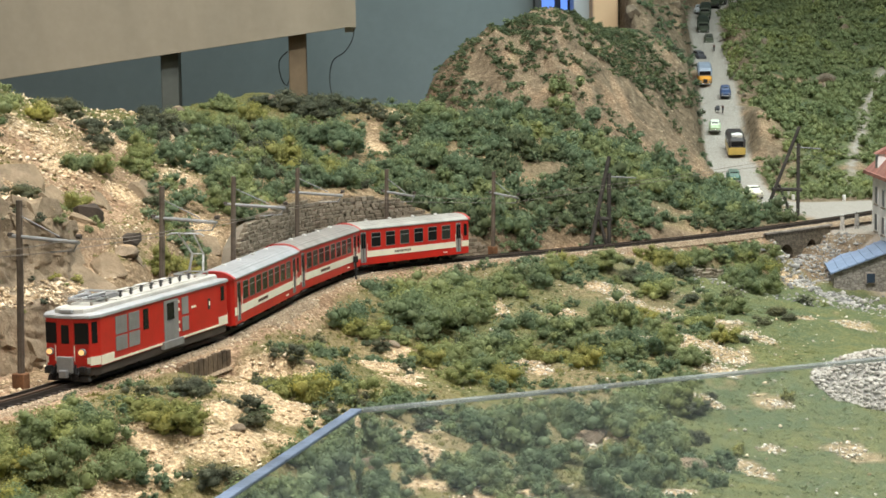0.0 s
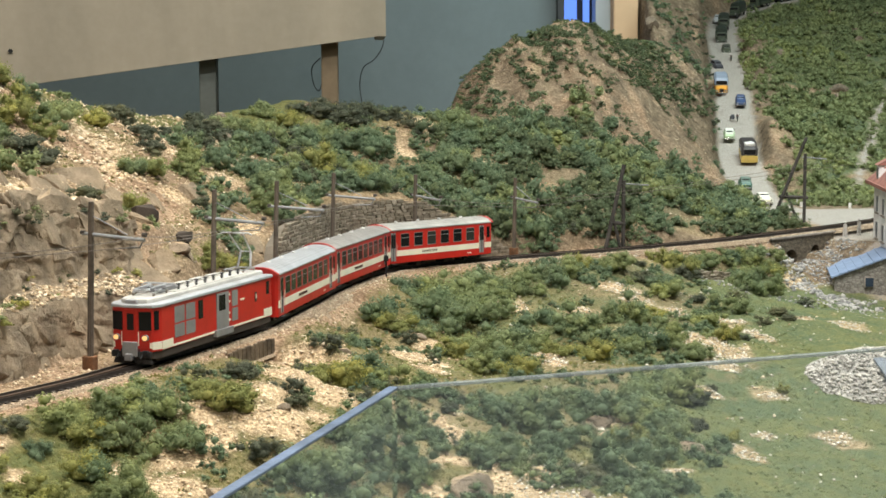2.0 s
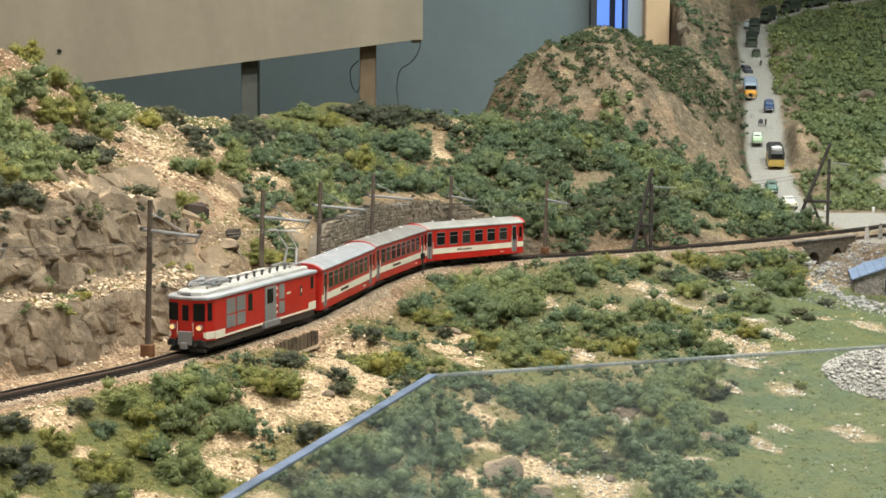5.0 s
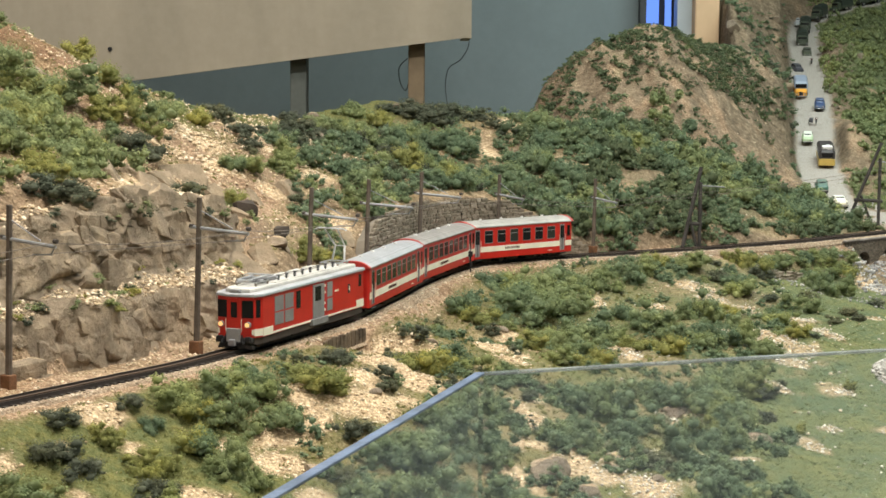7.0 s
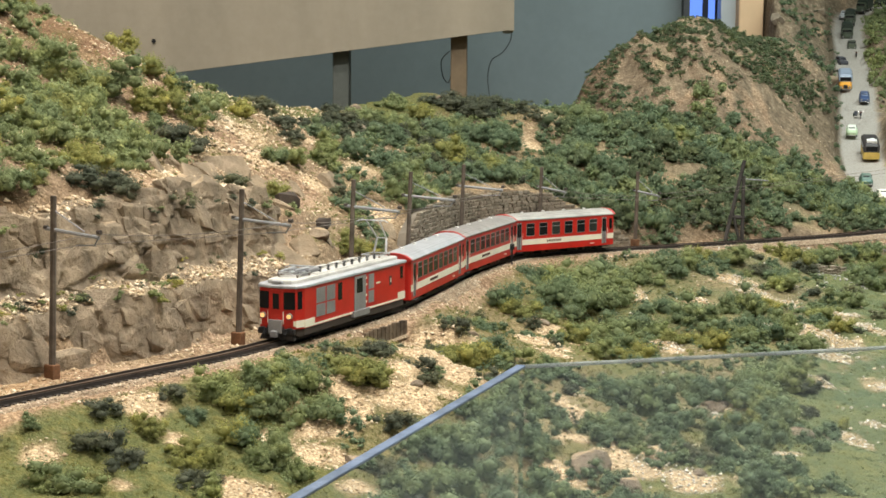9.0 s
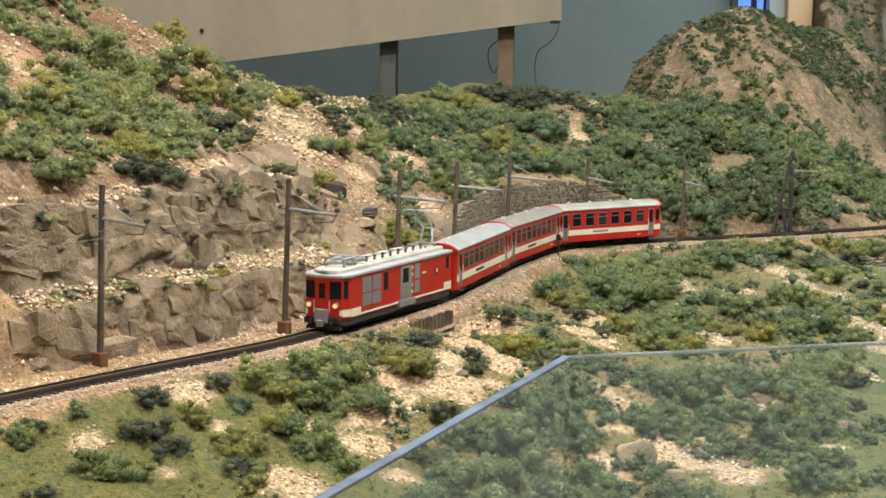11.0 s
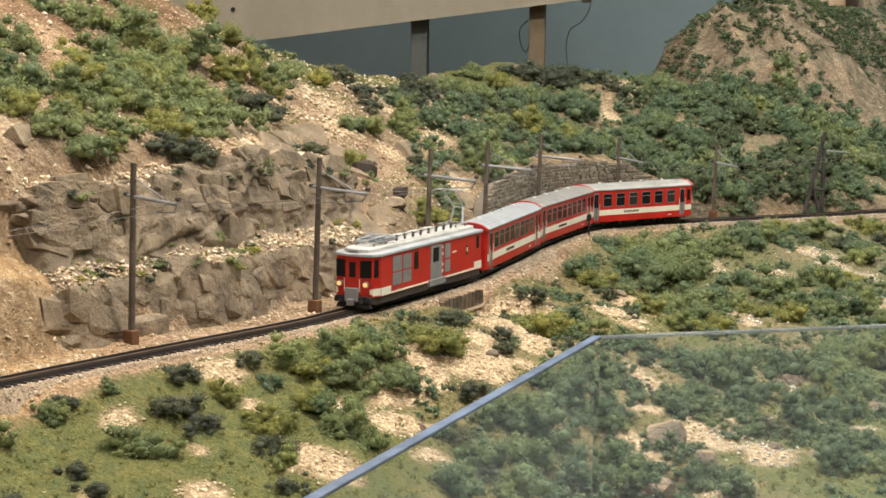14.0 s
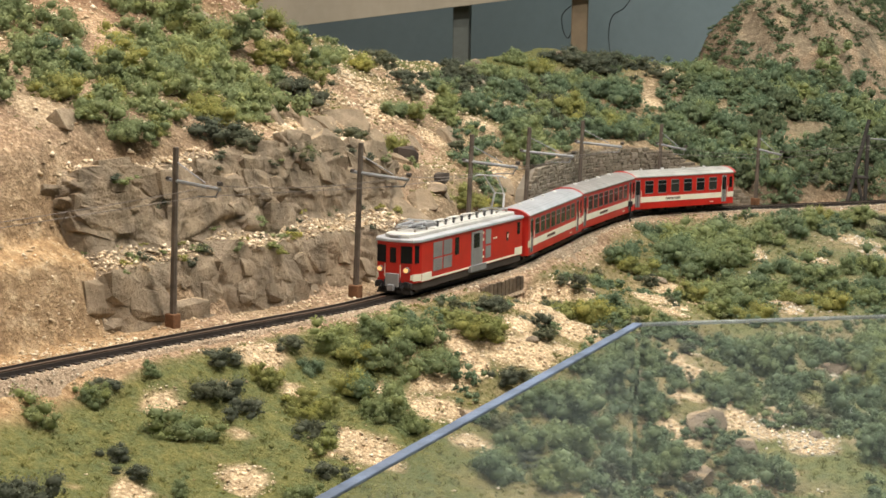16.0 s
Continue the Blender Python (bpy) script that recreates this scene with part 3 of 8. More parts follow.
    low.inputs[1].default_value, low.inputs[2].default_value = RZ + 0.13, RZ + 0.06
    nt.links.new(sx.outputs[2], low.inputs[0])
    west = nt.nodes.new("ShaderNodeMapRange")
    west.inputs[1].default_value, west.inputs[2].default_value = -0.25, -0.31
    nt.links.new(sx.outputs[0], west.inputs[0])
    clay = nt.nodes.new("ShaderNodeMath")
    clay.operation = "MULTIPLY"
    nt.links.new(low.outputs[0], clay.inputs[0])
    nt.links.new(west.outputs[0], clay.inputs[1])
    ochre = ramp(nt, mid, [(0.3, (0.29, 0.18, 0.092)), (0.5, (0.42, 0.28, 0.152)), (0.7, (0.55, 0.41, 0.25))])
    ochre = mix(nt, 0.5, ochre, mix(nt, 1.0, ochre, stone, "MULTIPLY"))
    tan = mix(nt, clay.outputs[0], tan, ochre)
    high = nt.nodes.new("ShaderNodeMapRange")
    high.inputs[1].default_value, high.inputs[2].default_value = RZ + 0.16, RZ + 0.20
    nt.links.new(sx.outputs[2], high.inputs[0])
    far_west = nt.nodes.new("ShaderNodeMapRange")
    far_west.inputs[1].default_value, far_west.inputs[2].default_value = -0.30, -0.36
    nt.links.new(sx.outputs[0], far_west.inputs[0])
    earth = nt.nodes.new("ShaderNodeMath")
    earth.operation = "MULTIPLY"
    nt.links.new(high.outputs[0], earth.inputs[0])
    nt.links.new(far_west.outputs[0], earth.inputs[1])
    tan = mix(nt, earth.outputs[0], tan, mix(nt, 1.0, tan, (0.66, 0.575, 0.54), "MULTIPLY"))
    k = mix(nt, sep.outputs[0], tan, green)
    k = mix(nt, sep.outputs[1], k, rock)
    k = mix(nt, sep.outputs[2], k, road)
    nt.links.new(k, b.inputs["Base Color"])
    hgt = nt.nodes.new("ShaderNodeMath")
    hgt.operation = "ADD"
    nt.links.new(fine, hgt.inputs[0])
    nt.links.new(mid, hgt.inputs[1])
    bump(nt, b, hgt.outputs[0], 1.0, 0.003)
    return m


M_GROUND = ground_material()


def grid_mesh(name, X, Y, Z, cover, material):
    ny, nx = X.shape
    verts = np.stack([X, Y, Z], -1).reshape(-1, 3)
    i = np.arange(ny * nx).reshape(ny, nx)
    quads = np.stack([i[:-1, :-1], i[:-1, 1:], i[1:, 1:], i[1:, :-1]], -1).reshape(-1, 4)
    me = bpy.data.meshes.new(name)
    me.vertices.add(len(verts))
    me.vertices.foreach_set("co", verts.astype(np.float32).ravel())
    me.loops.add(quads.size)
    me.loops.foreach_set("vertex_index", quads.astype(np.int32).ravel())
    me.polygons.add(len(quads))
    me.polygons.foreach_set("loop_start", np.arange(0, quads.size, 4, dtype=np.int32))
    me.update(calc_edges=True)
    me.polygons.foreach_set("use_smooth", [True] * len(quads))
    if cover is not None:
        a = me.color_attributes.new("cover", "FLOAT_COLOR", "POINT")
        a.data.foreach_set("color", cover.reshape(-1, 4).astype(np.float32).ravel())
    me.materials.append(material)
    return new(name, me)


COVER = np.stack([GRASS * (1 - DUST), BARE * (1 - GRASS * 0.6), DUST, BARE_SPOT * (YY < 2.3)], -1)
tagged(grid_mesh("ground", XX, YY, ZZ, COVER, M_GROUND), "modelled alpine hillside of tan scree, rock and green flock", "ground", kind="structure")

# the table's sides under the landscape
M_BOARD = plain("table_board", (0.30, 0.24, 0.17), 0.7)
bm = bmesh.new()
box(bm, -0.80, 1.59, 0.545, 0.565, 0.80, 0.98)
box(bm, -0.80, 1.59, 0.565, 4.6, 0.80, 0.82)
tagged(part("table_frame", bm, M_BOARD), "wooden table frame that carries the layout", "table frame", kind="structure")

# ---- the hall ----
M_WALLPAINT = plain("grey_green_wall", (0.160, 0.199, 0.211), 0.8, vary=0.06, grain=60, big=3)
M_HALLFLOOR = plain("hall_floor", (0.22, 0.20, 0.18), 0.6, vary=0.12, grain=40, big=4)
M_CEILING = plain("white_ceiling", (0.75, 0.75, 0.73), 0.9, vary=0.03, grain=40, big=3)
for nm, dims, mat, lab in (
    ("floor", (-3.2, 3.4, -3.2, 5.2, -0.1, 0.0), M_HALLFLOOR, "grey hall floor"),
    ("ceiling", (-3.2, 3.4, -3.2, 5.2, CEIL, CEIL + 0.1), M_CEILING, "white hall ceiling"),
    ("wall_west", (-3.3, -3.2, -3.2, 5.2, 0, CEIL), M_WALLPAINT, "plain grey hall wall"),
    ("wall_east", (3.4, 3.5, -3.2, 5.2, 0, CEIL), M_WALLPAINT, "plain grey hall wall"),
    ("wall_south", (-3.2, 3.4, -3.3, -3.2, 0, CEIL), M_WALLPAINT, "plain grey hall wall"),
    ("wall_north", (-3.2, 3.4, 5.2, 5.3, 0, CEIL), M_WALLPAINT, "plain grey hall wall"),
    ("wall_partition", (-3.2, 0.393, 3.36, 3.40, 0, CEIL), M_WALLPAINT, "grey-green partition wall behind the layout"),
):
    tagged(part(nm, boxes(dims), mat), lab, "wall" if "wall" in nm else nm, kind="structure")

for lx, ly, sx, sy, w in LAMPS:
    th = thing("ceiling_lamp", "long fluorescent lamp under the hall's ceiling", "ceiling lamp", "hall lamps", Matrix.Translation((lx, ly, CEIL)))
    part("housing", boxes((-sx / 2 - 0.02, sx / 2 + 0.02, -0.09, 0.09, -0.045, 0.0), bevel=0.004), M_WHITE, th)
    part("tube", rods(((-sx / 2, 0.045, -0.05), (sx / 2, 0.045, -0.05), 0.008), ((-sx / 2, -0.045, -0.05), (sx / 2, -0.045, -0.05), 0.008)), M_TUBE, th)

# ---- railway ----
S_END = TS[-1]
bm = bmesh.new()
rings = []
ballast = [(-0.0290, -0.0175), (-0.0165, -0.0030), (0.0165, -0.0030), (0.0225, -0.0085)]
ss = np.arange(0.02, S_END - 0.02, 0.012)
for s in ss:
    edge = [(-0.0212, -0.0070)] if s > 1.38 else ballast[:1]
    rings.append([bm.verts.new(on_track(s, a, b)[0]) for a, b in edge + ballast[1:]])
for r0, r1 in zip(rings, rings[1:]):
    for k in range(3):
        bm.faces.new((r0[k], r1[k], r1[k + 1], r0[k + 1]))
bmesh.ops.recalc_face_normals(bm, faces=bm.faces[:])


def ballast_material():
    m, nt, b = nodes_of("ballast", 0.95, 0, 0.1)
    v = place_coords(nt)
    f, g = tex(nt, v, 700, 3, 0.7), tex(nt, v, 60, 3)
    k = ramp(nt, f, [(0.3, (0.16, 0.115, 0.078)), (0.5, (0.33, 0.255, 0.18)), (0.7, (0.52, 0.42, 0.31))])
    nt.links.new(mix(nt, 1.0, k, ramp(nt, g, [(0.3, (0.75, 0.72, 0.7)), (0.7, (1.1, 1.08, 1.05))]), "MULTIPLY"), b.inputs["Base Color"])
    bump(nt, b, f, 0.9, 0.0012)
    return m


M_BALLAST = ballast_material()
tagged(part("ballast_bed", bm, M_BALLAST), "grey-brown gravel bed under the rails", "ballast", kind="structure")
track = thing("railway_track", "narrow-gauge model track with dark rails on brown sleepers", "track")
for off in (-0.006, 0.006):
    bm = bmesh.new()
    prof = [(-0.0004, -0.0003), (-0.00045, 0.0), (0.00045, 0.0), (0.0004, -0.0003), (0.0009, -0.0024), (-0.0009, -0.0024)]
    rings = [[bm.verts.new(on_track(s, off + a, b)[0]) for a, b in prof] for s in np.arange(0.02, S_END - 0.02, 0.008)]
    for r0, r1 in zip(rings, rings[1:]):
        for k in range(6):
            bm.faces.new((r0[k], r1[k], r1[(k + 1) % 6], r0[(k + 1) % 6]))
    bmesh.ops.recalc_face_normals(bm, faces=bm.faces[:])
    part("rail", bm, M_RAIL, track)
bm = bmesh.new()
prof = [(-0.0013, -0.0022), (-0.0013, -0.0004), (0.0013, -0.0004), (0.0013, -0.0022)]
rings = [[bm.verts.new(on_track(s, a, b)[0]) for a, b in prof] for s in np.arange(0.02, S_END - 0.02, 0.010)]
for r0, r1 in zip(rings, rings[1:]):
    for k in range(4):
        bm.faces.new((r0[k], r1[k], r1[(k + 1) % 4], r0[(k + 1) % 4]))
bmesh.ops.recalc_face_normals(bm, faces=bm.faces[:])
part("rack_rail", bm, plain("rusty_rack", (0.085, 0.055, 0.038), 0.7, 0.2), track, "rusty rack rail between the running rails")
bm = boxes((-0.0017, 0.0017, -0.0105, 0.0105, -0.0042, -0.0022))
sl = part("sleeper", bm, M_SLEEPER, track)
p, a = on_track(0.03)
sl.matrix_local = Matrix.Translation(p) @ Matrix.Rotation(a, 4, "Z")
k = 1
for s in np.arange(0.0366, S_END - 0.03, 0.0066):
    if k >= 300:
        break
    o = new("sleeper", sl.data)
    o.parent = track
    p, a = on_track(s)
    o.matrix_local = Matrix.Translation(p) @ Matrix.Rotation(a, 4, "Z")
    k += 1

# ---- the train: a motor luggage van and three coaches, in millimetres ----
MM = 0.001


def mm(bm):
    bmesh.ops.scale(bm, vec=(MM, MM, MM), verts=bm.verts[:])
    return bm


def plan_prism(outline, z0, z1, bevel=0.0):
    bm = bmesh.new()
    lo = [bm.verts.new((x, y, z0)) for x, y in outline]
    hi = [bm.verts.new((x, y, z1)) for x, y in outline]
    n = len(outline)
    for i in range(n):
        bm.faces.new((lo[i], lo[(i + 1) % n], hi[(i + 1) % n], hi[i]))
    bm.faces.new(lo[::-1])
    bm.faces.new(hi)
    bmesh.ops.recalc_face_normals(bm, faces=bm.faces[:])
    if bevel:
        ed = [e for e in bm.edges if abs(e.verts[0].co.z - e.verts[1].co.z) > 1e-6]
        bmesh.ops.bevel(bm, geom=ed, offset=bevel, segments=3, affect="EDGES", profile=0.5)
    return bm


def side_slab(x0, x1, z0, z1, y, out, proud=0.35, bevel=0.0):
    """A thin plate on a vehicle's side; out is +1 or -1."""
    a, b = sorted((y - 0.6 * out, y + proud * out))
    bm = boxes((x0, x1, a, b, z0, z1))
    if bevel:
        bmesh.ops.bevel(bm, geom=[e for e in bm.edges if abs(e.verts[0].co.y - e.verts[1].co.y) > 1e-6], offset=bevel, segments=2, affect="EDGES", profile=0.5)
    return mm(bm)


def bogie(parent, x, wheelbase=22, drive=False):
    bm = bmesh.new()
    for yy in (-9.5, 9.5):
        box(bm, x - wheelbase / 2 - 4, x + wheelbase / 2 + 4, yy - 0.8, yy + 0.8, 3.6, 6.2)
        for dx in (-wheelbase / 2, wheelbase / 2):
            box(bm, x + dx - 2, x + dx + 2, yy - 1.1, yy + 1.1, 2.4, 6.6)
        box(bm, x - 4.5, x + 4.5, yy - 1.2, yy + 1.2, 2.2, 4.4)
    box(bm, x - 6, x + 6, -9, 9, 5, 8)
    b = part("bogie", mm(bm), M_UNDER, parent)
    for dx in (-wheelbase / 2, wheelbase / 2):
        for yy in (-6.3, 6.3):
            bm = bmesh.new()
            disc(bm, (x + dx, yy, 4.6), (0, 1, 0), 4.6, 1.6, 18)
            disc(bm, (x + dx, yy * 0.88, 4.6), (0, 1, 0), 5.1, 0.5, 18)
            w = part("wheel", mm(bm), M_RAIL, b)


def vault(width, z0, rise, x0, x1, over=0.6, n=12):
    """A bowed roof with a small rounded edge."""
    pts = [(-(width / 2 + over), z0 - 0.2)]
    for i in range(n + 1):
        u = -1 + 2 * i / n
        pts.append((u * (width / 2 + over), z0 + 0.9 + (rise - 0.9) * (1 - abs(u) ** 2.6)))
    pts.append((width / 2 + over, z0 - 0.2))
    return prism(pts, x0, x1)


def lettering(parent, x0, z0, h, widths, y, out, mat):
    """Unreadably small writing as short bars."""
    bm = bmesh.new()
    x = x0
    for w in widths:
        a, b = sorted((y, y + 0.48 * out))
        box(bm, x, x + w, a, b, z0, z0 + h)
        x += w + h * 0.42
    return part("lettering", mm(bm), mat, parent, "row of small dark letters drawn as bars")


M_LETTER = plain("letter_brown", (0.09, 0.05, 0.04), 0.6)


def coach(label, roof_mat, windows, sign=False):
    c = thing("railway_coach", label, "railway coach", "coaches of the train")
    L, W = 181.0, 29.0
    h = L / 2
    body = part("body", mm(plan_prism([(-h + 1.5, -W / 2 + 2), (-h + 3, -W / 2), (h - 3, -W / 2), (h - 1.5, -W / 2 + 2), (h - 1.5, W / 2 - 2), (h - 3, W / 2), (-h + 3, W / 2), (-h + 1.5, W / 2 - 2)], 5.5, 37.0, 0.6)), M_RED, c)
    part("roof", mm(vault(W, 36.6, 5.6, -h + 4, h - 4)), roof_mat, c, smooth=False)
    for e in (-1, 1):  # red end arches with their gangway
        part("end_arch", mm(vault(W + 0.4, 36.6, 5.9, h - 4.2, h - 0.6)) if e > 0 else mm(vault(W + 0.4, 36.6, 5.9, -h + 0.6, -h + 4.2)), M_ARCH, c)
        part("gangway", mm(boxes((min(e * h, e * (h - 2)), max(e * h, e * (h - 2)), -5.5, 5.5, 9, 33), bevel=0.5)), M_BLACK, c, "black rubber gangway")
    for k in range(9):  # roof ribs
        y = -11 + 22 * k / 8
        u = abs(y) / (W / 2 + 0.6)
        z = 37.5 + 4.7 * (1 - u**2.6)
        part("roof_rib", mm(boxes((-h + 5, h - 5, y - 0.30, y + 0.30, z - 0.3, z + 0.12))), roof_mat, c)
    for k in range(4):
        bm = bmesh.new()
        disc(bm, (-54 + 36 * k, -2.5, 42.6), (0, 0, 1), 1.7, 1.6, 10)
        part("roof_vent", mm(bm), M_WHITE, c)
    doors = ((h - 17, h - 9), (-h + 16, -h + 24))
    x_lo, x_hi = -h + 29, h - 21
    pitch = (x_hi - x_lo) / windows
    for out in (-1, 1):
        y = out * W / 2
        part("cream_band", side_slab(x_lo - 4, x_hi + 3, 12.0, 17.4, y, out, 0.25), M_CREAM, body, "cream painted band")
        part("cream_band", side_slab(h - 8, h - 3.2, 12.0, 17.4, y, out, 0.25), M_CREAM, body, "cream painted band")
        part("cream_band", side_slab(-h + 3.2, -h + 15, 12.0, 17.4, y, out, 0.25), M_CREAM, body, "cream painted band")
        for a, b in doors:
            d = part("door", side_slab(a, b, 7.5, 34.5, y, out, 0.2), M_GREY, body, "grey folding door")
            part("door_pane", side_slab(a + 0.8, (a + b) / 2 - 0.4, 20, 33, y, out, 0.4), M_WINDOW, d)
            part("door_pane", side_slab((a + b) / 2 + 0.4, b - 0.8, 20, 33, y, out, 0.4), M_WINDOW, d)
            part("door_leaf", side_slab((a + b) / 2 - 0.3, (a + b) / 2 + 0.3, 7.5, 34.5, y, out, 0.5), M_UNDER, d)
            part("footboard", mm(boxes((a - 1, b + 1, min(y, y + 2 * out), max(y, y + 2 * out), 4.2, 5.0))), M_UNDER, c)
            bm = rods(((a - 1.2, y + 0.8 * out, 12), (a - 1.2, y + 0.8 * out, 24), 0.25), ((b + 1.2, y + 0.8 * out, 12), (b + 1.2, y + 0.8 * out, 24), 0.25), n=5)
            part("grab_rail", mm(bm), M_CREAM, d)
        for k in range(windows):
            a = x_lo + pitch * (k + 0.5)
            half = min(pitch * 0.365, 6.6)
            fr = part("window", side_slab(a - half - 0.35, a + half + 0.35, 20.4, 33.4, y, out, 0.22, 0.9), M_GREY, body, "aluminium window frame")
            part("pane", side_slab(a - half, a + half, 21.1, 32.9, y, out, 0.34, 0.7), M_WINDOW if k % 3 else M_WINDOW_PALE, fr)
            part("sash_bar", side_slab(a - half, a + half, 29.0, 29.5, y, out, 0.46), M_GREY, fr)
        part("window", side_slab(-h + 6, -h + 11, 22.0, 33.0, y, out, 0.35, 0.7), M_WINDOW, body, "small dark end window")
        if sign:
            part("sign", side_slab(h - 7.6, h - 3.6, 23, 31, y, out, 0.3), M_CREAM, body, "cream notice panel")
        lettering(body, 6 if out > 0 else -28, 13.7, 2.1, [1.5, 1.1, 0.9, 1.2, 1.1, 0.5, 1.7, 1.2, 1.1, 0.9, 1.1, 0.6, 1.2], y, out, M_LETTER)
        lettering(body, -52, 8.0, 0.9, [0.8, 0.8, 1.5, 0.8, 0.8], y, out, M_CREAM)
    part("underframe", mm(boxes((-h + 4, h - 4, -12, 12, 4.8, 6), (-25, -9, -11, 11, 1.8, 5), (4, 24, -11, 11, 2.4, 5), (30, 37, -12, 12, 1.6, 5))), M_UNDER, c)
    for x in (-62, 62):
        bogie(c, x, 20)
    for e in (-1, 1):
        part("coupler", mm(boxes((min(e * (h - 4), e * (h + 2)), max(e * (h - 4), e * (h + 2)), -2, 2, 5.5, 8.5), bevel=0.4)), M_BLACK, c)
        for yy in (-9, 9):
            bm = bmesh.new()
            disc(bm, (e * (h - 0.4), yy, 14.5), (1, 0, 0), 0.9, 0.8, 10)
            part("tail_lamp", mm(bm), M_CREAM, c)
    return c


def pantograph(parent, x, raised):
    p = part("pantograph", mm(boxes((x - 9, x + 9, -7, -6, 45.0, 45.8), (x - 9, x + 9, 6, 7, 45.0, 45.8), (x - 8, x - 7, -7, 7, 45, 45.8), (x + 7, x + 8, -7, 7, 45, 45.8))), M_BRIGHT, parent)
    if raised:
        kx, kz, tx, tz = x - 10, 57, x + 5, 72
    else:
        kx, kz, tx, tz = x + 13, 47.6, x - 12, 48.6
    arms = []
    for s in (-1, 1):
        arms += [((x - 7, 4.5 * s, 45.8), (kx, 3.6 * s, kz), 0.75), ((kx, 3.6 * s, kz), (tx, 5.0 * s, tz), 0.6)]
    arms.append(((kx, -3.6, kz), (kx, 3.6, kz), 0.35))
    part("arm", mm(rods(*arms, n=6)), M_BRIGHT, p)
    part("collector", mm(rods(((tx, -9, tz + 0.3), (tx, 9, tz + 0.3), 0.5), ((tx + 2.4, -9, tz + 0.3), (tx + 2.4, 9, tz + 0.3), 0.5), ((tx, 9, tz + 0.3), (tx + 1, 12, tz - 1.2), 0.4), ((tx, -9, tz + 0.3), (tx + 1, -12, tz - 1.2), 0.4), n=6)), M_BRIGHT, p)
    for sx in (-8, 8):
        for sy in (-6.5, 6.5):
            bm = bmesh.new()
            rod(bm, (x + sx, sy, 43), (x + sx, sy, 45), 0.8, n=8)
            part("insulator", mm(bm), M_STONE, p)


M_GREYISH = plain("dusty_insulator", (0.13, 0.13, 0.135), 0.45, 0.2)
M_BRIGHT = plain("bright_metal", (0.55, 0.56, 0.58), 0.35, 0.6, 0.5)


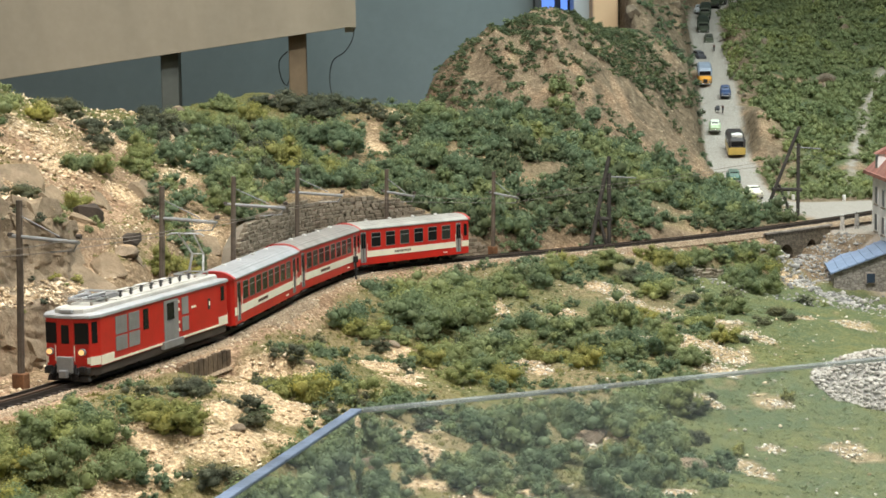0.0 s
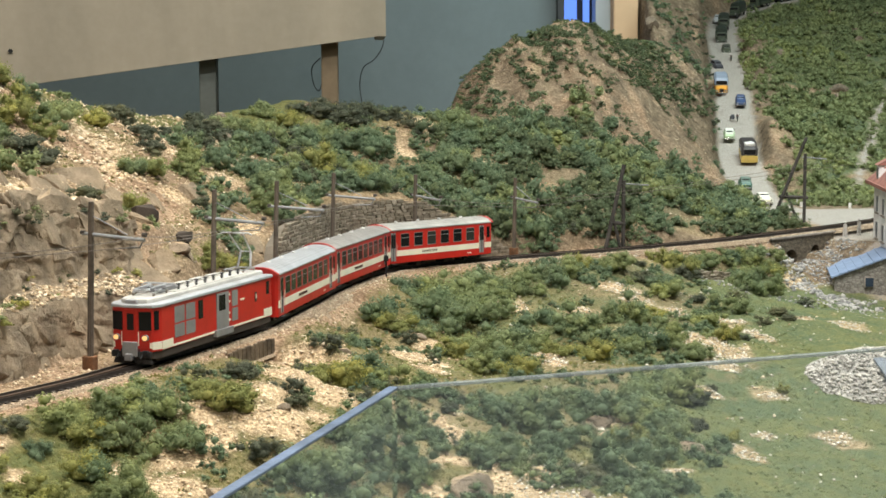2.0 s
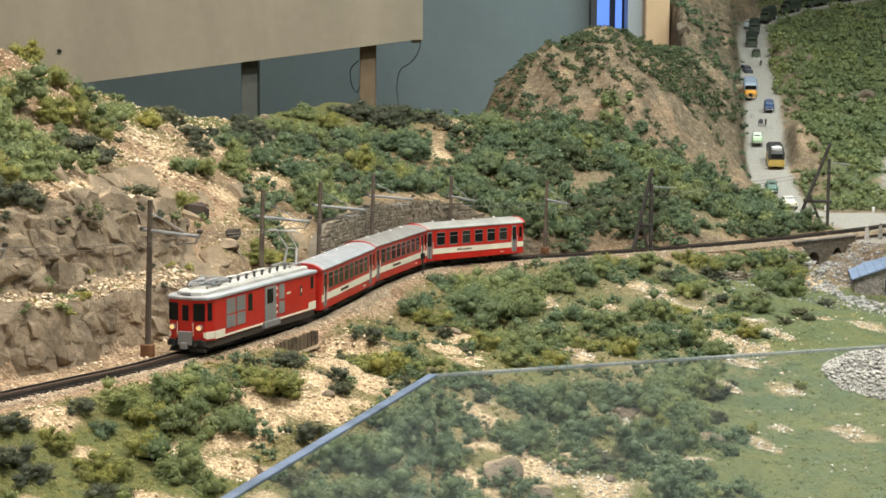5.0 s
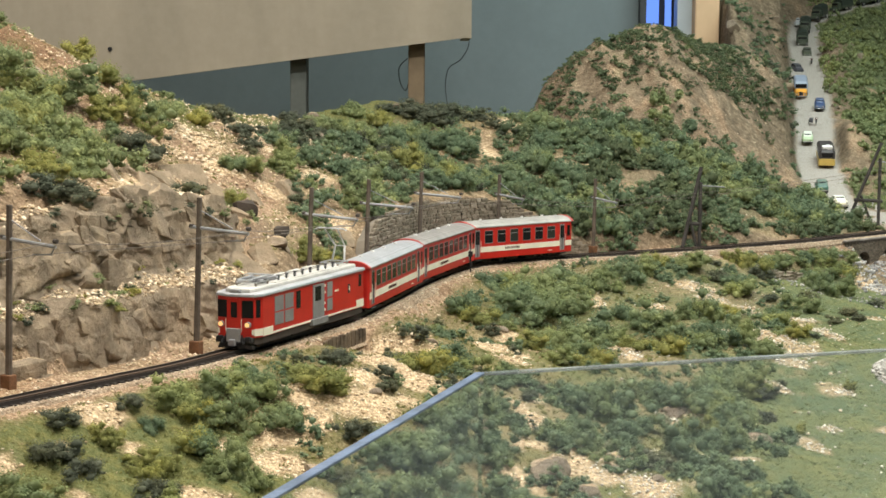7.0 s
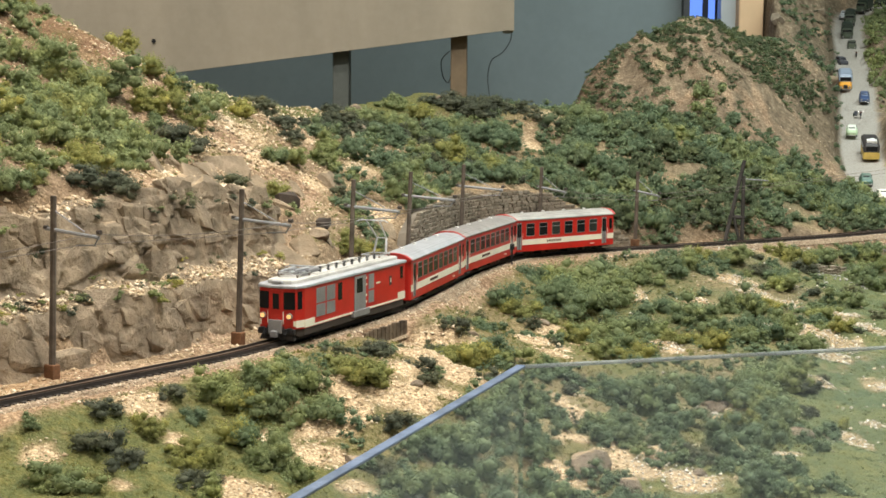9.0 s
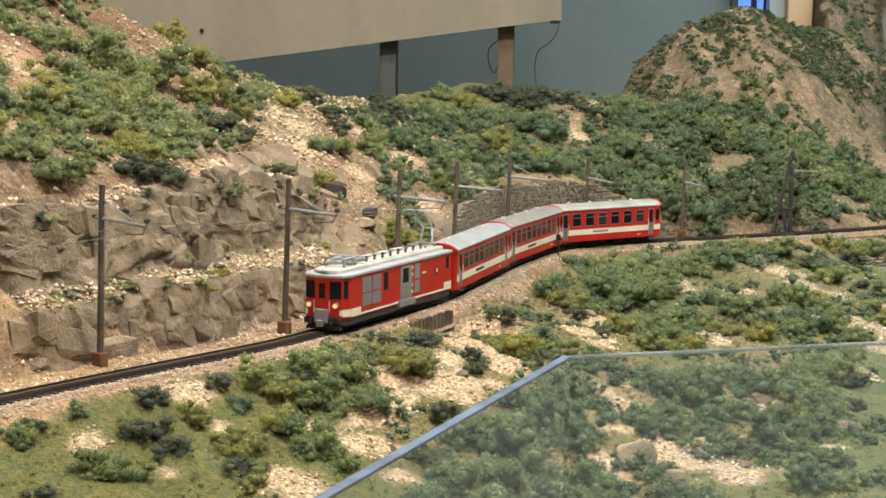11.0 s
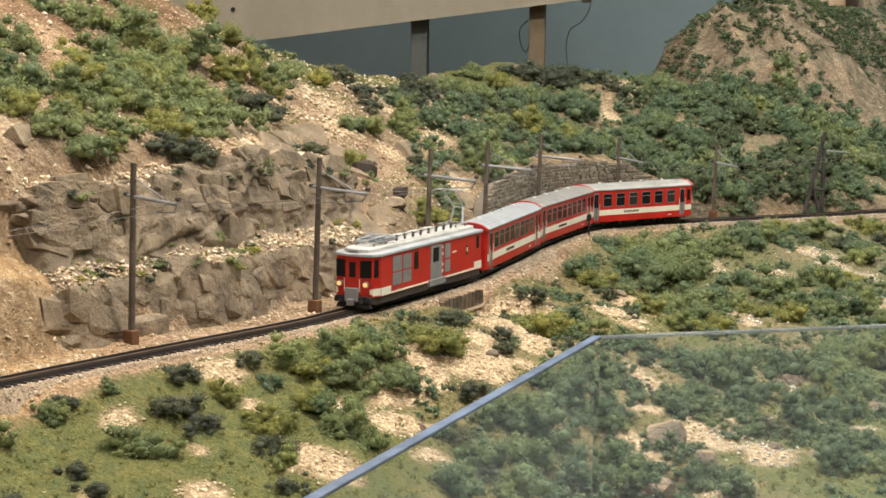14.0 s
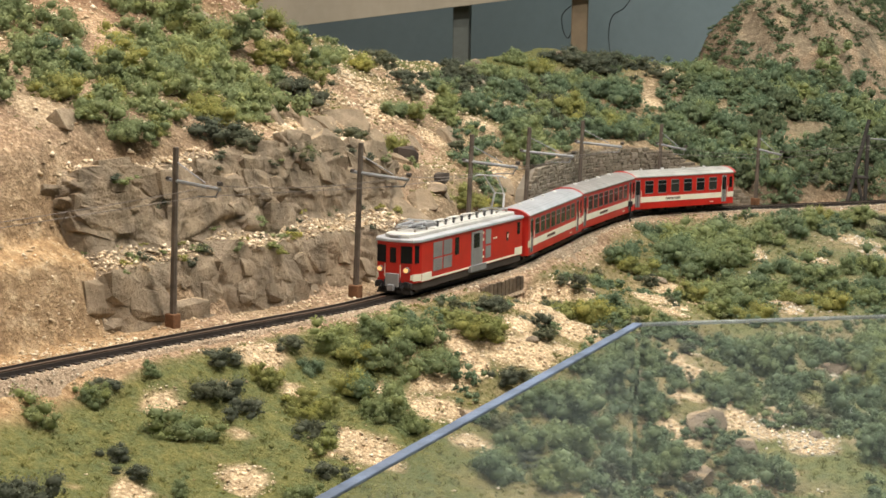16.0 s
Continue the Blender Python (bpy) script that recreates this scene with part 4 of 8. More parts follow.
def motor_van():
    c = thing("motor_luggage_van", "red electric motor luggage van with white roof and lit headlamps", "locomotive")
    L, W = 160.0, 30.5
    h = L / 2
    CX, CY, SX = h - 2.2, W / 2 - 2.7, h - 8.6  # the cab: corner posts set back
    outline = [(-h, -W / 2), (SX, -W / 2), (CX, -CY), (h, -4.6), (h, 4.6), (CX, CY), (SX, W / 2), (-h, W / 2)]
    body = part("body", mm(plan_prism(outline, 9.0, 38.0, 0.7)), M_RED, c)
    grow = [(x + (0.9 if x > 0 else -0.9), y * 1.045) for x, y in outline]
    bm = plan_prism(grow, 37.6, 40.0)
    top = [(x * 0.985, y * 0.80) for x, y in outline]
    lo = [v for v in bm.verts if v.co.z > 39]
    bmesh.ops.bevel(bm, geom=[e for e in bm.edges if e.verts[0].co.z > 39 and e.verts[1].co.z > 39], offset=1.6, segments=3, affect="EDGES", profile=0.6)
    part("roof", mm(bm), M_ROOF, c, "silver roof edge")
    bm = plan_prism([(x * 0.97, y * 0.66) for x, y in outline], 39.5, 43.0)
    bmesh.ops.bevel(bm, geom=[e for e in bm.edges if e.verts[0].co.z > 42 and e.verts[1].co.z > 42], offset=1.5, segments=3, affect="EDGES", profile=0.6)
    part("roof_deck", mm(bm), M_ROOFW, c, "off-white roof deck")
    part("roof_walk", mm(boxes((-56, 42, 3.5, 9.2, 42.8, 43.5), (-56, 42, -9.2, -3.5, 42.8, 43.5))), M_ROOFW, c)
    # skirt
    sk = [(x * 0.985, y * 0.965) for x, y in outline]
    part("skirt", mm(plan_prism(sk, 4.2, 9.6, 0.5)), M_SKIRT, c, "brown-grey skirt")
    part("underframe", mm(boxes((-30, 22, -11, 11, 1.8, 5.0), (-66, 66, -9, 9, 3.4, 5))), M_UNDER, c)
    for x in (-48, 48):
        bogie(c, x, 26)
    for out in (-1, 1):
        y = out * W / 2

        def at(u0, u1, z0, z1, name, mat, label="", proud=0.3, parent=None):
            return part(name, side_slab(h - 3.6 - u1 * 153.2, h - 3.6 - u0 * 153.2, z0, z1, y, out, proud), mat, parent or body, label)

        at(0.035, 1.018, 9.6, 10.9, "white_line", M_CREAM, "thin white line")
        at(0.035, 0.12, 10.9, 15.2, "white_band", M_CREAM, "white corner band")
        at(0.94, 1.018, 10.9, 15.6, "white_band", M_CREAM, "white corner band")
        for a, b in ((0.135, 0.215), (0.228, 0.305)):
            for z0, z1 in ((14.8, 23.4), (24.6, 35.2)):
                sh = at(a, b, z0, z1, "louvre", M_GREY, "grey ventilation louvre")
                for k in range(5):
                    zz = z0 + (z1 - z0) * (k + 0.7) / 5.6
                    at(a + 0.004, b - 0.004, zz, zz + 0.35, "slat", M_GREY, "", 0.42, sh)
        at(0.335, 0.372, 22.5, 35.0, "window", M_WINDOW, "dark narrow window", 0.25)
        d = at(0.49, 0.60, 9.0, 36.2, "door", M_GREY, "grey sliding door", 0.5)
        at(0.51, 0.565, 24.0, 34.6, "door_pane", M_WINDOW, "", 0.7, d)
        at(0.470, 0.625, 6.6, 11.0, "loading_step", M_GREY, "grey loading step", 1.6)
        for zz in (15, 20, 28, 33):
            at(0.598, 0.606, zz, zz + 1.6, "hinge", M_CREAM, "", 0.9, d)
        for z0, z1 in ((14.0, 23.0), (24.6, 35.6)):
            at(0.632, 0.685, z0, z1, "louvre", M_GREY, "grey ventilation louvre")
        crest = at(0.850, 0.868, 23.0, 30.0, "crest", M_SKIRT, "small dark coat of arms plate", 0.35)
        at(0.855, 0.864, 25.5, 28.5, "crest_field", M_CREAM, "", 0.5, crest)
        at(0.965, 0.992, 26.0, 35.4, "window", M_WINDOW, "dark end window", 0.25)
        lettering(body, -38, 27, 1.3, [1.0, 0.8, 1.2, 0.8], y, out, M_CREAM)
        # corner window between front and side
        a = Vector((SX, y, 0))
        b = Vector((CX, out * CY, 0))
        t = (b - a).normalized()
        nrm = Vector((abs(t.y), abs(t.x) * out, 0)).normalized()
        for name, mat, f0, f1, z0, z1, pr in (("white_band", M_CREAM, 0.02, 0.98, 10.2, 15.2, 0.25), ("corner_window", M_WINDOW, 0.30, 0.80, 23.0, 35.4, 0.3)):
            bm = bmesh.new()
            ln = (b - a).length
            m = Matrix.Translation(a) @ Matrix((t, nrm, Vector((0, 0, 1)))).transposed().to_4x4()
            box(bm, f0 * ln, f1 * ln, -0.5, pr, z0, z1, m)
            bmesh.ops.recalc_face_normals(bm, faces=bm.faces[:])
            part(name, mm(bm), mat, body)
        # front windows beside the door
        a = Vector((CX, out * CY, 0))
        b = Vector((h, out * 4.6, 0))
        t = (b - a).normalized()
        nrm = Vector((abs(t.y), abs(t.x) * out, 0)).normalized()
        ln = (b - a).length
        m = Matrix.Translation(a) @ Matrix((t, nrm, Vector((0, 0, 1)))).transposed().to_4x4()
        for name, mat, f0, f1, z0, z1, pr, lab in (("windscreen", M_WINDOW, 0.05, 0.93, 22.8, 35.0, 0.3, "dark windscreen"), ("front_plate", M_CREAM, 0.0, 0.18, 11.2, 14.8, 0.3, "")):
            bm = bmesh.new()
            box(bm, f0 * ln, f1 * ln, -0.5, pr, z0, z1, m)
            bmesh.ops.recalc_face_normals(bm, faces=bm.faces[:])
            part(name, mm(bm), mat, body, lab)
        bm = bmesh.new()
        disc(bm, (h - 0.1, out * 9.2, 18.2), (1, 0, 0), 2.1, 1.6, 18)
        lamp = part("headlamp", mm(bm), M_METAL, body, "round headlamp with warm lit bulb")
        bm = bmesh.new()
        disc(bm, (h + 0.7, out * 9.2, 18.2), (1, 0, 0), 1.6, 0.5, 18)
        part("bulb", mm(bm), M_LAMP, lamp)
        part("buffer", mm(boxes((h - 1, h + 1.6, out * 9.5 - 1.6, out * 9.5 + 1.6, 6.5, 10), bevel=0.4)), M_BLACK, c)
        part("hose", mm(rods(((h + 0.5, out * 5.5, 11), (h + 2.0, out * 6.2, 6), 0.5), ((h + 2.0, out * 6.2, 6), (h + 1.0, out * 6.6, 3), 0.5), n=6)), M_BLACK, c)
        part("grab_rail", mm(rods(((h + 0.9, out * 5.4, 13), (h + 0.9, out * 5.4, 22), 0.25), n=5)), M_CREAM, body)
    fd = part("front_door", mm(boxes((h - 0.5, h + 0.35, -4.2, 4.2, 10.5, 36.4), bevel=0.25)), M_RED, body)
    part("pane", mm(boxes((h, h + 0.6, -2.2, 2.2, 23.0, 33.8), bevel=0.15)), M_WINDOW, fd)
    part("gangway_plate", mm(boxes((h, h + 2.2, -4.6, 4.6, 6.0, 15.5), bevel=0.4)), M_GREY, c, "grey folded gangway plate")
    part("coupler", mm(boxes((h, h + 4.5, -2.2, 2.2, 3.5, 8), bevel=0.5)), M_METAL, c)
    part("buffer_beam", mm(boxes((h - 2.5, h + 0.8, -12.6, 12.6, 5.2, 9.2), bevel=0.5)), M_UNDER, c, "dark buffer beam")
    for yy in (-7.8, -3.2, 3.2, 7.8):
        part("brake_hose", mm(rods(((h + 0.6, yy, 8.0), (h + 2.6, yy * 0.96, 5.4), 0.6), ((h + 2.6, yy * 0.96, 5.4), (h + 1.2, yy * 0.93, 2.6), 0.55), n=6)), M_BLACK, c)
    part("snow_plough", mm(prism([(-12, 1.0), (12, 1.0), (11, 4.4), (-11, 4.4)], h - 4, h - 1)), M_UNDER, c)
    part("rear_gangway", mm(boxes((-h - 2, -h, -5.5, 5.5, 9, 33), bevel=0.5)), M_BLACK, c)
    part("destination_box", mm(boxes((h - 3, h - 0.2, -3.5, 3.5, 40.5, 42.6), bevel=0.4)), M_ROOF, c)
    part("switch_box", mm(boxes((26, 48, -7, 3, 42.8, 46.2), bevel=0.6)), M_METAL, c)
    for k in range(8):
        bm = bmesh.new()
        x = -48 + 11.6 * k
        rod(bm, (x, 6.5, 43), (x, 6.5, 47.8), 0.55, 0.5, n=8)
        disc(bm, (x, 6.5, 44.6), (0, 0, 1), 1.15, 0.6, 10)
        disc(bm, (x, 6.5, 45.8), (0, 0, 1), 1.15, 0.6, 10)
        disc(bm, (x, 6.5, 47.2), (0, 0, 1), 1.3, 1.0, 10)
        part("insulator", mm(bm), M_GREYISH, c)
    part("roof_cable", mm(rods(((-52, 6.5, 47.3), (38, 6.5, 47.3), 0.3), n=5)), M_WIRE, c)
    pantograph(c, 56, False)
    pantograph(c, -64, True)
    part("pantograph_spring", mm(rods(((46, -4, 47), (64, -4, 47.6), 0.9), ((46, 4, 47), (64, 4, 47.6), 0.9), ((50, -7, 46.4), (50, 7, 46.4), 0.8), ((60, -7, 46.4), (60, 7, 46.4), 0.8))), M_METAL, c)
    for sx in (-40, -18, 4, 26):
        part("roof_hatch", mm(boxes((sx - 7, sx + 7, -9.5, -2.0, 43.4, 44.2), bevel=0.3)), M_ROOFW, c)
    return c


NOSE = 0.628


def on_rails(s_mid, span):
    a, _ = on_track(s_mid - span / 2)
    b, _ = on_track(s_mid + span / 2)
    ang = math.atan2(a.y - b.y, a.x - b.x)
    mid = (a + b) / 2
    return Matrix.Translation(mid) @ Matrix.Rotation(ang, 4, "Z")


loco = motor_van()
loco.matrix_world = on_rails(NOSE + 0.0925, 0.110) @ Matrix.Rotation(math.radians(2.5), 4, "Z") @ Matrix.Diagonal((1.13, 1.16, 1.02, 1))
roofs = (M_ROOF, plain("brown_grey_roof", (0.27, 0.255, 0.24), 0.6, 0.1), plain("pale_roof", (0.34, 0.33, 0.305), 0.6, 0.1))
labels = ("red coach with cream band and silver ribbed roof", "red coach with cream band and brown-grey ribbed roof", "red coach with cream band, notice panel and pale roof")
for k in range(3):
    co = coach(labels[k], roofs[k], (8, 8, 6)[k], sign=k == 2)
    start, length = ((0.1920, 0.188), (0.3800, 0.184), (0.5640, 0.150))[k]
    co.matrix_world = on_rails(NOSE + start + length / 2, length * 0.68) @ Matrix.Diagonal(((length - 0.003) / 0.181, 1.04, 1.03, 1))

# ---- overhead line ----
MASTS = [(-0.2750, 1.0580, 0.113), (-0.1754, 1.1938, 0.108), (-0.1079, 1.3426, 0.105), (-0.0690, 1.4900, 0.102), (-0.0248, 1.6666, 0.098), (0.0584, 1.8003, 0.088), (0.1673, 1.8664, 0.080)]
M_ARM = plain("pale_grey_arm", (0.32, 0.33, 0.34), 0.5, 0.2, 0.4)
M_BASE = plain("rusty_mast_base", (0.20, 0.10, 0.05), 0.85, vary=0.3)


def line_mast(s, off, high):
    foot, a = on_track(s, off)
    z = gz(foot.x, foot.y)
    th = thing("line_mast", "brown wooden overhead-line mast with a bracket arm", "overhead mast", "overhead-line masts", Matrix.Translation((foot.x, foot.y, z)) @ Matrix.Rotation(a - math.pi / 2, 4, "Z"))
    h = high - (z - RZ)
    lean = 0.035 * h
    bm = bmesh.new()
    rod(bm, (0, 0, -0.006), (lean, 0, h), 0.0023, 0.0019, 8)
    part("pole", bm, M_MASTWOOD, th)
    part("foot", boxes((-0.0042, 0.0042, -0.0034, 0.0034, -0.006, 0.009), bevel=0.0008), M_BASE, th, "rusty foot clamp")
    za = h - 0.021
    part("arm", rods(((-0.004, 0, za), (0.044, 0, za - 0.003), 0.0012), n=8), M_ARM, th, "pale grey bracket arm")
    part("stay", rods(((0.002, 0, za + 0.013), (0.031, 0, za), 0.0004), n=5), M_METAL, th)
    part("registration_arm", rods(((0.044, 0, za - 0.002), (0.040, 0, za - 0.008), 0.0005), ((0.041, 0.0, za - 0.008), (0.024, 0, za - 0.009), 0.0004), n=5), M_METAL, th)
    for x in (-0.003, 0.044):
        bm = bmesh.new()
        disc(bm, (x, 0, za + 0.0005), (1, 0, 0), 0.0014, 0.003, 8)
        part("insulator", bm, M_SKIRT, th)
    return Vector((th.matrix_world @ Vector((0.040, 0, za - 0.001)))), Vector((th.matrix_world @ Vector((0.026, 0, za - 0.009))))


ends = []
for mx, my, mh in MASTS:
    s = nearest_s(mx, my)
    c, _ = on_track(s)
    off = math.hypot(mx - c.x, my - c.y)
    ends.append(line_mast(s, max(0.019, min(off, 0.042)), mh))
wire = thing("overhead_wire", "thin dark contact and carrier wires above the track", "overhead wire")
first = (on_track(0.02, 0.0, 0.083)[0], on_track(0.02, 0.0, 0.074)[0])
chain = [first] + ends + [(on_track(nearest_s(0.62, 2.18), 0, 0.083)[0], on_track(nearest_s(0.62, 2.18), 0, 0.074)[0])]
for k, nm in ((0, "carrier_wire"), (1, "contact_wire")):
    bm = bmesh.new()
    for a, b in zip(chain, chain[1:]):
        p, q = a[k], b[k]
        n = 6
        pts = [p.lerp(q, i / n) - Vector((0, 0, (0.004 if k == 0 else 0.0) * 4 * (i / n) * (1 - i / n))) for i in range(n + 1)]
        for u, v in zip(pts, pts[1:]):
            rod(bm, u, v, 0.00022, n=4)
    part(nm, bm, M_WIRE, wire)

# two-legged poles of a power line
M_TAR = plain("tarred_timber", (0.06, 0.055, 0.05), 0.8, vary=0.25)
for px, py, h, w, yaw, lean in ((0.562, 2.245, 0.104, 0.022, 8, 0.25), (0.287, 1.9384, 0.088, 0.011, 20, 0.25)):
    z = gz(px, py)
    th = thing("power_pole", "dark timber pole of a power line with slanting struts", "power pole", "power-line poles", Matrix.Translation((px, py, z)) @ Matrix.Rotation(math.radians(yaw), 4, "Z"))
    part("pole", rods(((w * 0.8, 0, -0.004), (w * 0.8, 0, h * 0.86), 0.0023)), M_TAR, th)
    part("strut", rods(((-w * 1.3, 0, -0.004), (w * 0.85, 0, h * 1.06), 0.0023)), M_TAR, th)
    part("strut", rods(((w * 0.45, -0.003, -0.004), (-w * 0.35, 0, h * 0.38), 0.0018)), M_TAR, th)
    part("crossbar", rods(((-w * 0.75, 0, h * 0.33), (w * 1.0, 0, h * 0.31), 0.0023)), M_TAR, th)
    part("arm", rods(((w * 0.6, 0, h * 0.82), (w * 0.6 + 0.034, 0, h * 0.79), 0.0008)), M_METAL, th)

# a small trackside signal
p, a = on_track(nearest_s(0.028, 1.69), -0.017)
th = thing("track_signal", "small dark trackside signal post", "signal", at=Matrix.Translation((p.x, p.y, gz(p.x, p.y))))
part("post", rods(((0, 0, -0.003), (0, 0, 0.017), 0.0008)), M_BLACK, th)
part("head", boxes((-0.0022, 0.0022, -0.0014, 0.0014, 0.016, 0.0215), bevel=0.0005), M_BLACK, th)

# plank revetment under the track's shoulder
pa, pb = on_track(PLANK_S[0], -0.0285)[0], on_track(PLANK_S[1], -0.0265)[0]
th = thing("plank_revetment", "short revetment of upright weathered planks beside the track", "plank wall")
M_PLANK = plain("weathered_plank", (0.17, 0.125, 0.085), 0.85, vary=0.35, grain=400)
d = (pb - pa).normalized()
for i in range(11):
    q = pa.lerp(pb, (i + 0.5) / 11)
    m = Matrix.Translation((q.x, q.y, RZ - 0.0045)) @ Matrix.Rotation(math.atan2(d.y, d.x), 4, "Z")
    bm = bmesh.new()
    box(bm, -0.0030, 0.0027, -0.0008, 0.0008, -0.024, 0.0014 * ((i * 7) % 5) / 5, m)
    part("plank", bm, M_PLANK, th)

# ---- acrylic guard in front of the layout ----


def acrylic():
    m = bpy.data.materials.new("acrylic")
    m.use_nodes = True
    nt = m.node_tree
    b = nt.nodes["Principled BSDF"]
    b.inputs["Base Color"].default_value = (0.97, 0.99, 1.0, 1)
    b.inputs["Roughness"].default_value = 0.03
    b.inputs["IOR"].default_value = 1.03
    b.inputs["Transmission Weight"].default_value = 1.0
    film = nt.nodes.new("ShaderNodeBsdfDiffuse")
    film.inputs[0].default_value = (0.75, 0.85, 0.95, 1)
    mx = nt.nodes.new("ShaderNodeMixShader")
    mx.inputs[0].default_value = 0.055
    nt.links.new(b.outputs[0], mx.inputs[1])
    nt.links.new(film.outputs[0], mx.inputs[2])
    nt.links.new(mx.outputs[0], nt.nodes["Material Output"].inputs[0])
    return m


M_ACRYL = acrylic()


def cut_edge(name, rgb, clear):
    m = plain(name, rgb, 0.6, 0, 0.3, vary=0.3, big=30)
    nt = m.node_tree
    thru = nt.nodes.new("ShaderNodeBsdfTransparent")
    mx = nt.nodes.new("ShaderNodeMixShader")
    mx.inputs[0].default_value = clear
    nt.links.new(nt.nodes["Principled BSDF"].outputs[0], mx.inputs[1])
    nt.links.new(thru.outputs[0], mx.inputs[2])
    nt.links.new(mx.outputs[0], nt.nodes["Material Output"].inputs[0])
    return m


M_ACRYL_EDGE = cut_edge("acrylic_edge", (0.16, 0.21, 0.31), 0.25)
M_ACRYL_EDGE2 = cut_edge("acrylic_edge_clear", (0.25, 0.28, 0.28), 0.5)
GZT = RZ + 0.037
corner, right, left = Vector((0.0205, 0.90, 0)), Vector((0.75, 1.166, 0)), Vector((-0.16, 0.335, 0))
guard = thing("acrylic_guard", "clear acrylic guard panels with bluish cut edges", "guard panel")
t1, t2 = (corner - left).normalized(), (right - corner).normalized()
n1, n2 = Vector((-t1.y, t1.x, 0)) * 0.0022, Vector((-t2.y, t2.x, 0)) * 0.0022
bis = (n1 + n2).normalized() * (0.0022 / math.cos((n1.angle(n2)) / 2))
bm = plan_prism([(p.x, p.y) for p in (left - n1, corner - bis, right - n2, right + n2, corner + bis, left + n1)], 0.70, GZT - 0.0012)
pn = part("panel", bm, M_ACRYL, guard)
pn.visible_shadow = False
for a, b in ((corner, right), (left, corner)):
    t = (b - a).normalized()
    ln = (b - a).length
    near = a is left
    ed = part("polished_edge", boxes((0.0, ln, -0.0025, 0.0025, GZT - 0.0012, GZT + 0.0003), bevel=0.0004) if near else boxes((0.0, ln, -0.0024, 0.0024, GZT - 0.0016, GZT), bevel=0.0004), M_ACRYL_EDGE if near else M_ACRYL_EDGE2, guard, "bluish polished edge")
    ed.matrix_local = Matrix.Translation(a) @ Matrix.Rotation(math.atan2(t.y, t.x), 4, "Z")

# ---- behind the layout ----
M_FASCIA, nt, b = nodes_of("beige_fascia", 0.7, 0, 0.3)
v = nt.nodes.new("ShaderNodeMapping")
v.inputs["Scale"].default_value = (9, 1, 2.2)
nt.links.new(place_coords(nt), v.inputs[0])
k = ramp(nt, tex(nt, v.outputs[0], 1.0, 5), [(0.3, (0.300, 0.268, 0.208)), (0.5, (0.345, 0.304, 0.236)), (0.7, (0.385, 0.338, 0.262))])
k = mix(nt, 1.0, k, ramp(nt, tex(nt, place_coords(nt), 70, 3), [(0.3, (0.93, 0.93, 0.92)), (0.7, (1.0, 1.0, 1.0))]), "MULTIPLY")
nt.links.new(k, b.inputs["Base Color"])
M_LEG = plain("timber_leg", (0.22, 0.17, 0.11), 0.75, vary=0.15, grain=80, big=12)
M_CABLE = plain("black_cable", (0.065, 0.075, 0.078), 0.6)
fas = thing("ramp_fascia", "beige board fascia of a sloping track bed on timber legs", "fascia board")
x0, x1, zl, zr = -1.30, 0.032, 1.30 - 0.131, 1.30 + 0.049
bm = prism([(2.78, 0.0), (2.80, 0.0), (2.80, 0.34), (2.78, 0.34)], x0, x1)
for v in bm.verts:
    v.co.z += zl + (zr - zl) * (v.co.x - x0) / (x1 - x0)
part("board", bm, M_FASCIA, fas)
# left leg stands in shade; its grey holds that shade in the colour
M_LEG_SHADED = plain("shaded_leg", (0.115, 0.13, 0.12), 0.75, vary=0.15, grain=80, big=12)
for lx in (-0.241, -0.046):
    top = zl + (zr - zl) * (lx - x0) / (x1 - x0)
    part("leg", boxes((lx - 0.0135, lx + 0.0135, 2.81, 2.86, 0.0, top + 0.06), bevel=0.002), M_LEG if lx > -0.1 else M_LEG_SHADED, fas, "timber leg" if lx > -0.1 else "timber leg, greyed by shade in its colour")
bm = bmesh.new()
disc(bm, (-0.545, 2.779, 1.327), (0, 1, 0), 0.0035, 0.004, 12)
part("bolt_head", bm, M_BLACK, fas, "small dark bolt head")
part("end_board", boxes((x1 - 0.004, x1 + 0.012, 2.785, 3.1, zr, zr + 0.34)), M_FASCIA, fas)
bm = bmesh.new()
pts = [(0.035, 2.9, 1.40), (0.042, 2.9, 1.345), (0.028, 2.9, 1.315), (0.008, 2.9, 1.30), (0.002, 2.9, 1.27), (0.006, 2.9, 1.23), (-0.002, 2.9, 1.20), (-0.014, 2.9, 1.19)]
sm = spline(pts, 6)
for a, b in zip(sm, sm[1:]):
    rod(bm, a, b, 0.0009, n=5)
tagged(part("cable", bm, M_CABLE), "thin black cable hanging behind the layout", "cable")
bm = bmesh.new()
sm = spline([(-0.062, 2.84, 1.315), (-0.076, 2.87, 1.30), (-0.074, 2.87, 1.275), (-0.065, 2.87, 1.262), (-0.058, 2.86, 1.28)], 6)
for a, b in zip(sm, sm[1:]):
    rod(bm, a, b, 0.0009, n=5)
tagged(part("cable", bm, M_CABLE), "short loop of black cable beside a timber leg", "cable")
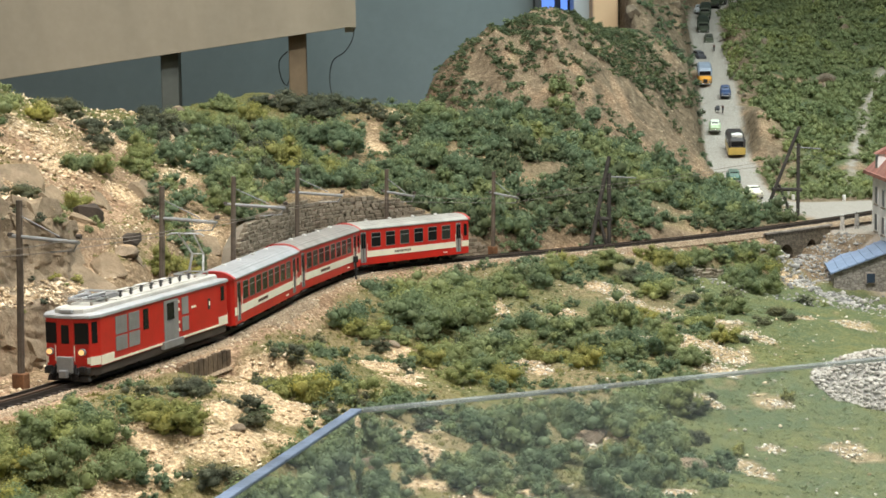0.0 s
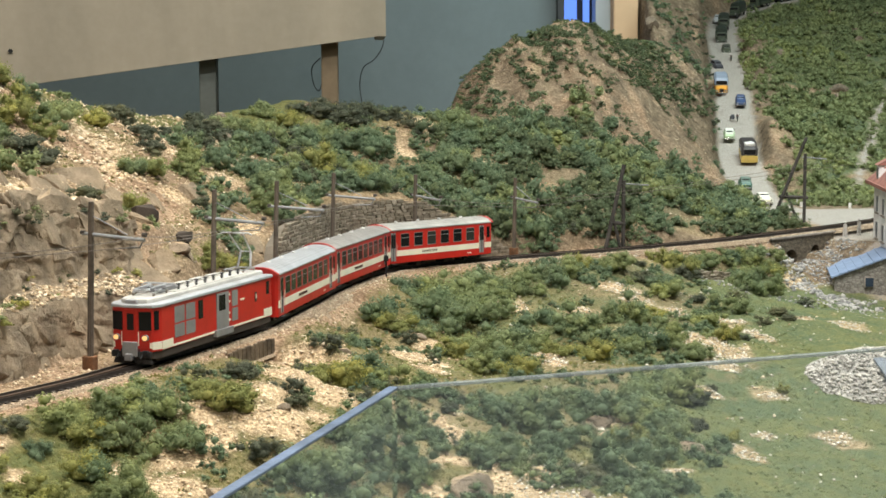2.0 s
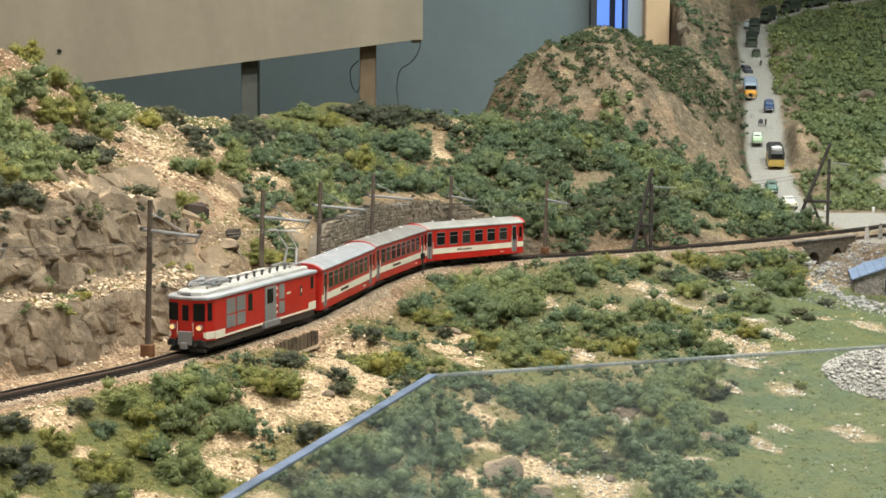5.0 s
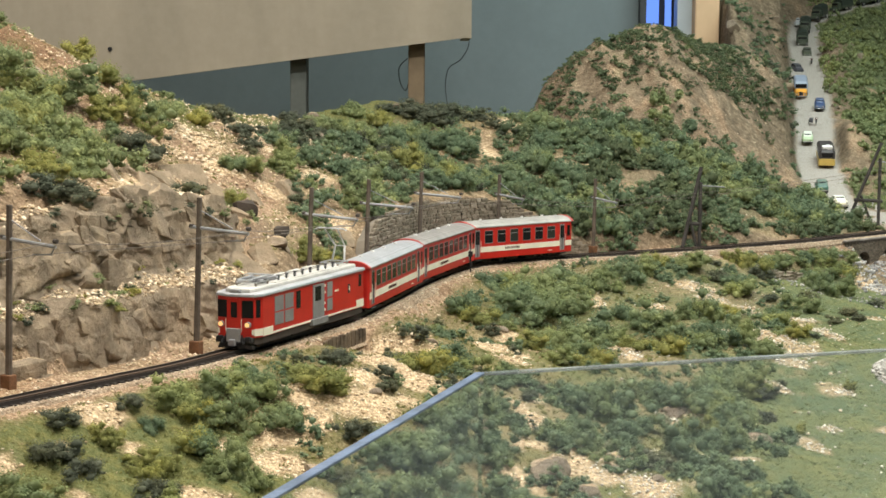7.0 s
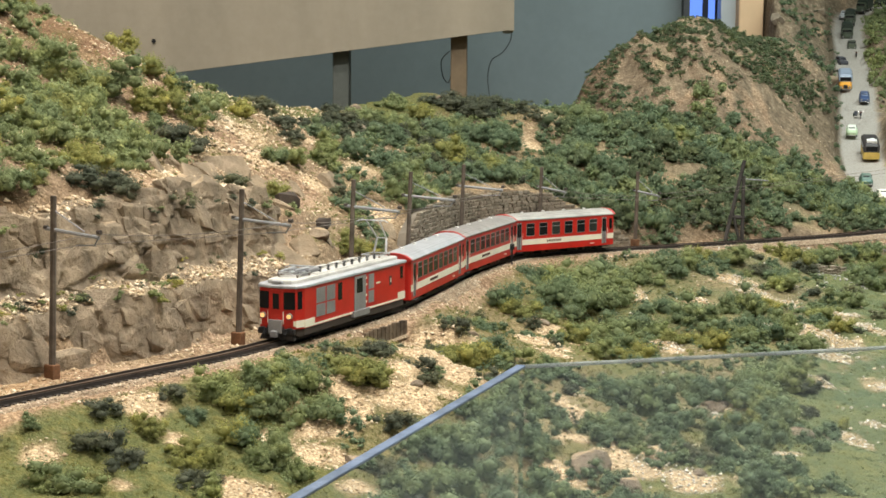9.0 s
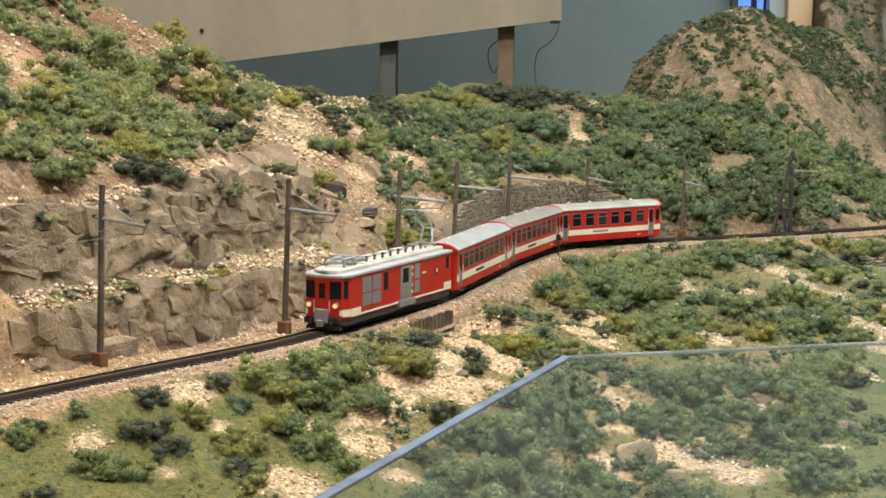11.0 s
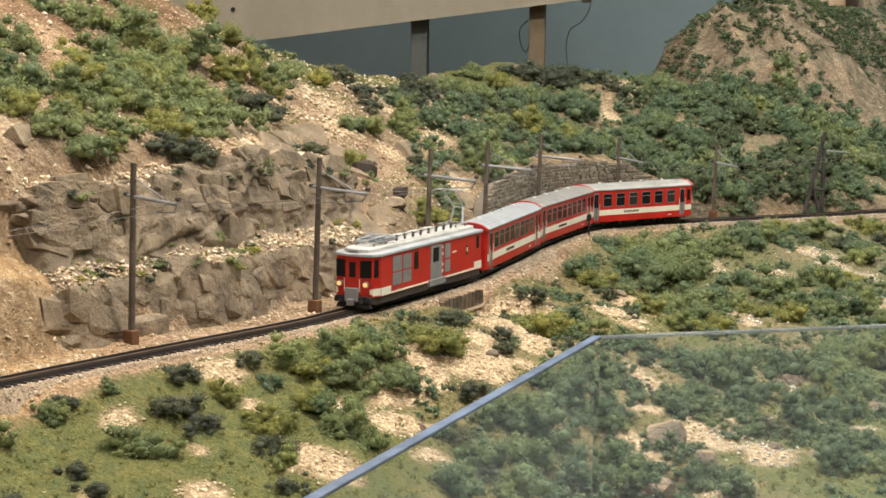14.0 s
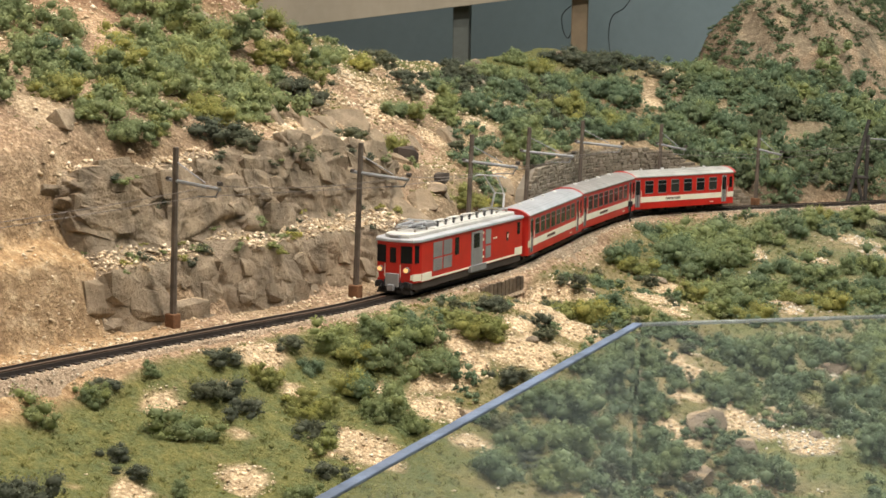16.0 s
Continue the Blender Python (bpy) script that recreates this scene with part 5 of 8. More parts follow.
# doorway with a glowing blue display, and a beige pillar
tagged(part("door_jamb", boxes((0.381, 0.393, 3.33, 3.36, 0, CEIL)), plain("dark_jamb", (0.05, 0.055, 0.06), 0.7)), "dark frame at the end of the partition", "frame", kind="structure")
scr = thing("display_panel", "tall display glowing blue beside a pillar", "display")
part("screen", boxes((0.396, 0.431, 3.44, 3.45, 1.0, 2.2)), M_BLUE, scr)
part("screen", boxes((0.444, 0.456, 3.44, 3.45, 1.0, 2.2)), M_BLUE, scr)
part("housing", boxes((0.392, 0.463, 3.452, 3.50, 0.98, 2.22), bevel=0.003), M_BLACK, scr)
M_PALE = plain("pale_frame", (0.42, 0.47, 0.50), 0.6, vary=0.05, grain=40, big=4)
tagged(part("door_frame", boxes((0.463, 0.492, 3.40, 3.50, 0, CEIL)), M_PALE), "pale grey door frame", "frame", kind="structure")
tagged(part("pillar", boxes((0.492, 0.541, 3.36, 3.50, 0, CEIL), bevel=0.004), plain("beige_pillar", (0.60, 0.42, 0.26), 0.7, vary=0.06, grain=40, big=4)), "beige painted pillar", "pillar", kind="structure")

# ---- road traffic: model vehicles of the fifties, in millimetres ----
M_TYRE = plain("tyre", (0.02, 0.02, 0.02), 0.8)
M_CHROME = plain("chrome", (0.6, 0.6, 0.6), 0.25, 0.9)
PAINT = {}


def paint(rgb):
    if rgb not in PAINT:
        PAINT[rgb] = plain("vehicle_paint", rgb, 0.4, 0, 0.4, vary=0.08)
    return PAINT[rgb]


def wheels(th, xs, half, r, name="wheel"):
    for x in xs:
        for s in (-1, 1):
            bm = bmesh.new()
            disc(bm, (x, s * half, r), (0, 1, 0), r, 2.2, 14)
            w = part(name, mm(bm), M_TYRE, th)
            bm = bmesh.new()
            disc(bm, (x, s * (half + 1.0), r), (0, 1, 0), r * 0.55, 0.5, 12)
            part("hub", mm(bm), M_CHROME, w)


def hull(sections, n=4):
    """A body lofted along x. sections: x, half width, low z, high z."""
    bm = bmesh.new()
    rings = []
    for x, w, lo, hi in sections:
        c = min(w, (hi - lo)) * 0.28
        pts = [(-w, lo), (w, lo), (w, hi - c), (w - c, hi), (-w + c, hi), (-w, hi - c)]
        rings.append([bm.verts.new((x, y, z)) for y, z in pts])
    for a, b in zip(rings, rings[1:]):
        for i in range(6):
            bm.faces.new((a[i], a[(i + 1) % 6], b[(i + 1) % 6], b[i]))
    bm.faces.new(rings[0][::-1])
    bm.faces.new(rings[-1])
    bmesh.ops.recalc_face_normals(bm, faces=bm.faces[:])
    bmesh.ops.bevel(bm, geom=bm.edges[:], offset=0.45, segments=1, affect="EDGES")
    return mm(bm)


def saloon(label, body, roof, at):
    th = thing("car", label, "car", "traffic on the pass road", at)
    part("body", hull([(-24, 7.5, 4, 9), (-20, 9.4, 2.8, 12), (-6, 9.8, 2.6, 12.6), (8, 9.8, 2.6, 12.4), (20, 9.2, 2.8, 11), (24, 7.8, 4, 8.5)]), paint(body), th)
    part("roof", hull([(-16, 7.0, 11, 12.6), (-11, 7.6, 11, 17.4), (3, 7.6, 11, 17.6), (9, 6.8, 11, 12.4)]), paint(roof), th)
    part("windscreen", mm(boxes((5.6, 6.6, -5.8, 5.8, 12.6, 16.2))), M_WINDOW, th)
    part("rear_window", mm(boxes((-14.2, -13.2, -5.2, 5.2, 12.6, 16.0))), M_WINDOW, th)
    for s in (-1, 1):
        part("side_window", mm(boxes((-10, 3, min(s * 7.3, s * 7.9), max(s * 7.3, s * 7.9), 12.8, 16.2))), M_WINDOW, th)
        bm = bmesh.new()
        disc(bm, (23.6, s * 6.0, 8.2), (1, 0, 0), 1.5, 1.2, 12)
        part("headlight", mm(bm), M_CHROME, th)
    for x in (-24.6, 24.6):
        part("bumper", mm(boxes((x - 0.6, x + 0.6, -8.2, 8.2, 4, 5.4), bevel=0.3)), M_CHROME, th)
    wheels(th, (-14.5, 14.5), 8.2, 3.6)
    return th


def omnibus(label, low, high, at, length=84.0, bonnet=True, load=False):
    th = thing("bus", label, "bus", "traffic on the pass road", at)
    h = length / 2
    nose = [(h - 14, 12.2, 5, 17), (h - 4, 11.0, 5, 16), (h, 9, 6, 14)] if bonnet else [(h - 3, 13, 5, 17), (h, 11.5, 6, 16)]
    part("body", hull([(-h, 12.5, 5, 17), (-h + 3, 13.6, 4.5, 17.5)] + nose), paint(low), th)
    x1 = h - 15 if bonnet else h - 2
    part("cabin", hull([(-h, 12.0, 16.5, 27), (-h + 4, 13.2, 16.5, 31), (x1 - 4, 13.2, 16.5, 31), (x1, 12.4, 16.5, 26)]), paint(high), th)
    part("windscreen", mm(boxes((x1 - 2.2, x1 + 0.4, -10.5, 10.5, 18.5, 26))), M_WINDOW, th)
    part("rear_window", mm(boxes((-h - 0.4, -h + 1, -9, 9, 19, 26))), M_WINDOW, th)
    n = 6
    for s in (-1, 1):
        for k in range(n):
            a = -h + 6 + (x1 - 6 + h - 6) * k / n
            part("side_window", mm(boxes((a, a + (x1 + h - 12) / n - 1.8, min(s * 12.7, s * 13.5), max(s * 12.7, s * 13.5), 19, 27))), M_WINDOW, th)
        bm = bmesh.new()
        disc(bm, (h + 0.2, s * 7.5, 9.5), (1, 0, 0), 1.8, 1.2, 12)
        part("headlight", mm(bm), M_CHROME, th)
    part("radiator", mm(boxes((h - 0.6, h + 0.6, -4, 4, 7, 14), bevel=0.4)), M_UNDER, th)
    part("bumper", mm(boxes((h + 0.4, h + 1.6, -11.5, 11.5, 4.5, 6.2), bevel=0.3)), M_CHROME, th)
    if load:
        for k, (x, y, q) in enumerate(((-h + 10, -4, 5.5), (-h + 14, 4, 5.0), (-h + 22, -2, 4.5))):
            part("roof_luggage", mm(boxes((x - q, x + q, y - q * 0.8, y + q * 0.8, 30.6, 30.6 + q), bevel=1.0)), M_WHITE, th, "white luggage bundle")
    wheels(th, (-h + 18, h - 16), 11.5, 5.2)
    return th


def lorry(label, rgb, at, length=66.0):
    th = thing("army_lorry", label, "lorry", "traffic on the pass road", at)
    h = length / 2
    part("bonnet", hull([(h - 14, 9.5, 7, 16), (h - 3, 8.5, 7, 15), (h, 7, 8, 13)]), paint(rgb), th)
    part("cab", hull([(h - 26, 11.2, 7, 24), (h - 24, 11.6, 7, 26), (h - 16, 11.4, 7, 25), (h - 14, 11, 7, 17)]), paint(rgb), th)
    part("windscreen", mm(boxes((h - 16.4, h - 14.6, -9.4, 9.4, 17.5, 23.5))), M_WINDOW, th)
    part("load_bed", mm(boxes((-h, h - 27, -13, 13, 8.5, 15), bevel=0.4)), paint(rgb), th)
    bm = prism([(-12.6, 14.5), (12.6, 14.5), (12.8, 27), (9, 32.5), (0, 34), (-9, 32.5), (-12.8, 27)], -h + 0.5, h - 27.5)
    part("canvas_cover", mm(bm), paint((0.035, 0.045, 0.035)), th, "dark canvas cover")
    for s in (-1, 1):
        bm = bmesh.new()
        disc(bm, (h - 1.0, s * 8.4, 11), (1, 0, 0), 1.6, 1.4, 12)
        part("headlight", mm(bm), M_CHROME, th)
        part("mudguard", mm(boxes((h - 14, h - 2, min(s * 8, s * 12), max(s * 8, s * 12), 9, 10.6), bevel=0.5)), paint(rgb), th)
    part("bumper", mm(boxes((h, h + 1.4, -11, 11, 6, 8))), M_UNDER, th)
    wheels(th, (-h + 12, h - 8), 10.5, 5.4)
    return th


def motorcycle(label, at, sidecar):
    th = thing("motorcycle", label, "motorcycle", "traffic on the pass road", at)
    for x in (-8, 8):
        bm = bmesh.new()
        disc(bm, (x, 0, 4), (0, 1, 0), 4.0, 1.3, 16)
        part("wheel", mm(bm), M_TYRE, th)
    part("frame", mm(rods(((-8, 0, 4), (0, 0, 8), 0.7), ((8, 0, 4), (5, 0, 11), 0.6), ((0, 0, 8), (5, 0, 10), 0.7))), M_UNDER, th)
    part("tank", mm(boxes((0, 6, -1.8, 1.8, 8, 11), bevel=0.8)), paint((0.12, 0.03, 0.02)), th)
    part("seat", mm(boxes((-7, 0, -1.8, 1.8, 8.4, 10), bevel=0.6)), M_TYRE, th)
    part("engine", mm(boxes((-3, 3, -2, 2, 3, 8), bevel=0.6)), M_METAL, th)
    part("handlebar", mm(rods(((5, -4.5, 12), (5, 4.5, 12), 0.5))), M_CHROME, th)
    if sidecar:
        sc = part("sidecar", hull([(-9, 2.6, 4, 9), (-4, 3.6, 3, 10), (5, 3.2, 3, 8.5), (11, 1.6, 4.5, 7)]), paint((0.05, 0.05, 0.06)), th)
        for v in sc.data.vertices:
            v.co.y -= 0.0085
        bm = bmesh.new()
        disc(bm, (-1, -12.8, 4), (0, 1, 0), 4.0, 1.3, 16)
        part("sidecar_wheel", mm(bm), M_TYRE, th)
    return th


def on_road(x, y, toward=True, turn=0.0, face=None):
    i = int(np.argmin((ROAD[:, 0] - x) ** 2 + (ROAD[:, 1] - y) ** 2))
    i = min(max(i, 2), len(ROAD) - 3)
    d = ROAD[i - 2] - ROAD[i + 2]
    a = math.atan2(d[1], d[0]) + (0 if toward else math.pi) + math.radians(turn)
    pitch = math.atan2(d[2], math.hypot(d[0], d[1])) * (1 if toward else -1)
    if face is not None:
        a, pitch = math.radians(face), 0.0
    return Matrix.Translation((x, y, gz(x, y) + 0.0004)) @ Matrix.Rotation(a, 4, "Z") @ Matrix.Rotation(-pitch, 4, "Y")


saloon("cream-white saloon car on the pass road", (0.72, 0.68, 0.52), (0.78, 0.76, 0.66), on_road(0.581, 2.480, face=-90))
saloon("dark green saloon car on the pass road", (0.05, 0.12, 0.09), (0.10, 0.16, 0.13), on_road(0.588, 2.63, False))
omnibus("yellow coach with black upper body and roof luggage", (0.62, 0.45, 0.12), (0.05, 0.045, 0.045), on_road(0.640, 2.84, False), 78, False, True)
saloon("light green car with a white roof", (0.42, 0.54, 0.33), (0.70, 0.73, 0.64), on_road(0.640, 2.985, False))
motorcycle("dark motorcycle with a sidecar", on_road(0.684, 3.12, True), True)
saloon("dark blue small saloon car", (0.04, 0.07, 0.16), (0.05, 0.08, 0.18), on_road(0.716, 3.24, True))
omnibus("orange-yellow bonneted post bus with a blue-grey roof", (0.72, 0.34, 0.05), (0.28, 0.33, 0.42), on_road(0.706, 3.37, True), 80, True)
saloon("dark grey car beside the road edge", (0.05, 0.05, 0.06), (0.06, 0.06, 0.07), on_road(0.737, 3.58, False, 25))
motorcycle("dark motorcycle on the pass road", on_road(0.782, 3.63, True), False)
saloon("olive army car on the pass road", (0.06, 0.07, 0.045), (0.05, 0.055, 0.04), on_road(0.793, 3.73, True))
saloon("pale grey car at the road bend", (0.32, 0.33, 0.34), (0.36, 0.37, 0.38), on_road(0.845, 4.07, True))
for x, y in ((0.803, 3.83), (0.840, 3.98), (0.905, 4.135), (0.975, 4.205), (1.055, 4.25), (1.15, 4.295)):
    lorry("dark olive army lorry under a canvas cover", (0.05, 0.06, 0.04), on_road(x, y, True))

# kerb stones beside the lower road
for x, y in ((0.635, 2.475), (0.70, 2.455), (0.652, 2.56)):
    tagged(part("marker_stone", boxes((x - 0.002, x + 0.002, y - 0.0015, y + 0.0015, gz(x, y) - 0.002, gz(x, y) + 0.008), bevel=0.0006), M_WHITE), "small white marker stone at the roadside", "marker stone", "marker stones")

# ---- bridge over the stream ----


def masonry(name, dark, lite, sx, sz):
    m, nt, b = nodes_of(name, 0.92, 0, 0.15)
    v = place_coords(nt)
    vo = nt.nodes.new("ShaderNodeTexVoronoi")
    mp = nt.nodes.new("ShaderNodeMapping")
    mp.inputs["Scale"].default_value = (sx, sx, sz)
    nt.links.new(v, mp.inputs[0])
    vo.inputs["Scale"].default_value = 1.0
    nt.links.new(mp.outputs[0], vo.inputs["Vector"])
    edge = nt.nodes.new("ShaderNodeTexVoronoi")
    edge.feature = "DISTANCE_TO_EDGE"
    edge.inputs["Scale"].default_value = 1.0
    nt.links.new(mp.outputs[0], edge.inputs["Vector"])
    sp = nt.nodes.new("ShaderNodeSeparateColor")
    nt.links.new(vo.outputs["Color"], sp.inputs[0])
    k = ramp(nt, sp.outputs[0], [(0.0, dark), (1.0, lite)])
    k = mix(nt, 1.0, k, ramp(nt, edge.outputs["Distance"], [(0.0, (0.55, 0.53, 0.5)), (0.12, (1, 1, 1))]), "MULTIPLY")
    nt.links.new(k, b.inputs["Base Color"])
    bump(nt, b, edge.outputs["Distance"], 0.7, 0.0012)
    return m


M_MASONRY = masonry("bridge_masonry", (0.120, 0.104, 0.080), (0.225, 0.195, 0.150), 300, 480)
M_HOUSESTONE = masonry("house_stone", (0.19, 0.18, 0.165), (0.32, 0.30, 0.27), 230, 330)
bridge = thing("stone_bridge", "grey stone bridge with two arches carrying the track", "bridge")
BL = BRIDGE_S1 - BRIDGE_S0
ARCHES = ((0.033, 0.0145, -0.0335), (0.085, 0.0090, -0.0260))


def soffit(u):
    """The wall's lower edge, lifted over the arches."""
    for c, r, spring in ARCHES:
        if abs(u - c) < r:
            return spring + math.sqrt(r * r - (u - c) ** 2)
    return -0.066


us = sorted({round(x, 4) for x in np.arange(-0.006, BL + 0.0061, 0.003)} | {round(c + r * k, 5) for c, r, _ in ARCHES for k in (-1.0, -0.999, -0.97, -0.9, -0.8, -0.65, -0.45, -0.2, 0.0, 0.2, 0.45, 0.65, 0.8, 0.9, 0.97, 0.999, 1.0)})
for off in (-0.0215, 0.0215):
    bm = bmesh.new()
    cols = []
    for u in us:
        lo = soffit(u)
        cols.append([bm.verts.new(on_track(BRIDGE_S0 + u, o, z)[0]) for o, z in ((off - 0.002, -0.005), (off - 0.002, lo), (off + 0.002, lo), (off + 0.002, -0.005))])
    for c0, c1 in zip(cols, cols[1:]):
        for k in range(4):
            bm.faces.new((c0[k], c1[k], c1[(k + 1) % 4], c0[(k + 1) % 4]))
    bmesh.ops.recalc_face_normals(bm, faces=bm.faces[:])
    part("arch_wall", bm, M_MASONRY, bridge)
# barrel vaults through the bridge
for c, r, spring in ARCHES:
    bm = bmesh.new()
    rows2 = []
    for k in range(15):
        t = math.pi * k / 14
        u, z = c + (r + 0.0004) * math.cos(t), spring + (r + 0.0004) * math.sin(t)
        rows2.append([bm.verts.new(on_track(BRIDGE_S0 + u, o, z)[0]) for o in (-0.0195, 0.0195)])
    for u, z, at_start in ((c + r + 0.0004, -0.066, True), (c - r - 0.0004, -0.066, False)):
        e2 = [bm.verts.new(on_track(BRIDGE_S0 + u, o, z)[0]) for o in (-0.0195, 0.0195)]
        rows2.insert(0 if at_start else len(rows2), e2)
    for r0, r1 in zip(rows2, rows2[1:]):
        bm.faces.new((r0[0], r1[0], r1[1], r0[1]))
    part("vault", bm, M_MASONRY, bridge)
for c, r, spring in ARCHES:  # added walls close the vaults on the hill's side to keep them dark
    bm = bmesh.new()
    q = [bm.verts.new(on_track(BRIDGE_S0 + c + du, 0.0180, z)[0]) for du, z in ((-r, -0.066), (r, -0.066), (r, spring + r), (-r, spring + r))]
    bm.faces.new(q)
    part("vault_end", bm, M_MASONRY, bridge)
bm = bmesh.new()
deck = [(-0.0225, -0.0095), (-0.0225, -0.0048), (0.0225, -0.0048), (0.0225, -0.0095)]
rings = [[bm.verts.new(on_track(s, a, b)[0]) for a, b in deck] for s in np.arange(BRIDGE_S0 - 0.006, BRIDGE_S1 + 0.007, 0.009)]
for r0, r1 in zip(rings, rings[1:]):
    for k in range(4):
        bm.faces.new((r0[k], r1[k], r1[(k + 1) % 4], r0[(k + 1) % 4]))
bmesh.ops.recalc_face_normals(bm, faces=bm.faces[:])
part("deck", bm, M_MASONRY, bridge)
for off in (-0.0235,):
    bm = bmesh.new()
    rings = [[bm.verts.new(on_track(s, off + a, b)[0]) for a, b in ((-0.002, -0.0048), (0.002, -0.0048), (0.002, -0.0028), (-0.002, -0.0028))] for s in np.arange(BRIDGE_S0 - 0.008, BRIDGE_S1 + 0.009, 0.009)]
    for r0, r1 in zip(rings, rings[1:]):
        for k in range(4):
            bm.faces.new((r0[k], r1[k], r1[(k + 1) % 4], r0[(k + 1) % 4]))
    bmesh.ops.recalc_face_normals(bm, faces=bm.faces[:])
    part("coping", bm, M_STONE, bridge, "pale stone coping")

# ---- the inn by the stream ----
M_PLASTER = plain("white_plaster", (0.78, 0.79, 0.80), 0.85, vary=0.08, grain=200, big=30)
M_TILE = plain("red_roof_tile", (0.34, 0.16, 0.13), 0.75, vary=0.2, grain=500)
M_BLUEROOF = plain("blue_sheet_roof", (0.235, 0.31, 0.46), 0.5, 0.1, 0.4, vary=0.10, grain=200)
M_SHUTTER = plain("dark_window_blue", (0.03, 0.045, 0.07), 0.3)
hc, ha = Vector((0.6050, 1.95, RZ - 0.064)), math.atan2(0.17, 0.027)
house = thing("house", "tall white plastered inn with stone front and red hipped roof", "house", at=Matrix.Translation(hc) @ Matrix.Rotation(ha, 4, "Z"))
# local x runs back along the side wall, y to the left of it (negative: into the house)
HL, HW, HH = 0.17, 0.15, 0.122
part("side_wall", boxes((0, HL, -0.006, 0, 0, HH)), M_PLASTER, house)
part("front_wall", boxes((0, 0.006, -HW, -0.006, 0, HH)), M_HOUSESTONE, house)
part("back_wall", boxes((HL - 0.006, HL, -HW, -0.006, 0, HH)), M_PLASTER, house)
part("far_wall", boxes((0.006, HL - 0.006, -HW, -HW + 0.006, 0, HH)), M_PLASTER, house)
part("corner_stones", boxes(*[(-0.001, 0.0025 + 0.0015 * (k % 2), -0.006, 0.0012, 0.008 * k, 0.008 * k + 0.0072) for k in range(15)]), M_HOUSESTONE, house)
for zz in (0.022, 0.055, 0.086):
    for xx in (0.03, 0.085, 0.135):
        w = part("window", boxes((xx - 0.008, xx + 0.008, -0.001, 0.0012, zz, zz + 0.021)), M_WHITE, house)
        part("pane", boxes((xx - 0.0065, xx + 0.0065, 0.0008, 0.0018, zz + 0.0015, zz + 0.0195)), M_SHUTTER, w)
        part("sill", boxes((xx - 0.009, xx + 0.009, 0.0, 0.003, zz - 0.0015, zz)), M_STONE, w)
    for yy in (-0.045, -0.095):
        w = part("window", boxes((-0.0012, 0.001, yy - 0.008, yy + 0.008, zz, zz + 0.021)), M_WHITE, house)
        part("pane", boxes((-0.0018, -0.0006, yy - 0.0065, yy + 0.0065, zz + 0.0015, zz + 0.0195)), M_SHUTTER, w)
bm = bmesh.new()
e = 0.009
lo = [bm.verts.new(v) for v in ((-e, e, HH), (HL + e, e, HH), (HL + e, -HW - e, HH), (-e, -HW - e, HH))]
mi = [bm.verts.new(v) for v in ((0.016, -0.016, HH + 0.028), (HL - 0.016, -0.016, HH + 0.028), (HL - 0.016, -HW + 0.016, HH + 0.028), (0.016, -HW + 0.016, HH + 0.028))]
tp = [bm.verts.new(v) for v in ((0.06, -HW / 2, HH + 0.048), (HL - 0.06, -HW / 2, HH + 0.048))]
for i in range(4):
    bm.faces.new((lo[i], lo[(i + 1) % 4], mi[(i + 1) % 4], mi[i]))
bm.faces.new((mi[0], mi[1], tp[1], tp[0]))
bm.faces.new((mi[1], mi[2], tp[1]))
bm.faces.new((mi[2], mi[3], tp[0], tp[1]))
bm.faces.new((mi[3], mi[0], tp[0]))
bm.faces.new(lo[::-1])
bmesh.ops.recalc_face_normals(bm, faces=bm.faces[:])
roof = part("roof", bm, M_TILE, house)
part("eave_board", boxes((-e, HL + e, e - 0.001, e + 0.001, HH - 0.003, HH + 0.001), (-e - 0.001, -e + 0.001, -HW - e, e, HH - 0.003, HH + 0.001)), M_TILE, roof)
for xx in (0.045, 0.12):
    d = part("dormer", boxes((xx - 0.009, xx + 0.009, -0.020, 0.0035, HH + 0.004, HH + 0.022)), M_PLASTER, roof)
    part("dormer_roof", mm(prism([(-23, 148 - 126 + HH * 1000), (6, 148 - 126 + HH * 1000), (-8, 148 - 118 + HH * 1000)], xx * 1000 - 11, xx * 1000 + 11)), M_TILE, d)
    part("dormer_pane", boxes((xx - 0.006, xx + 0.006, 0.003, 0.0042, HH + 0.007, HH + 0.019)), M_SHUTTER, d)

# lean-to with a blue sheet roof against the inn's side wall
shed = thing("shed", "low stone lean-to with a blue sheet-metal roof", "shed")
E0, E1 = Vector((0.533, 1.948, RZ - 0.041)), Vector((0.564, 2.085, RZ - 0.041))
H0, H1 = Vector((0.6005, 1.948, RZ - 0.0175)), Vector((0.6295, 2.085, RZ - 0.0175))


def sheet(a, b, c, d, thick):
    bm = bmesh.new()
    up = Vector((0, 0, thick))
    lo, hi = [bm.verts.new(v) for v in (a, b, c, d)], [bm.verts.new(v + up) for v in (a, b, c, d)]
    bm.faces.new(lo[::-1])
    bm.faces.new(hi)
    for i in range(4):
        bm.faces.new((lo[i], lo[(i + 1) % 4], hi[(i + 1) % 4], hi[i]))
    bmesh.ops.recalc_face_normals(bm, faces=bm.faces[:])
    return bm


rf = part("roof", sheet(E0, H0, H1, E1, 0.0016), M_BLUEROOF, shed)
for k in range(8):
    f = k / 7
    a, b = E0.lerp(H0, f), E1.lerp(H1, f)
    w = (H0 - E0).normalized() * 0.0006
    up = Vector((0, 0, 0.0015))
    part("seam", sheet(a - w + up, a + w + up, b + w + up, b - w + up, 0.0011), M_BLUEROOF, rf)


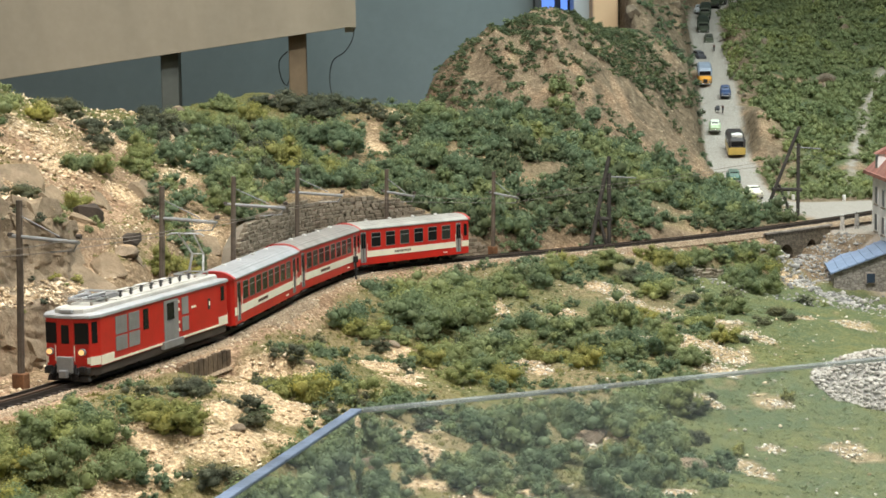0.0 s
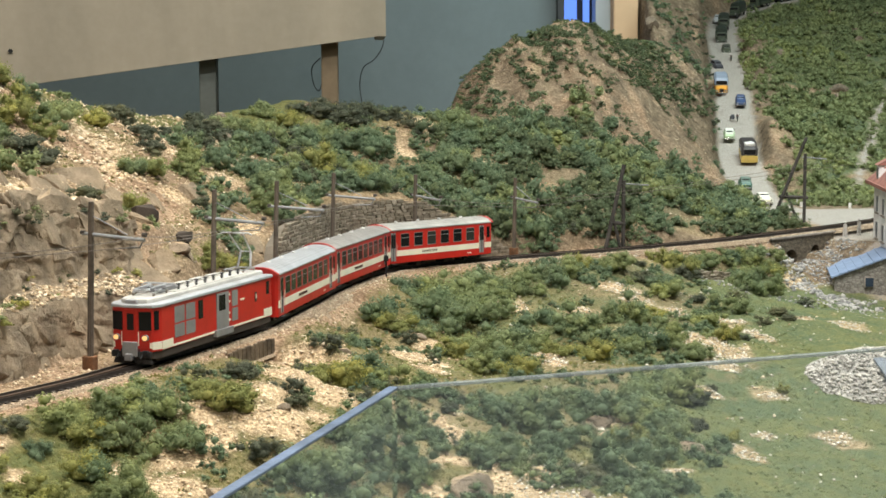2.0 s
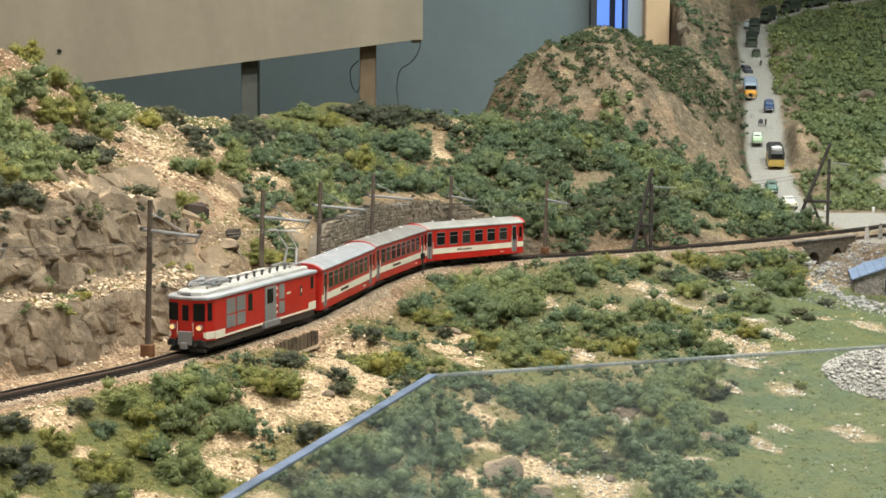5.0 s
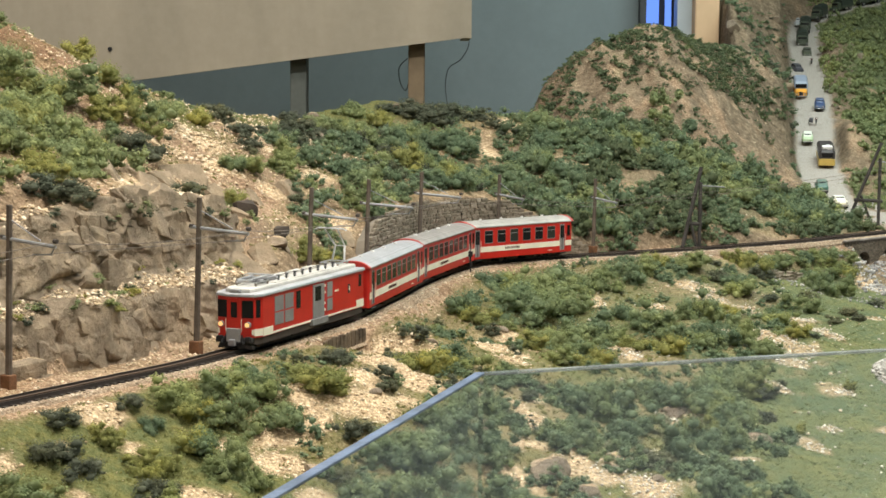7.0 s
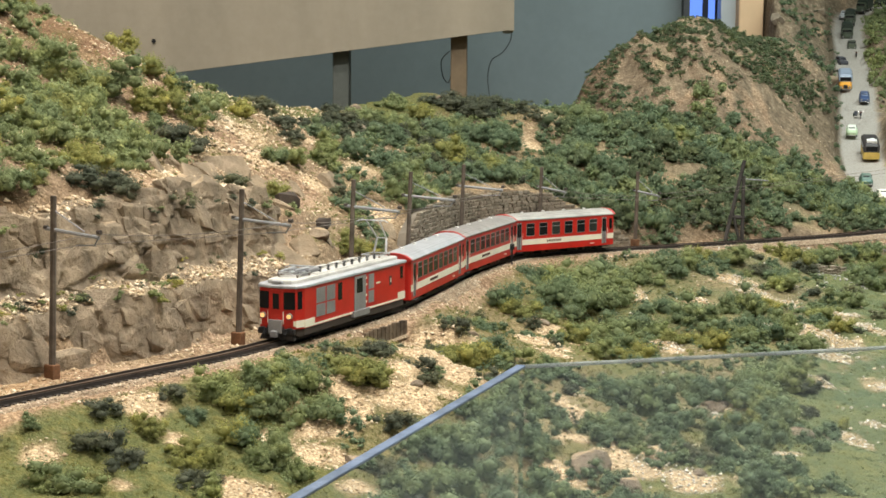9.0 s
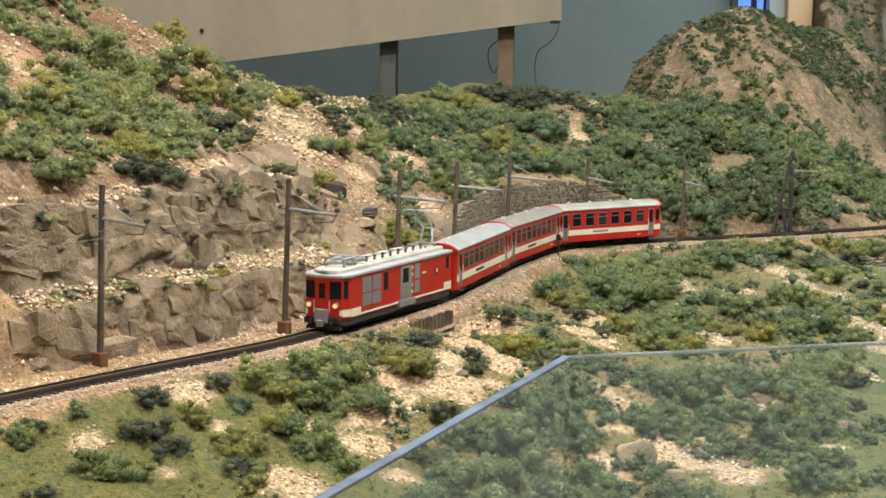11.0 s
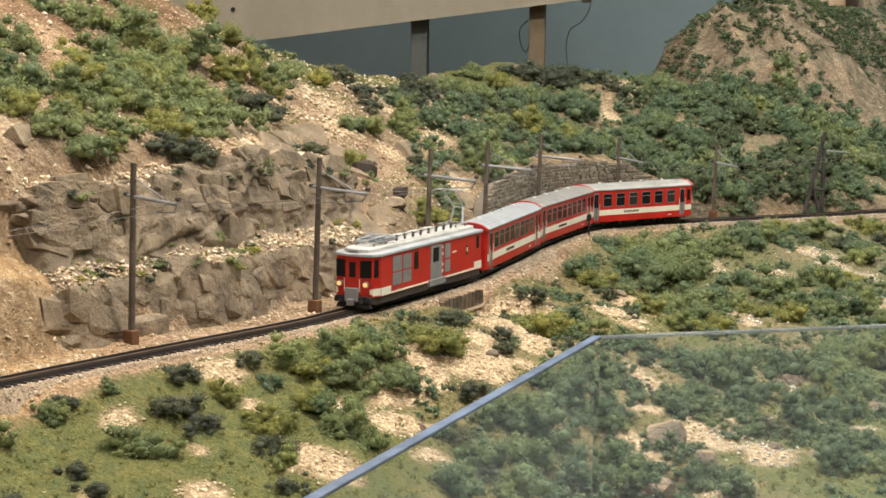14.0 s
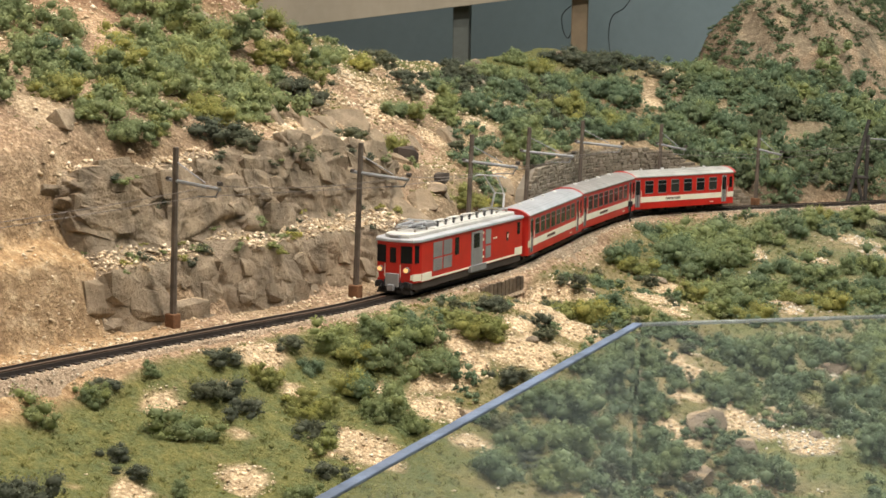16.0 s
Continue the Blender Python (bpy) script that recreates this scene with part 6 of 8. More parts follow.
def wall_between(p, q, thick):
    """A wall from the ground up to the sloping line p to q."""
    bm = bmesh.new()
    t = Vector((q.x - p.x, q.y - p.y, 0)).normalized()
    n = Vector((-t.y, t.x, 0)) * thick
    low = Vector((0, 0, 1)) * (RZ - 0.085)
    base = [Vector((v.x, v.y, 0)) + low for v in (p, q, q + n, p + n)]
    top = [p, q, q + n, p + n]
    lo, hi = [bm.verts.new(v) for v in base], [bm.verts.new(v) for v in top]
    bm.faces.new(lo[::-1])
    bm.faces.new(hi)
    for i in range(4):
        bm.faces.new((lo[i], lo[(i + 1) % 4], hi[(i + 1) % 4], hi[i]))
    bmesh.ops.recalc_face_normals(bm, faces=bm.faces[:])
    return bm


i0, i1 = E0.lerp(H0, 0.06) + Vector((0.001, 0.004, 0)), E0.lerp(H0, 0.99) + Vector((0.001, 0.004, 0))
part("front_wall", wall_between(i0, i1, 0.004), M_HOUSESTONE, shed)
part("side_wall", wall_between(E1.lerp(H1, 0.06) + Vector((0, -0.004, 0)), i0 + Vector((0, 0.0042, 0)), 0.004), M_HOUSESTONE, shed)
wx, wz = 0.577, RZ - 0.046
wn = part("window", boxes((wx - 0.0055, wx + 0.0055, 1.9495, 1.9535, wz - 0.006, wz + 0.006)), M_STONE, shed)
part("pane", boxes((wx - 0.0045, wx + 0.0045, 1.9488, 1.950, wz - 0.005, wz + 0.005)), M_SHUTTER, wn)

# two standing figurines on the yard, plain shapes
for x, y, c in ((0.600, 2.130, (0.55, 0.53, 0.50)), (0.621, 2.142, (0.36, 0.35, 0.33))):
    bm = bmesh.new()
    zz = gz(x, y)
    for sgn in (-1, 1):
        rod(bm, (x + sgn * 0.0016, y, zz), (x + sgn * 0.0013, y, zz + 0.010), 0.0013, 0.0016, 8)
    rod(bm, (x, y, zz + 0.009), (x, y, zz + 0.0168), 0.0020, 0.0026, 10)
    bmesh.ops.create_uvsphere(bm, u_segments=10, v_segments=8, radius=0.0016, matrix=Matrix.Translation((x, y, zz + 0.0192)))
    tagged(part("figurine", bm, plain("figurine_paint", c, 0.8)), "small painted figurine standing on the yard", "figurine", "figurines")

# ---- rock: the cutting's face, crags and boulders ----


def rock_material(name, dark, mid, lite, dusty=True):
    m, nt, b = nodes_of(name, 0.92, 0, 0.15)
    v = place_coords(nt)
    f, g, h = tex(nt, v, 300, 5, 0.7), tex(nt, v, 55, 5), tex(nt, v, 14, 3)
    k = ramp(nt, g, [(0.3, dark), (0.5, mid), (0.68, lite)])
    k = mix(nt, 1.0, k, ramp(nt, f, [(0.3, (0.80, 0.79, 0.78)), (0.7, (1.08, 1.07, 1.06))]), "MULTIPLY")
    k = mix(nt, ramp(nt, h, [(0.50, (0, 0, 0)), (0.70, (1, 1, 1))]), k, mix(nt, 0.35, k, (0.36, 0.26, 0.155)))
    # pale rubble lies where the face is flat
    n = nt.nodes.new("ShaderNodeNewGeometry")
    sp = nt.nodes.new("ShaderNodeSeparateXYZ")
    nt.links.new(n.outputs["Normal"], sp.inputs[0])
    flat = ramp(nt, sp.outputs[2], [(0.90, (0, 0, 0)), (0.985, (0.8, 0.8, 0.8))])
    sand = ramp(nt, f, [(0.3, (0.26, 0.17, 0.095)), (0.55, (0.46, 0.34, 0.21)), (0.75, (0.64, 0.53, 0.38))])
    if dusty:
        k = mix(nt, flat, k, sand)
    nt.links.new(k, b.inputs["Base Color"])
    rel = nt.nodes.new("ShaderNodeMath")
    rel.operation = "ADD"
    nt.links.new(f, rel.inputs[0])
    nt.links.new(g, rel.inputs[1])
    bump(nt, b, rel.outputs[0], 1.0, 0.0022)
    return m


M_CLIFF = rock_material("cliff_rock", (0.152, 0.122, 0.088), (0.258, 0.206, 0.147), (0.385, 0.305, 0.212))
M_CRAG = rock_material("crag_rock", (0.13, 0.105, 0.08), (0.215, 0.175, 0.132), (0.30, 0.245, 0.185))


def rock_face(s0, s1, ds, foot, profile, amp, seed, fade):
    """A swept cutting face: the profile (offset, height) follows the track, broken into blocks along beds and cracks."""
    ss = np.arange(s0, s1, ds)
    pts = spline(profile, 14)
    L = np.concatenate([[0], np.cumsum(np.hypot(*np.diff(pts, axis=0).T))])
    uu = np.arange(0, L[-1], ds)
    off, hi = np.interp(uu, L, pts[:, 0]), np.interp(uu, L, pts[:, 1])
    X, Y, Z = (np.zeros((len(uu), len(ss))) for _ in range(3))
    for j, s in enumerate(ss):
        k = min((s - s0) / fade, (s1 - s) / (fade * 2.2), 1.0)
        k = k * k * (3 - 2 * k)
        squash = (0.55 + 0.45 * k) * (1 + 0.13 * noise.noise(Vector((s * 14, seed, 0))) + 0.08 * noise.noise(Vector((s * 45, seed, 5))))
        for i in range(len(uu)):
            q = Vector((s * 1.0, uu[i] * 1.0, seed))
            warp = q + 0.010 * noise.noise_vector(q * 18)
            dd = 0.0
            for fx, fy, slant, size, tilt, sharp in ((15, 24, 8, 0.80, 0.75, 40), (40, 52, -16, 0.42, 0.42, 24), (85, 120, 30, 0.15, 0.20, 10)):
                w = Vector((warp.x * fx + warp.y * slant, warp.y * fy, seed + fx))
                dist, near = noise.voronoi(w)
                facet = []
                for c in near[:2]:
                    g = noise.noise_vector(c * 3.7)
                    r = w - c
                    facet.append(size * (noise.cell(c * 7.1) - 0.5) + tilt * (g.x * r.x + g.y * r.y))
                k2 = min(1.0, (dist[1] - dist[0]) * sharp)
                dd += facet[0] * (0.5 + 0.5 * k2) + facet[1] * (0.5 - 0.5 * k2)
            dd = amp * (dd + 0.8 * noise.noise(q * 12) + 0.10 * noise.noise(q * 150))
            o = foot + off[i] * (1.15 - 0.15 * k) - dd * k + (1 - k) * 0.035
            p, _ = on_track(s, o)
            X[i, j], Y[i, j], Z[i, j] = p.x, p.y, RZ - 0.006 + hi[i] * squash - (1 - k) * 0.010 + 0.10 * dd
    return X, Y, Z


F0, F1 = FACE_S
X, Y, Z = rock_face(F0, F1, 0.0016, 0.047, [(0.0, 0.0), (0.004, 0.020), (0.009, 0.041), (0.020, 0.047), (0.031, 0.055), (0.035, 0.078), (0.039, 0.096), (0.046, 0.103), (0.062, 0.105), (0.082, 0.092)], 0.0045, 1.7, 0.05)
X_FACE, Y_FACE, Z_FACE = X, Y, Z
cliff = tagged(grid_mesh("rock_face", X[:, ::-1], Y[:, ::-1], Z[:, ::-1], None, M_CLIFF), "grey-brown cracked rock face of the railway cutting", "rock face", kind="structure")
M_BLOCK = rock_material("block_rock", (0.152, 0.122, 0.088), (0.258, 0.206, 0.147), (0.385, 0.305, 0.213))
M_SLAB = rock_material("tan_slab_rock", (0.165, 0.128, 0.088), (0.260, 0.205, 0.142), (0.36, 0.285, 0.20), False)


def block_mesh(seed):
    """A broken block of unit size: the hull of scattered points, with flat breaks and sharp edges."""
    r = random.Random(seed)
    bm = bmesh.new()
    for _ in range(22):
        v = Vector((r.uniform(-0.5, 0.5), r.uniform(-0.5, 0.5), r.uniform(-0.5, 0.5)))
        k = r.randrange(3)
        v[k] = math.copysign(r.uniform(0.40, 0.5), v[k])
        bm.verts.new(v)
    bmesh.ops.convex_hull(bm, input=bm.verts[:])
    bmesh.ops.delete(bm, geom=[v for v in bm.verts if not v.link_faces], context="VERTS")
    bmesh.ops.dissolve_limit(bm, angle_limit=0.22, verts=bm.verts[:], edges=bm.edges[:])
    bmesh.ops.bevel(bm, geom=bm.edges[:], offset=0.012, segments=1, affect="EDGES")
    me = bpy.data.meshes.new("rock_block")
    bm.to_mesh(me)
    bm.free()
    return me


BLOCKS = {}
for mat in (M_BLOCK, M_SLAB):
    BLOCKS[mat] = [block_mesh(400 + i) for i in range(16)]
    for me in BLOCKS[mat]:
        me.materials.append(mat)
rnd = random.Random(31)
# broken blocks that stand a little proud of the swept face, thinner on its ledge
for n in range(430):
    i, j = rnd.randrange(2, int(X_FACE.shape[0] * 0.74)), rnd.randrange(8, X_FACE.shape[1] - 14)
    v = i / X_FACE.shape[0]
    if 0.20 < v < 0.49 and rnd.random() < 0.95:
        continue
    size = 0.010 + 0.026 * rnd.random() ** 1.5
    _, a = on_track(F0 + 0.0016 * j)
    back = Vector((-math.sin(a), math.cos(a), 0.25))
    deep = size * rnd.uniform(0.35, 0.55)
    o = new("rock_block", rnd.choice(BLOCKS[M_BLOCK]))
    o.parent = cliff
    o.matrix_local = Matrix.Translation(Vector((X_FACE[i, j], Y_FACE[i, j], Z_FACE[i, j])) + back * (deep * 0.5 - rnd.uniform(-0.0008, 0.0016))) @ Matrix.Rotation(a + rnd.uniform(-0.16, 0.16), 4, "Z") @ Matrix.Rotation(rnd.uniform(-0.10, 0.30), 4, "Y") @ Matrix.Rotation(rnd.uniform(-0.34, -0.02), 4, "X") @ Matrix.Diagonal((size * rnd.uniform(1.0, 1.7), deep, size * rnd.uniform(0.5, 1.0), 1))
# slabs lying in the scree slope above: place, width, height in millimetres
SLABS = [(-218, 1497, 30, 20), (-196, 1466, 34, 22), (-238, 1436, 36, 20), (-230, 1321, 40, 24), (-180, 1369, 30, 22), (-262, 1407, 28, 16), (-208, 1289, 62, 34), (-224, 1310, 44, 26), (-196, 1320, 40, 24), (-202, 1451, 40, 26), (-175, 1519, 24, 16), (-161, 1355, 46, 30), (-178, 1362, 34, 24), (-218, 1232, 34, 18), (-187, 1342, 30, 20), (-145, 1601, 26, 22), (-171, 1525, 20, 20), (-93, 1560, 24, 20), (-111, 1567, 16, 14), (-222, 1458, 44, 28), (-174, 1437, 22, 18), (-135, 1431, 24, 18), (-187, 1500, 24, 16), (-356, 1097, 24, 14), (-363, 1507, 26, 18), (-240, 1399, 40, 24), (-262, 1330, 36, 20), (-240, 1255, 40, 20), (-150, 1385, 30, 20)]
for i, (x, y, w, hgt) in enumerate(SLABS):
    x, y = x / 1000, y / 1000
    gx, gy = cell(GRAD_X, x, y), cell(GRAD_Y, x, y)
    up = Vector((-gx, -gy, 1.0)).normalized()
    m = up.to_track_quat("Z", "Y").to_matrix().to_4x4()
    o = new("rock_slab", rnd.choice(BLOCKS[M_SLAB if i % 3 else M_BLOCK]))
    o.matrix_world = Matrix.Translation(Vector((x, y, gz(x, y))) - up * (0.001 + 0.00008 * w)) @ m @ Matrix.Rotation(rnd.uniform(-0.5, 0.5), 4, "Z") @ Matrix.Rotation(rnd.uniform(0.0, 0.5), 4, "X") @ Matrix.Rotation(rnd.uniform(-0.25, 0.25), 4, "Y") @ Matrix.Diagonal((w * 0.0010, hgt * 0.0013, 0.010 + 0.00022 * w, 1))
    tagged(o, "tan-brown slab of rock lying in the scree slope", "rock", "slabs in the scree")
# two dark brown lumps standing in for toy bears beside the overhead line
for i, (x, y, r) in enumerate(((-170, 1445, 10), (-138, 1444, 9))):
    o = new("rock", BLOCKS[M_BLOCK][i].copy())
    o.data.materials.clear()
    o.data.materials.append(plain("dark_brown_lump", (0.060, 0.046, 0.036), 0.9, vary=0.3))
    o.matrix_world = Matrix.Translation((x / 1000, y / 1000, gz(x / 1000, y / 1000) + 0.005)) @ Matrix.Rotation(0.5 + i, 4, "Z") @ Matrix.Diagonal((r * 0.0021, r * 0.0013, r * 0.0017, 1))
    tagged(o, "dark brown lump in place of a toy bear on the pale scree", "rock", "dark rocks")


def boulder(name, x, y, r, seed, flat=0.75, mat=None, label="", sink=0.3):
    bm = bmesh.new()
    bmesh.ops.create_icosphere(bm, subdivisions=3, radius=1.0)
    rnd = random.Random(seed)
    planes = []
    for _ in range(11):
        d = Vector((rnd.uniform(-1, 1), rnd.uniform(-1, 1), rnd.uniform(-0.5, 1))).normalized()
        planes.append((d, rnd.uniform(0.46, 0.80)))
    for v in bm.verts:
        for d, k in planes:
            e = v.co.dot(d) - k
            if e > 0:
                v.co -= d * e * 0.93
        v.co += v.co.normalized() * (0.05 * noise.noise(v.co * 2.4 + Vector((seed, 0, 0))) + 0.03 * noise.noise(v.co * 7 + Vector((seed, 3, 0))))
        v.co = Vector((v.co.x * r * rnd_scale(seed, 0), v.co.y * r * rnd_scale(seed, 1), v.co.z * r * flat))
    ob = part(name, bm, mat or M_CRAG)
    ob.data.polygons.foreach_set("use_smooth", [False] * len(ob.data.polygons))
    ob.matrix_world = Matrix.Translation((x, y, gz(x, y) + r * flat * (1 - 2 * sink) * 0.5)) @ Matrix.Rotation(seed * 1.3, 4, "Z")
    return tagged(ob, label, "rock")


def rnd_scale(seed, k):
    return 0.85 + 0.4 * random.Random(seed * 7 + k).random()


for i, (x, y, r) in enumerate([(600, 3250, 26), (635, 3420, 30), (612, 3600, 34), (680, 3720, 30), (650, 3900, 40), (565, 3080, 20), (702, 3960, 30), (585, 3400, 30), (622, 3120, 16), (655, 3250, 18), (690, 3560, 22), (540, 3200, 24), (556, 3470, 30), (960, 3444, 22), (895, 3657, 12), (1111, 3858, 14), (1119, 4088, 13), (845, 3523, 11), (1195, 3986, 15), (749, 3257, 10), (1008, 4024, 10), (1000, 3962, 8), (1102, 3785, 10), (1088, 3659, 8), (961, 3572, 9), (1025, 3609, 7), (883, 3703, 8), (950, 3395, 13)]):
    tagged(boulder("crag", x / 1000, y / 1000, r / 1000 * (0.62 if x < 720 else 1.0), 120 + i, 0.9, M_CRAG, "grey-brown crag on the slope above the road", 0.75 if x < 720 else 0.45), group="crags above the road")
BOULDERS = [(73, 1106, 19), (95, 1073, 14), (237, 1254, 11), (63, 1031, 14), (145, 1108, 6), (181, 1305, 9), (170, 1288, 8), (190, 1322, 7), (-80, 1036, 10), (-22, 1095, 8), (-46, 1144, 5), (-9, 1331, 6), (54, 1532, 8), (-103, 1559, 9), (-142, 1421, 10), (-170, 1457, 9), (-138, 1860, 13), (-153, 1985, 10), (-60, 2120, 10), (30, 1150, 8), (120, 1180, 7)]
for i, (x, y, r) in enumerate(BOULDERS):
    tagged(boulder("boulder", x / 1000, y / 1000, r / 1000, 60 + i, 0.8, M_CRAG, "grey angular boulder lying among shrubs", 0.45), group="boulders on the slope")

# ---- dry-stone retaining wall behind the track ----
M_WALLSTONE, nt, b = nodes_of("wall_stone", 0.92, 0, 0.15)
g = nt.nodes.new("ShaderNodeObjectInfo")
isl = nt.nodes.new("ShaderNodeNewGeometry")
mixr = nt.nodes.new("ShaderNodeMath")
mixr.operation = "ADD"
nt.links.new(g.outputs["Random"], mixr.inputs[0])
nt.links.new(isl.outputs["Random Per Island"], mixr.inputs[1])
fr = nt.nodes.new("ShaderNodeMath")
fr.operation = "FRACT"
nt.links.new(mixr.outputs[0], fr.inputs[0])
k = ramp(nt, fr.outputs[0], [(0.0, (0.175, 0.15, 0.112)), (0.5, (0.235, 0.20, 0.152)), (1.0, (0.30, 0.258, 0.20))])
k = mix(nt, 1.0, k, ramp(nt, tex(nt, place_coords(nt), 500, 3), [(0.3, (0.7, 0.7, 0.7)), (0.7, (1.1, 1.1, 1.1))]), "MULTIPLY")
nt.links.new(k, b.inputs["Base Color"])
M_MORTAR = plain("wall_joint", (0.165, 0.14, 0.108), 0.95)
wall = tagged(new("wall_retaining"), "dry-stone retaining wall of grey-brown stones behind the track", "retaining wall", kind="structure")
bm = bmesh.new()
prev = None
for s in np.arange(WALL_S0, WALL_S1 + 0.001, 0.006):
    hgt = float(wall_height(s))
    a, b2 = on_track(s, WALL_OFF, -0.010)[0], on_track(s, WALL_OFF + 0.0035 + hgt * 0.08, hgt - 0.003)[0]
    c2 = on_track(s, WALL_OFF + 0.012 + hgt * 0.08, hgt - 0.004)[0]
    cur = [bm.verts.new(q) for q in (a, b2, c2)]
    if prev:
        bm.faces.new((prev[0], cur[0], cur[1], prev[1]))
        bm.faces.new((prev[1], cur[1], cur[2], prev[2]))
    prev = cur
part("backing", bm, M_MORTAR, wall)


def stone_block(rnd, w, h, d):
    """A rough block with its corners knocked off, set in x (length), y (depth), z (height)."""
    bm = bmesh.new()
    vs = box(bm, -w / 2, w / 2, -d, d * 0.5, -h / 2, h / 2)
    for v in vs:
        v.co += Vector((rnd.uniform(-0.08, 0.08) * w, rnd.uniform(-0.15, 0.15) * d, rnd.uniform(-0.09, 0.09) * h))
    bmesh.ops.bevel(bm, geom=bm.edges[:], offset=min(w, h) * 0.13, segments=1, affect="EDGES")
    return bm


rnd = random.Random(5)
stock = []
for i in range(8):
    bm = stone_block(rnd, 1.0, 1.0, 1.0)
    me = bpy.data.meshes.new("stone")
    bm.to_mesh(me)
    bm.free()
    me.materials.append(M_WALLSTONE)
    stock.append(me)
count, rest = 0, []
zrow = -0.004
row = 0
while zrow < 0.078:
    rh = rnd.uniform(0.0027, 0.0042)
    s = WALL_S0 + rnd.uniform(0, 0.004)
    while s < WALL_S1:
        w = rnd.uniform(0.0038, 0.0092)
        sm = s + w / 2
        if zrow + rh * 0.6 < float(wall_height(sm)) + 0.001:
            z = zrow + rh / 2
            p, a = on_track(sm, WALL_OFF + 0.0005 + z * 0.08)
            m = Matrix.Translation((p.x, p.y, RZ + z)) @ Matrix.Rotation(a + rnd.uniform(-0.09, 0.09), 4, "Z") @ Matrix.Rotation(rnd.uniform(-0.07, 0.07), 4, "Y") @ Matrix.Diagonal((w * 0.97, 0.0020 + rnd.uniform(0, 0.0010), rh * 0.95, 1))
            if count < 300 and sm > WALL_S0 + 0.04:
                o = new("stone", stock[rnd.randrange(8)])
                o.parent = wall
                o.matrix_local = m
                count += 1
            else:
                rest.append((rnd.randrange(8), m))
        s += w
    zrow += rh
bm = bmesh.new()
for k, m in rest:
    n0 = len(bm.verts)
    bm.from_mesh(stock[k])
    bm.verts.ensure_lookup_table()
    for v in bm.verts[n0:]:
        v.co = m @ v.co
tagged(part("stone_rest", bm, M_WALLSTONE, wall), kind="stuff")

# a low brown stone bank on the meadow slope
bank = thing("stone_bank", "low bank of flat brown stones on the slope", "stone bank")
rnd = random.Random(8)
for course in range(3):
    t = 0.0
    while t < 1:
        w = rnd.uniform(0.005, 0.010)
        x, y = 0.368 + 0.082 * t, 1.870 + 0.088 * t
        z = gz(x, y) + 0.0012 + 0.0030 * course
        if rnd.random() > 0.12 * course:
            o = new("stone", stock[rnd.randrange(8)])
            o.parent = bank
            o.matrix_local = Matrix.Translation((x, y + 0.0015 * course, z)) @ Matrix.Rotation(0.82 + rnd.uniform(-0.15, 0.15), 4, "Z") @ Matrix.Diagonal((w, 0.0045, 0.0031, 1))
        t += w / 0.12

# ---- shrubs, undergrowth and loose stones ----
ICO = None


def ico():
    global ICO
    if ICO is None:
        bm = bmesh.new()
        bmesh.ops.create_icosphere(bm, subdivisions=1, radius=1.0)
        ICO = np.array([v.co[:] for v in bm.verts]), np.array([[v.index for v in f.verts] for f in bm.faces])
        bm.free()
    return ICO


def leaf_mass(seed, flakes, size, lobes=7, spread=0.62, ragged=1.0):
    """Vertices and triangles of one shrub of radius 1: ragged tufts, grouped in a few limbs, under a coat of small bent leaf flakes."""
    r = np.random.RandomState(seed)
    n = lobes * 2
    limbs = 3 + r.randint(0, 3)
    la = r.rand() * 6.283 + np.arange(limbs) * 6.283 / limbs + r.randn(limbs) * 0.5
    lr = spread * (0.35 + 0.75 * r.rand(limbs))
    lc = np.stack([np.cos(la) * lr, np.sin(la) * lr, 0.12 + 0.40 * r.rand(limbs)], -1)
    own = r.randint(0, limbs, n)
    c = lc[own] + r.randn(n, 3) * np.array([0.23, 0.23, 0.20]) * ragged
    c[:, 2] = np.clip(c[:, 2], 0.02, 0.95)
    R = 0.15 + 0.19 * r.rand(n)
    V, Fa = [], []
    iv, jf = ico()
    k = 0
    for i in range(n):
        jit = 1 + 0.5 * (r.rand(len(iv), 1) - 0.5)
        V.append(c[i] + iv * R[i] * 0.66 * jit * np.array([1.15, 1.15, 0.95]))
        Fa.append(jf + k)
        k += len(iv)
    pick = r.choice(n, flakes, p=R**2 / (R**2).sum())
    d = r.randn(flakes, 3)
    d[:, 2] = np.abs(d[:, 2]) * 0.9 - 0.25
    d /= np.linalg.norm(d, axis=1)[:, None]
    P = c[pick] + d * (R[pick] * (0.62 + 0.55 * r.rand(flakes) + 0.5 * r.rand(flakes) ** 4))[:, None]
    t = np.cross(d, r.randn(flakes, 3))
    t /= np.linalg.norm(t, axis=1)[:, None] + 1e-9
    nrm = d + r.randn(flakes, 3) * 0.6 + np.array([0, 0, 0.25])
    nrm /= np.linalg.norm(nrm, axis=1)[:, None]
    b = np.cross(nrm, t)
    sz = (size * (0.45 + 0.9 * r.rand(flakes)))[:, None]
    q = np.stack([P - t * sz - b * sz * 0.5, P + t * sz - b * sz * 0.5, P + b * sz * 1.1 + nrm * sz * 0.3], 1).reshape(-1, 3)
    V.append(q)
    Fa.append(np.arange(flakes * 3).reshape(-1, 3) + k)
    return np.vstack(V), np.vstack(Fa)


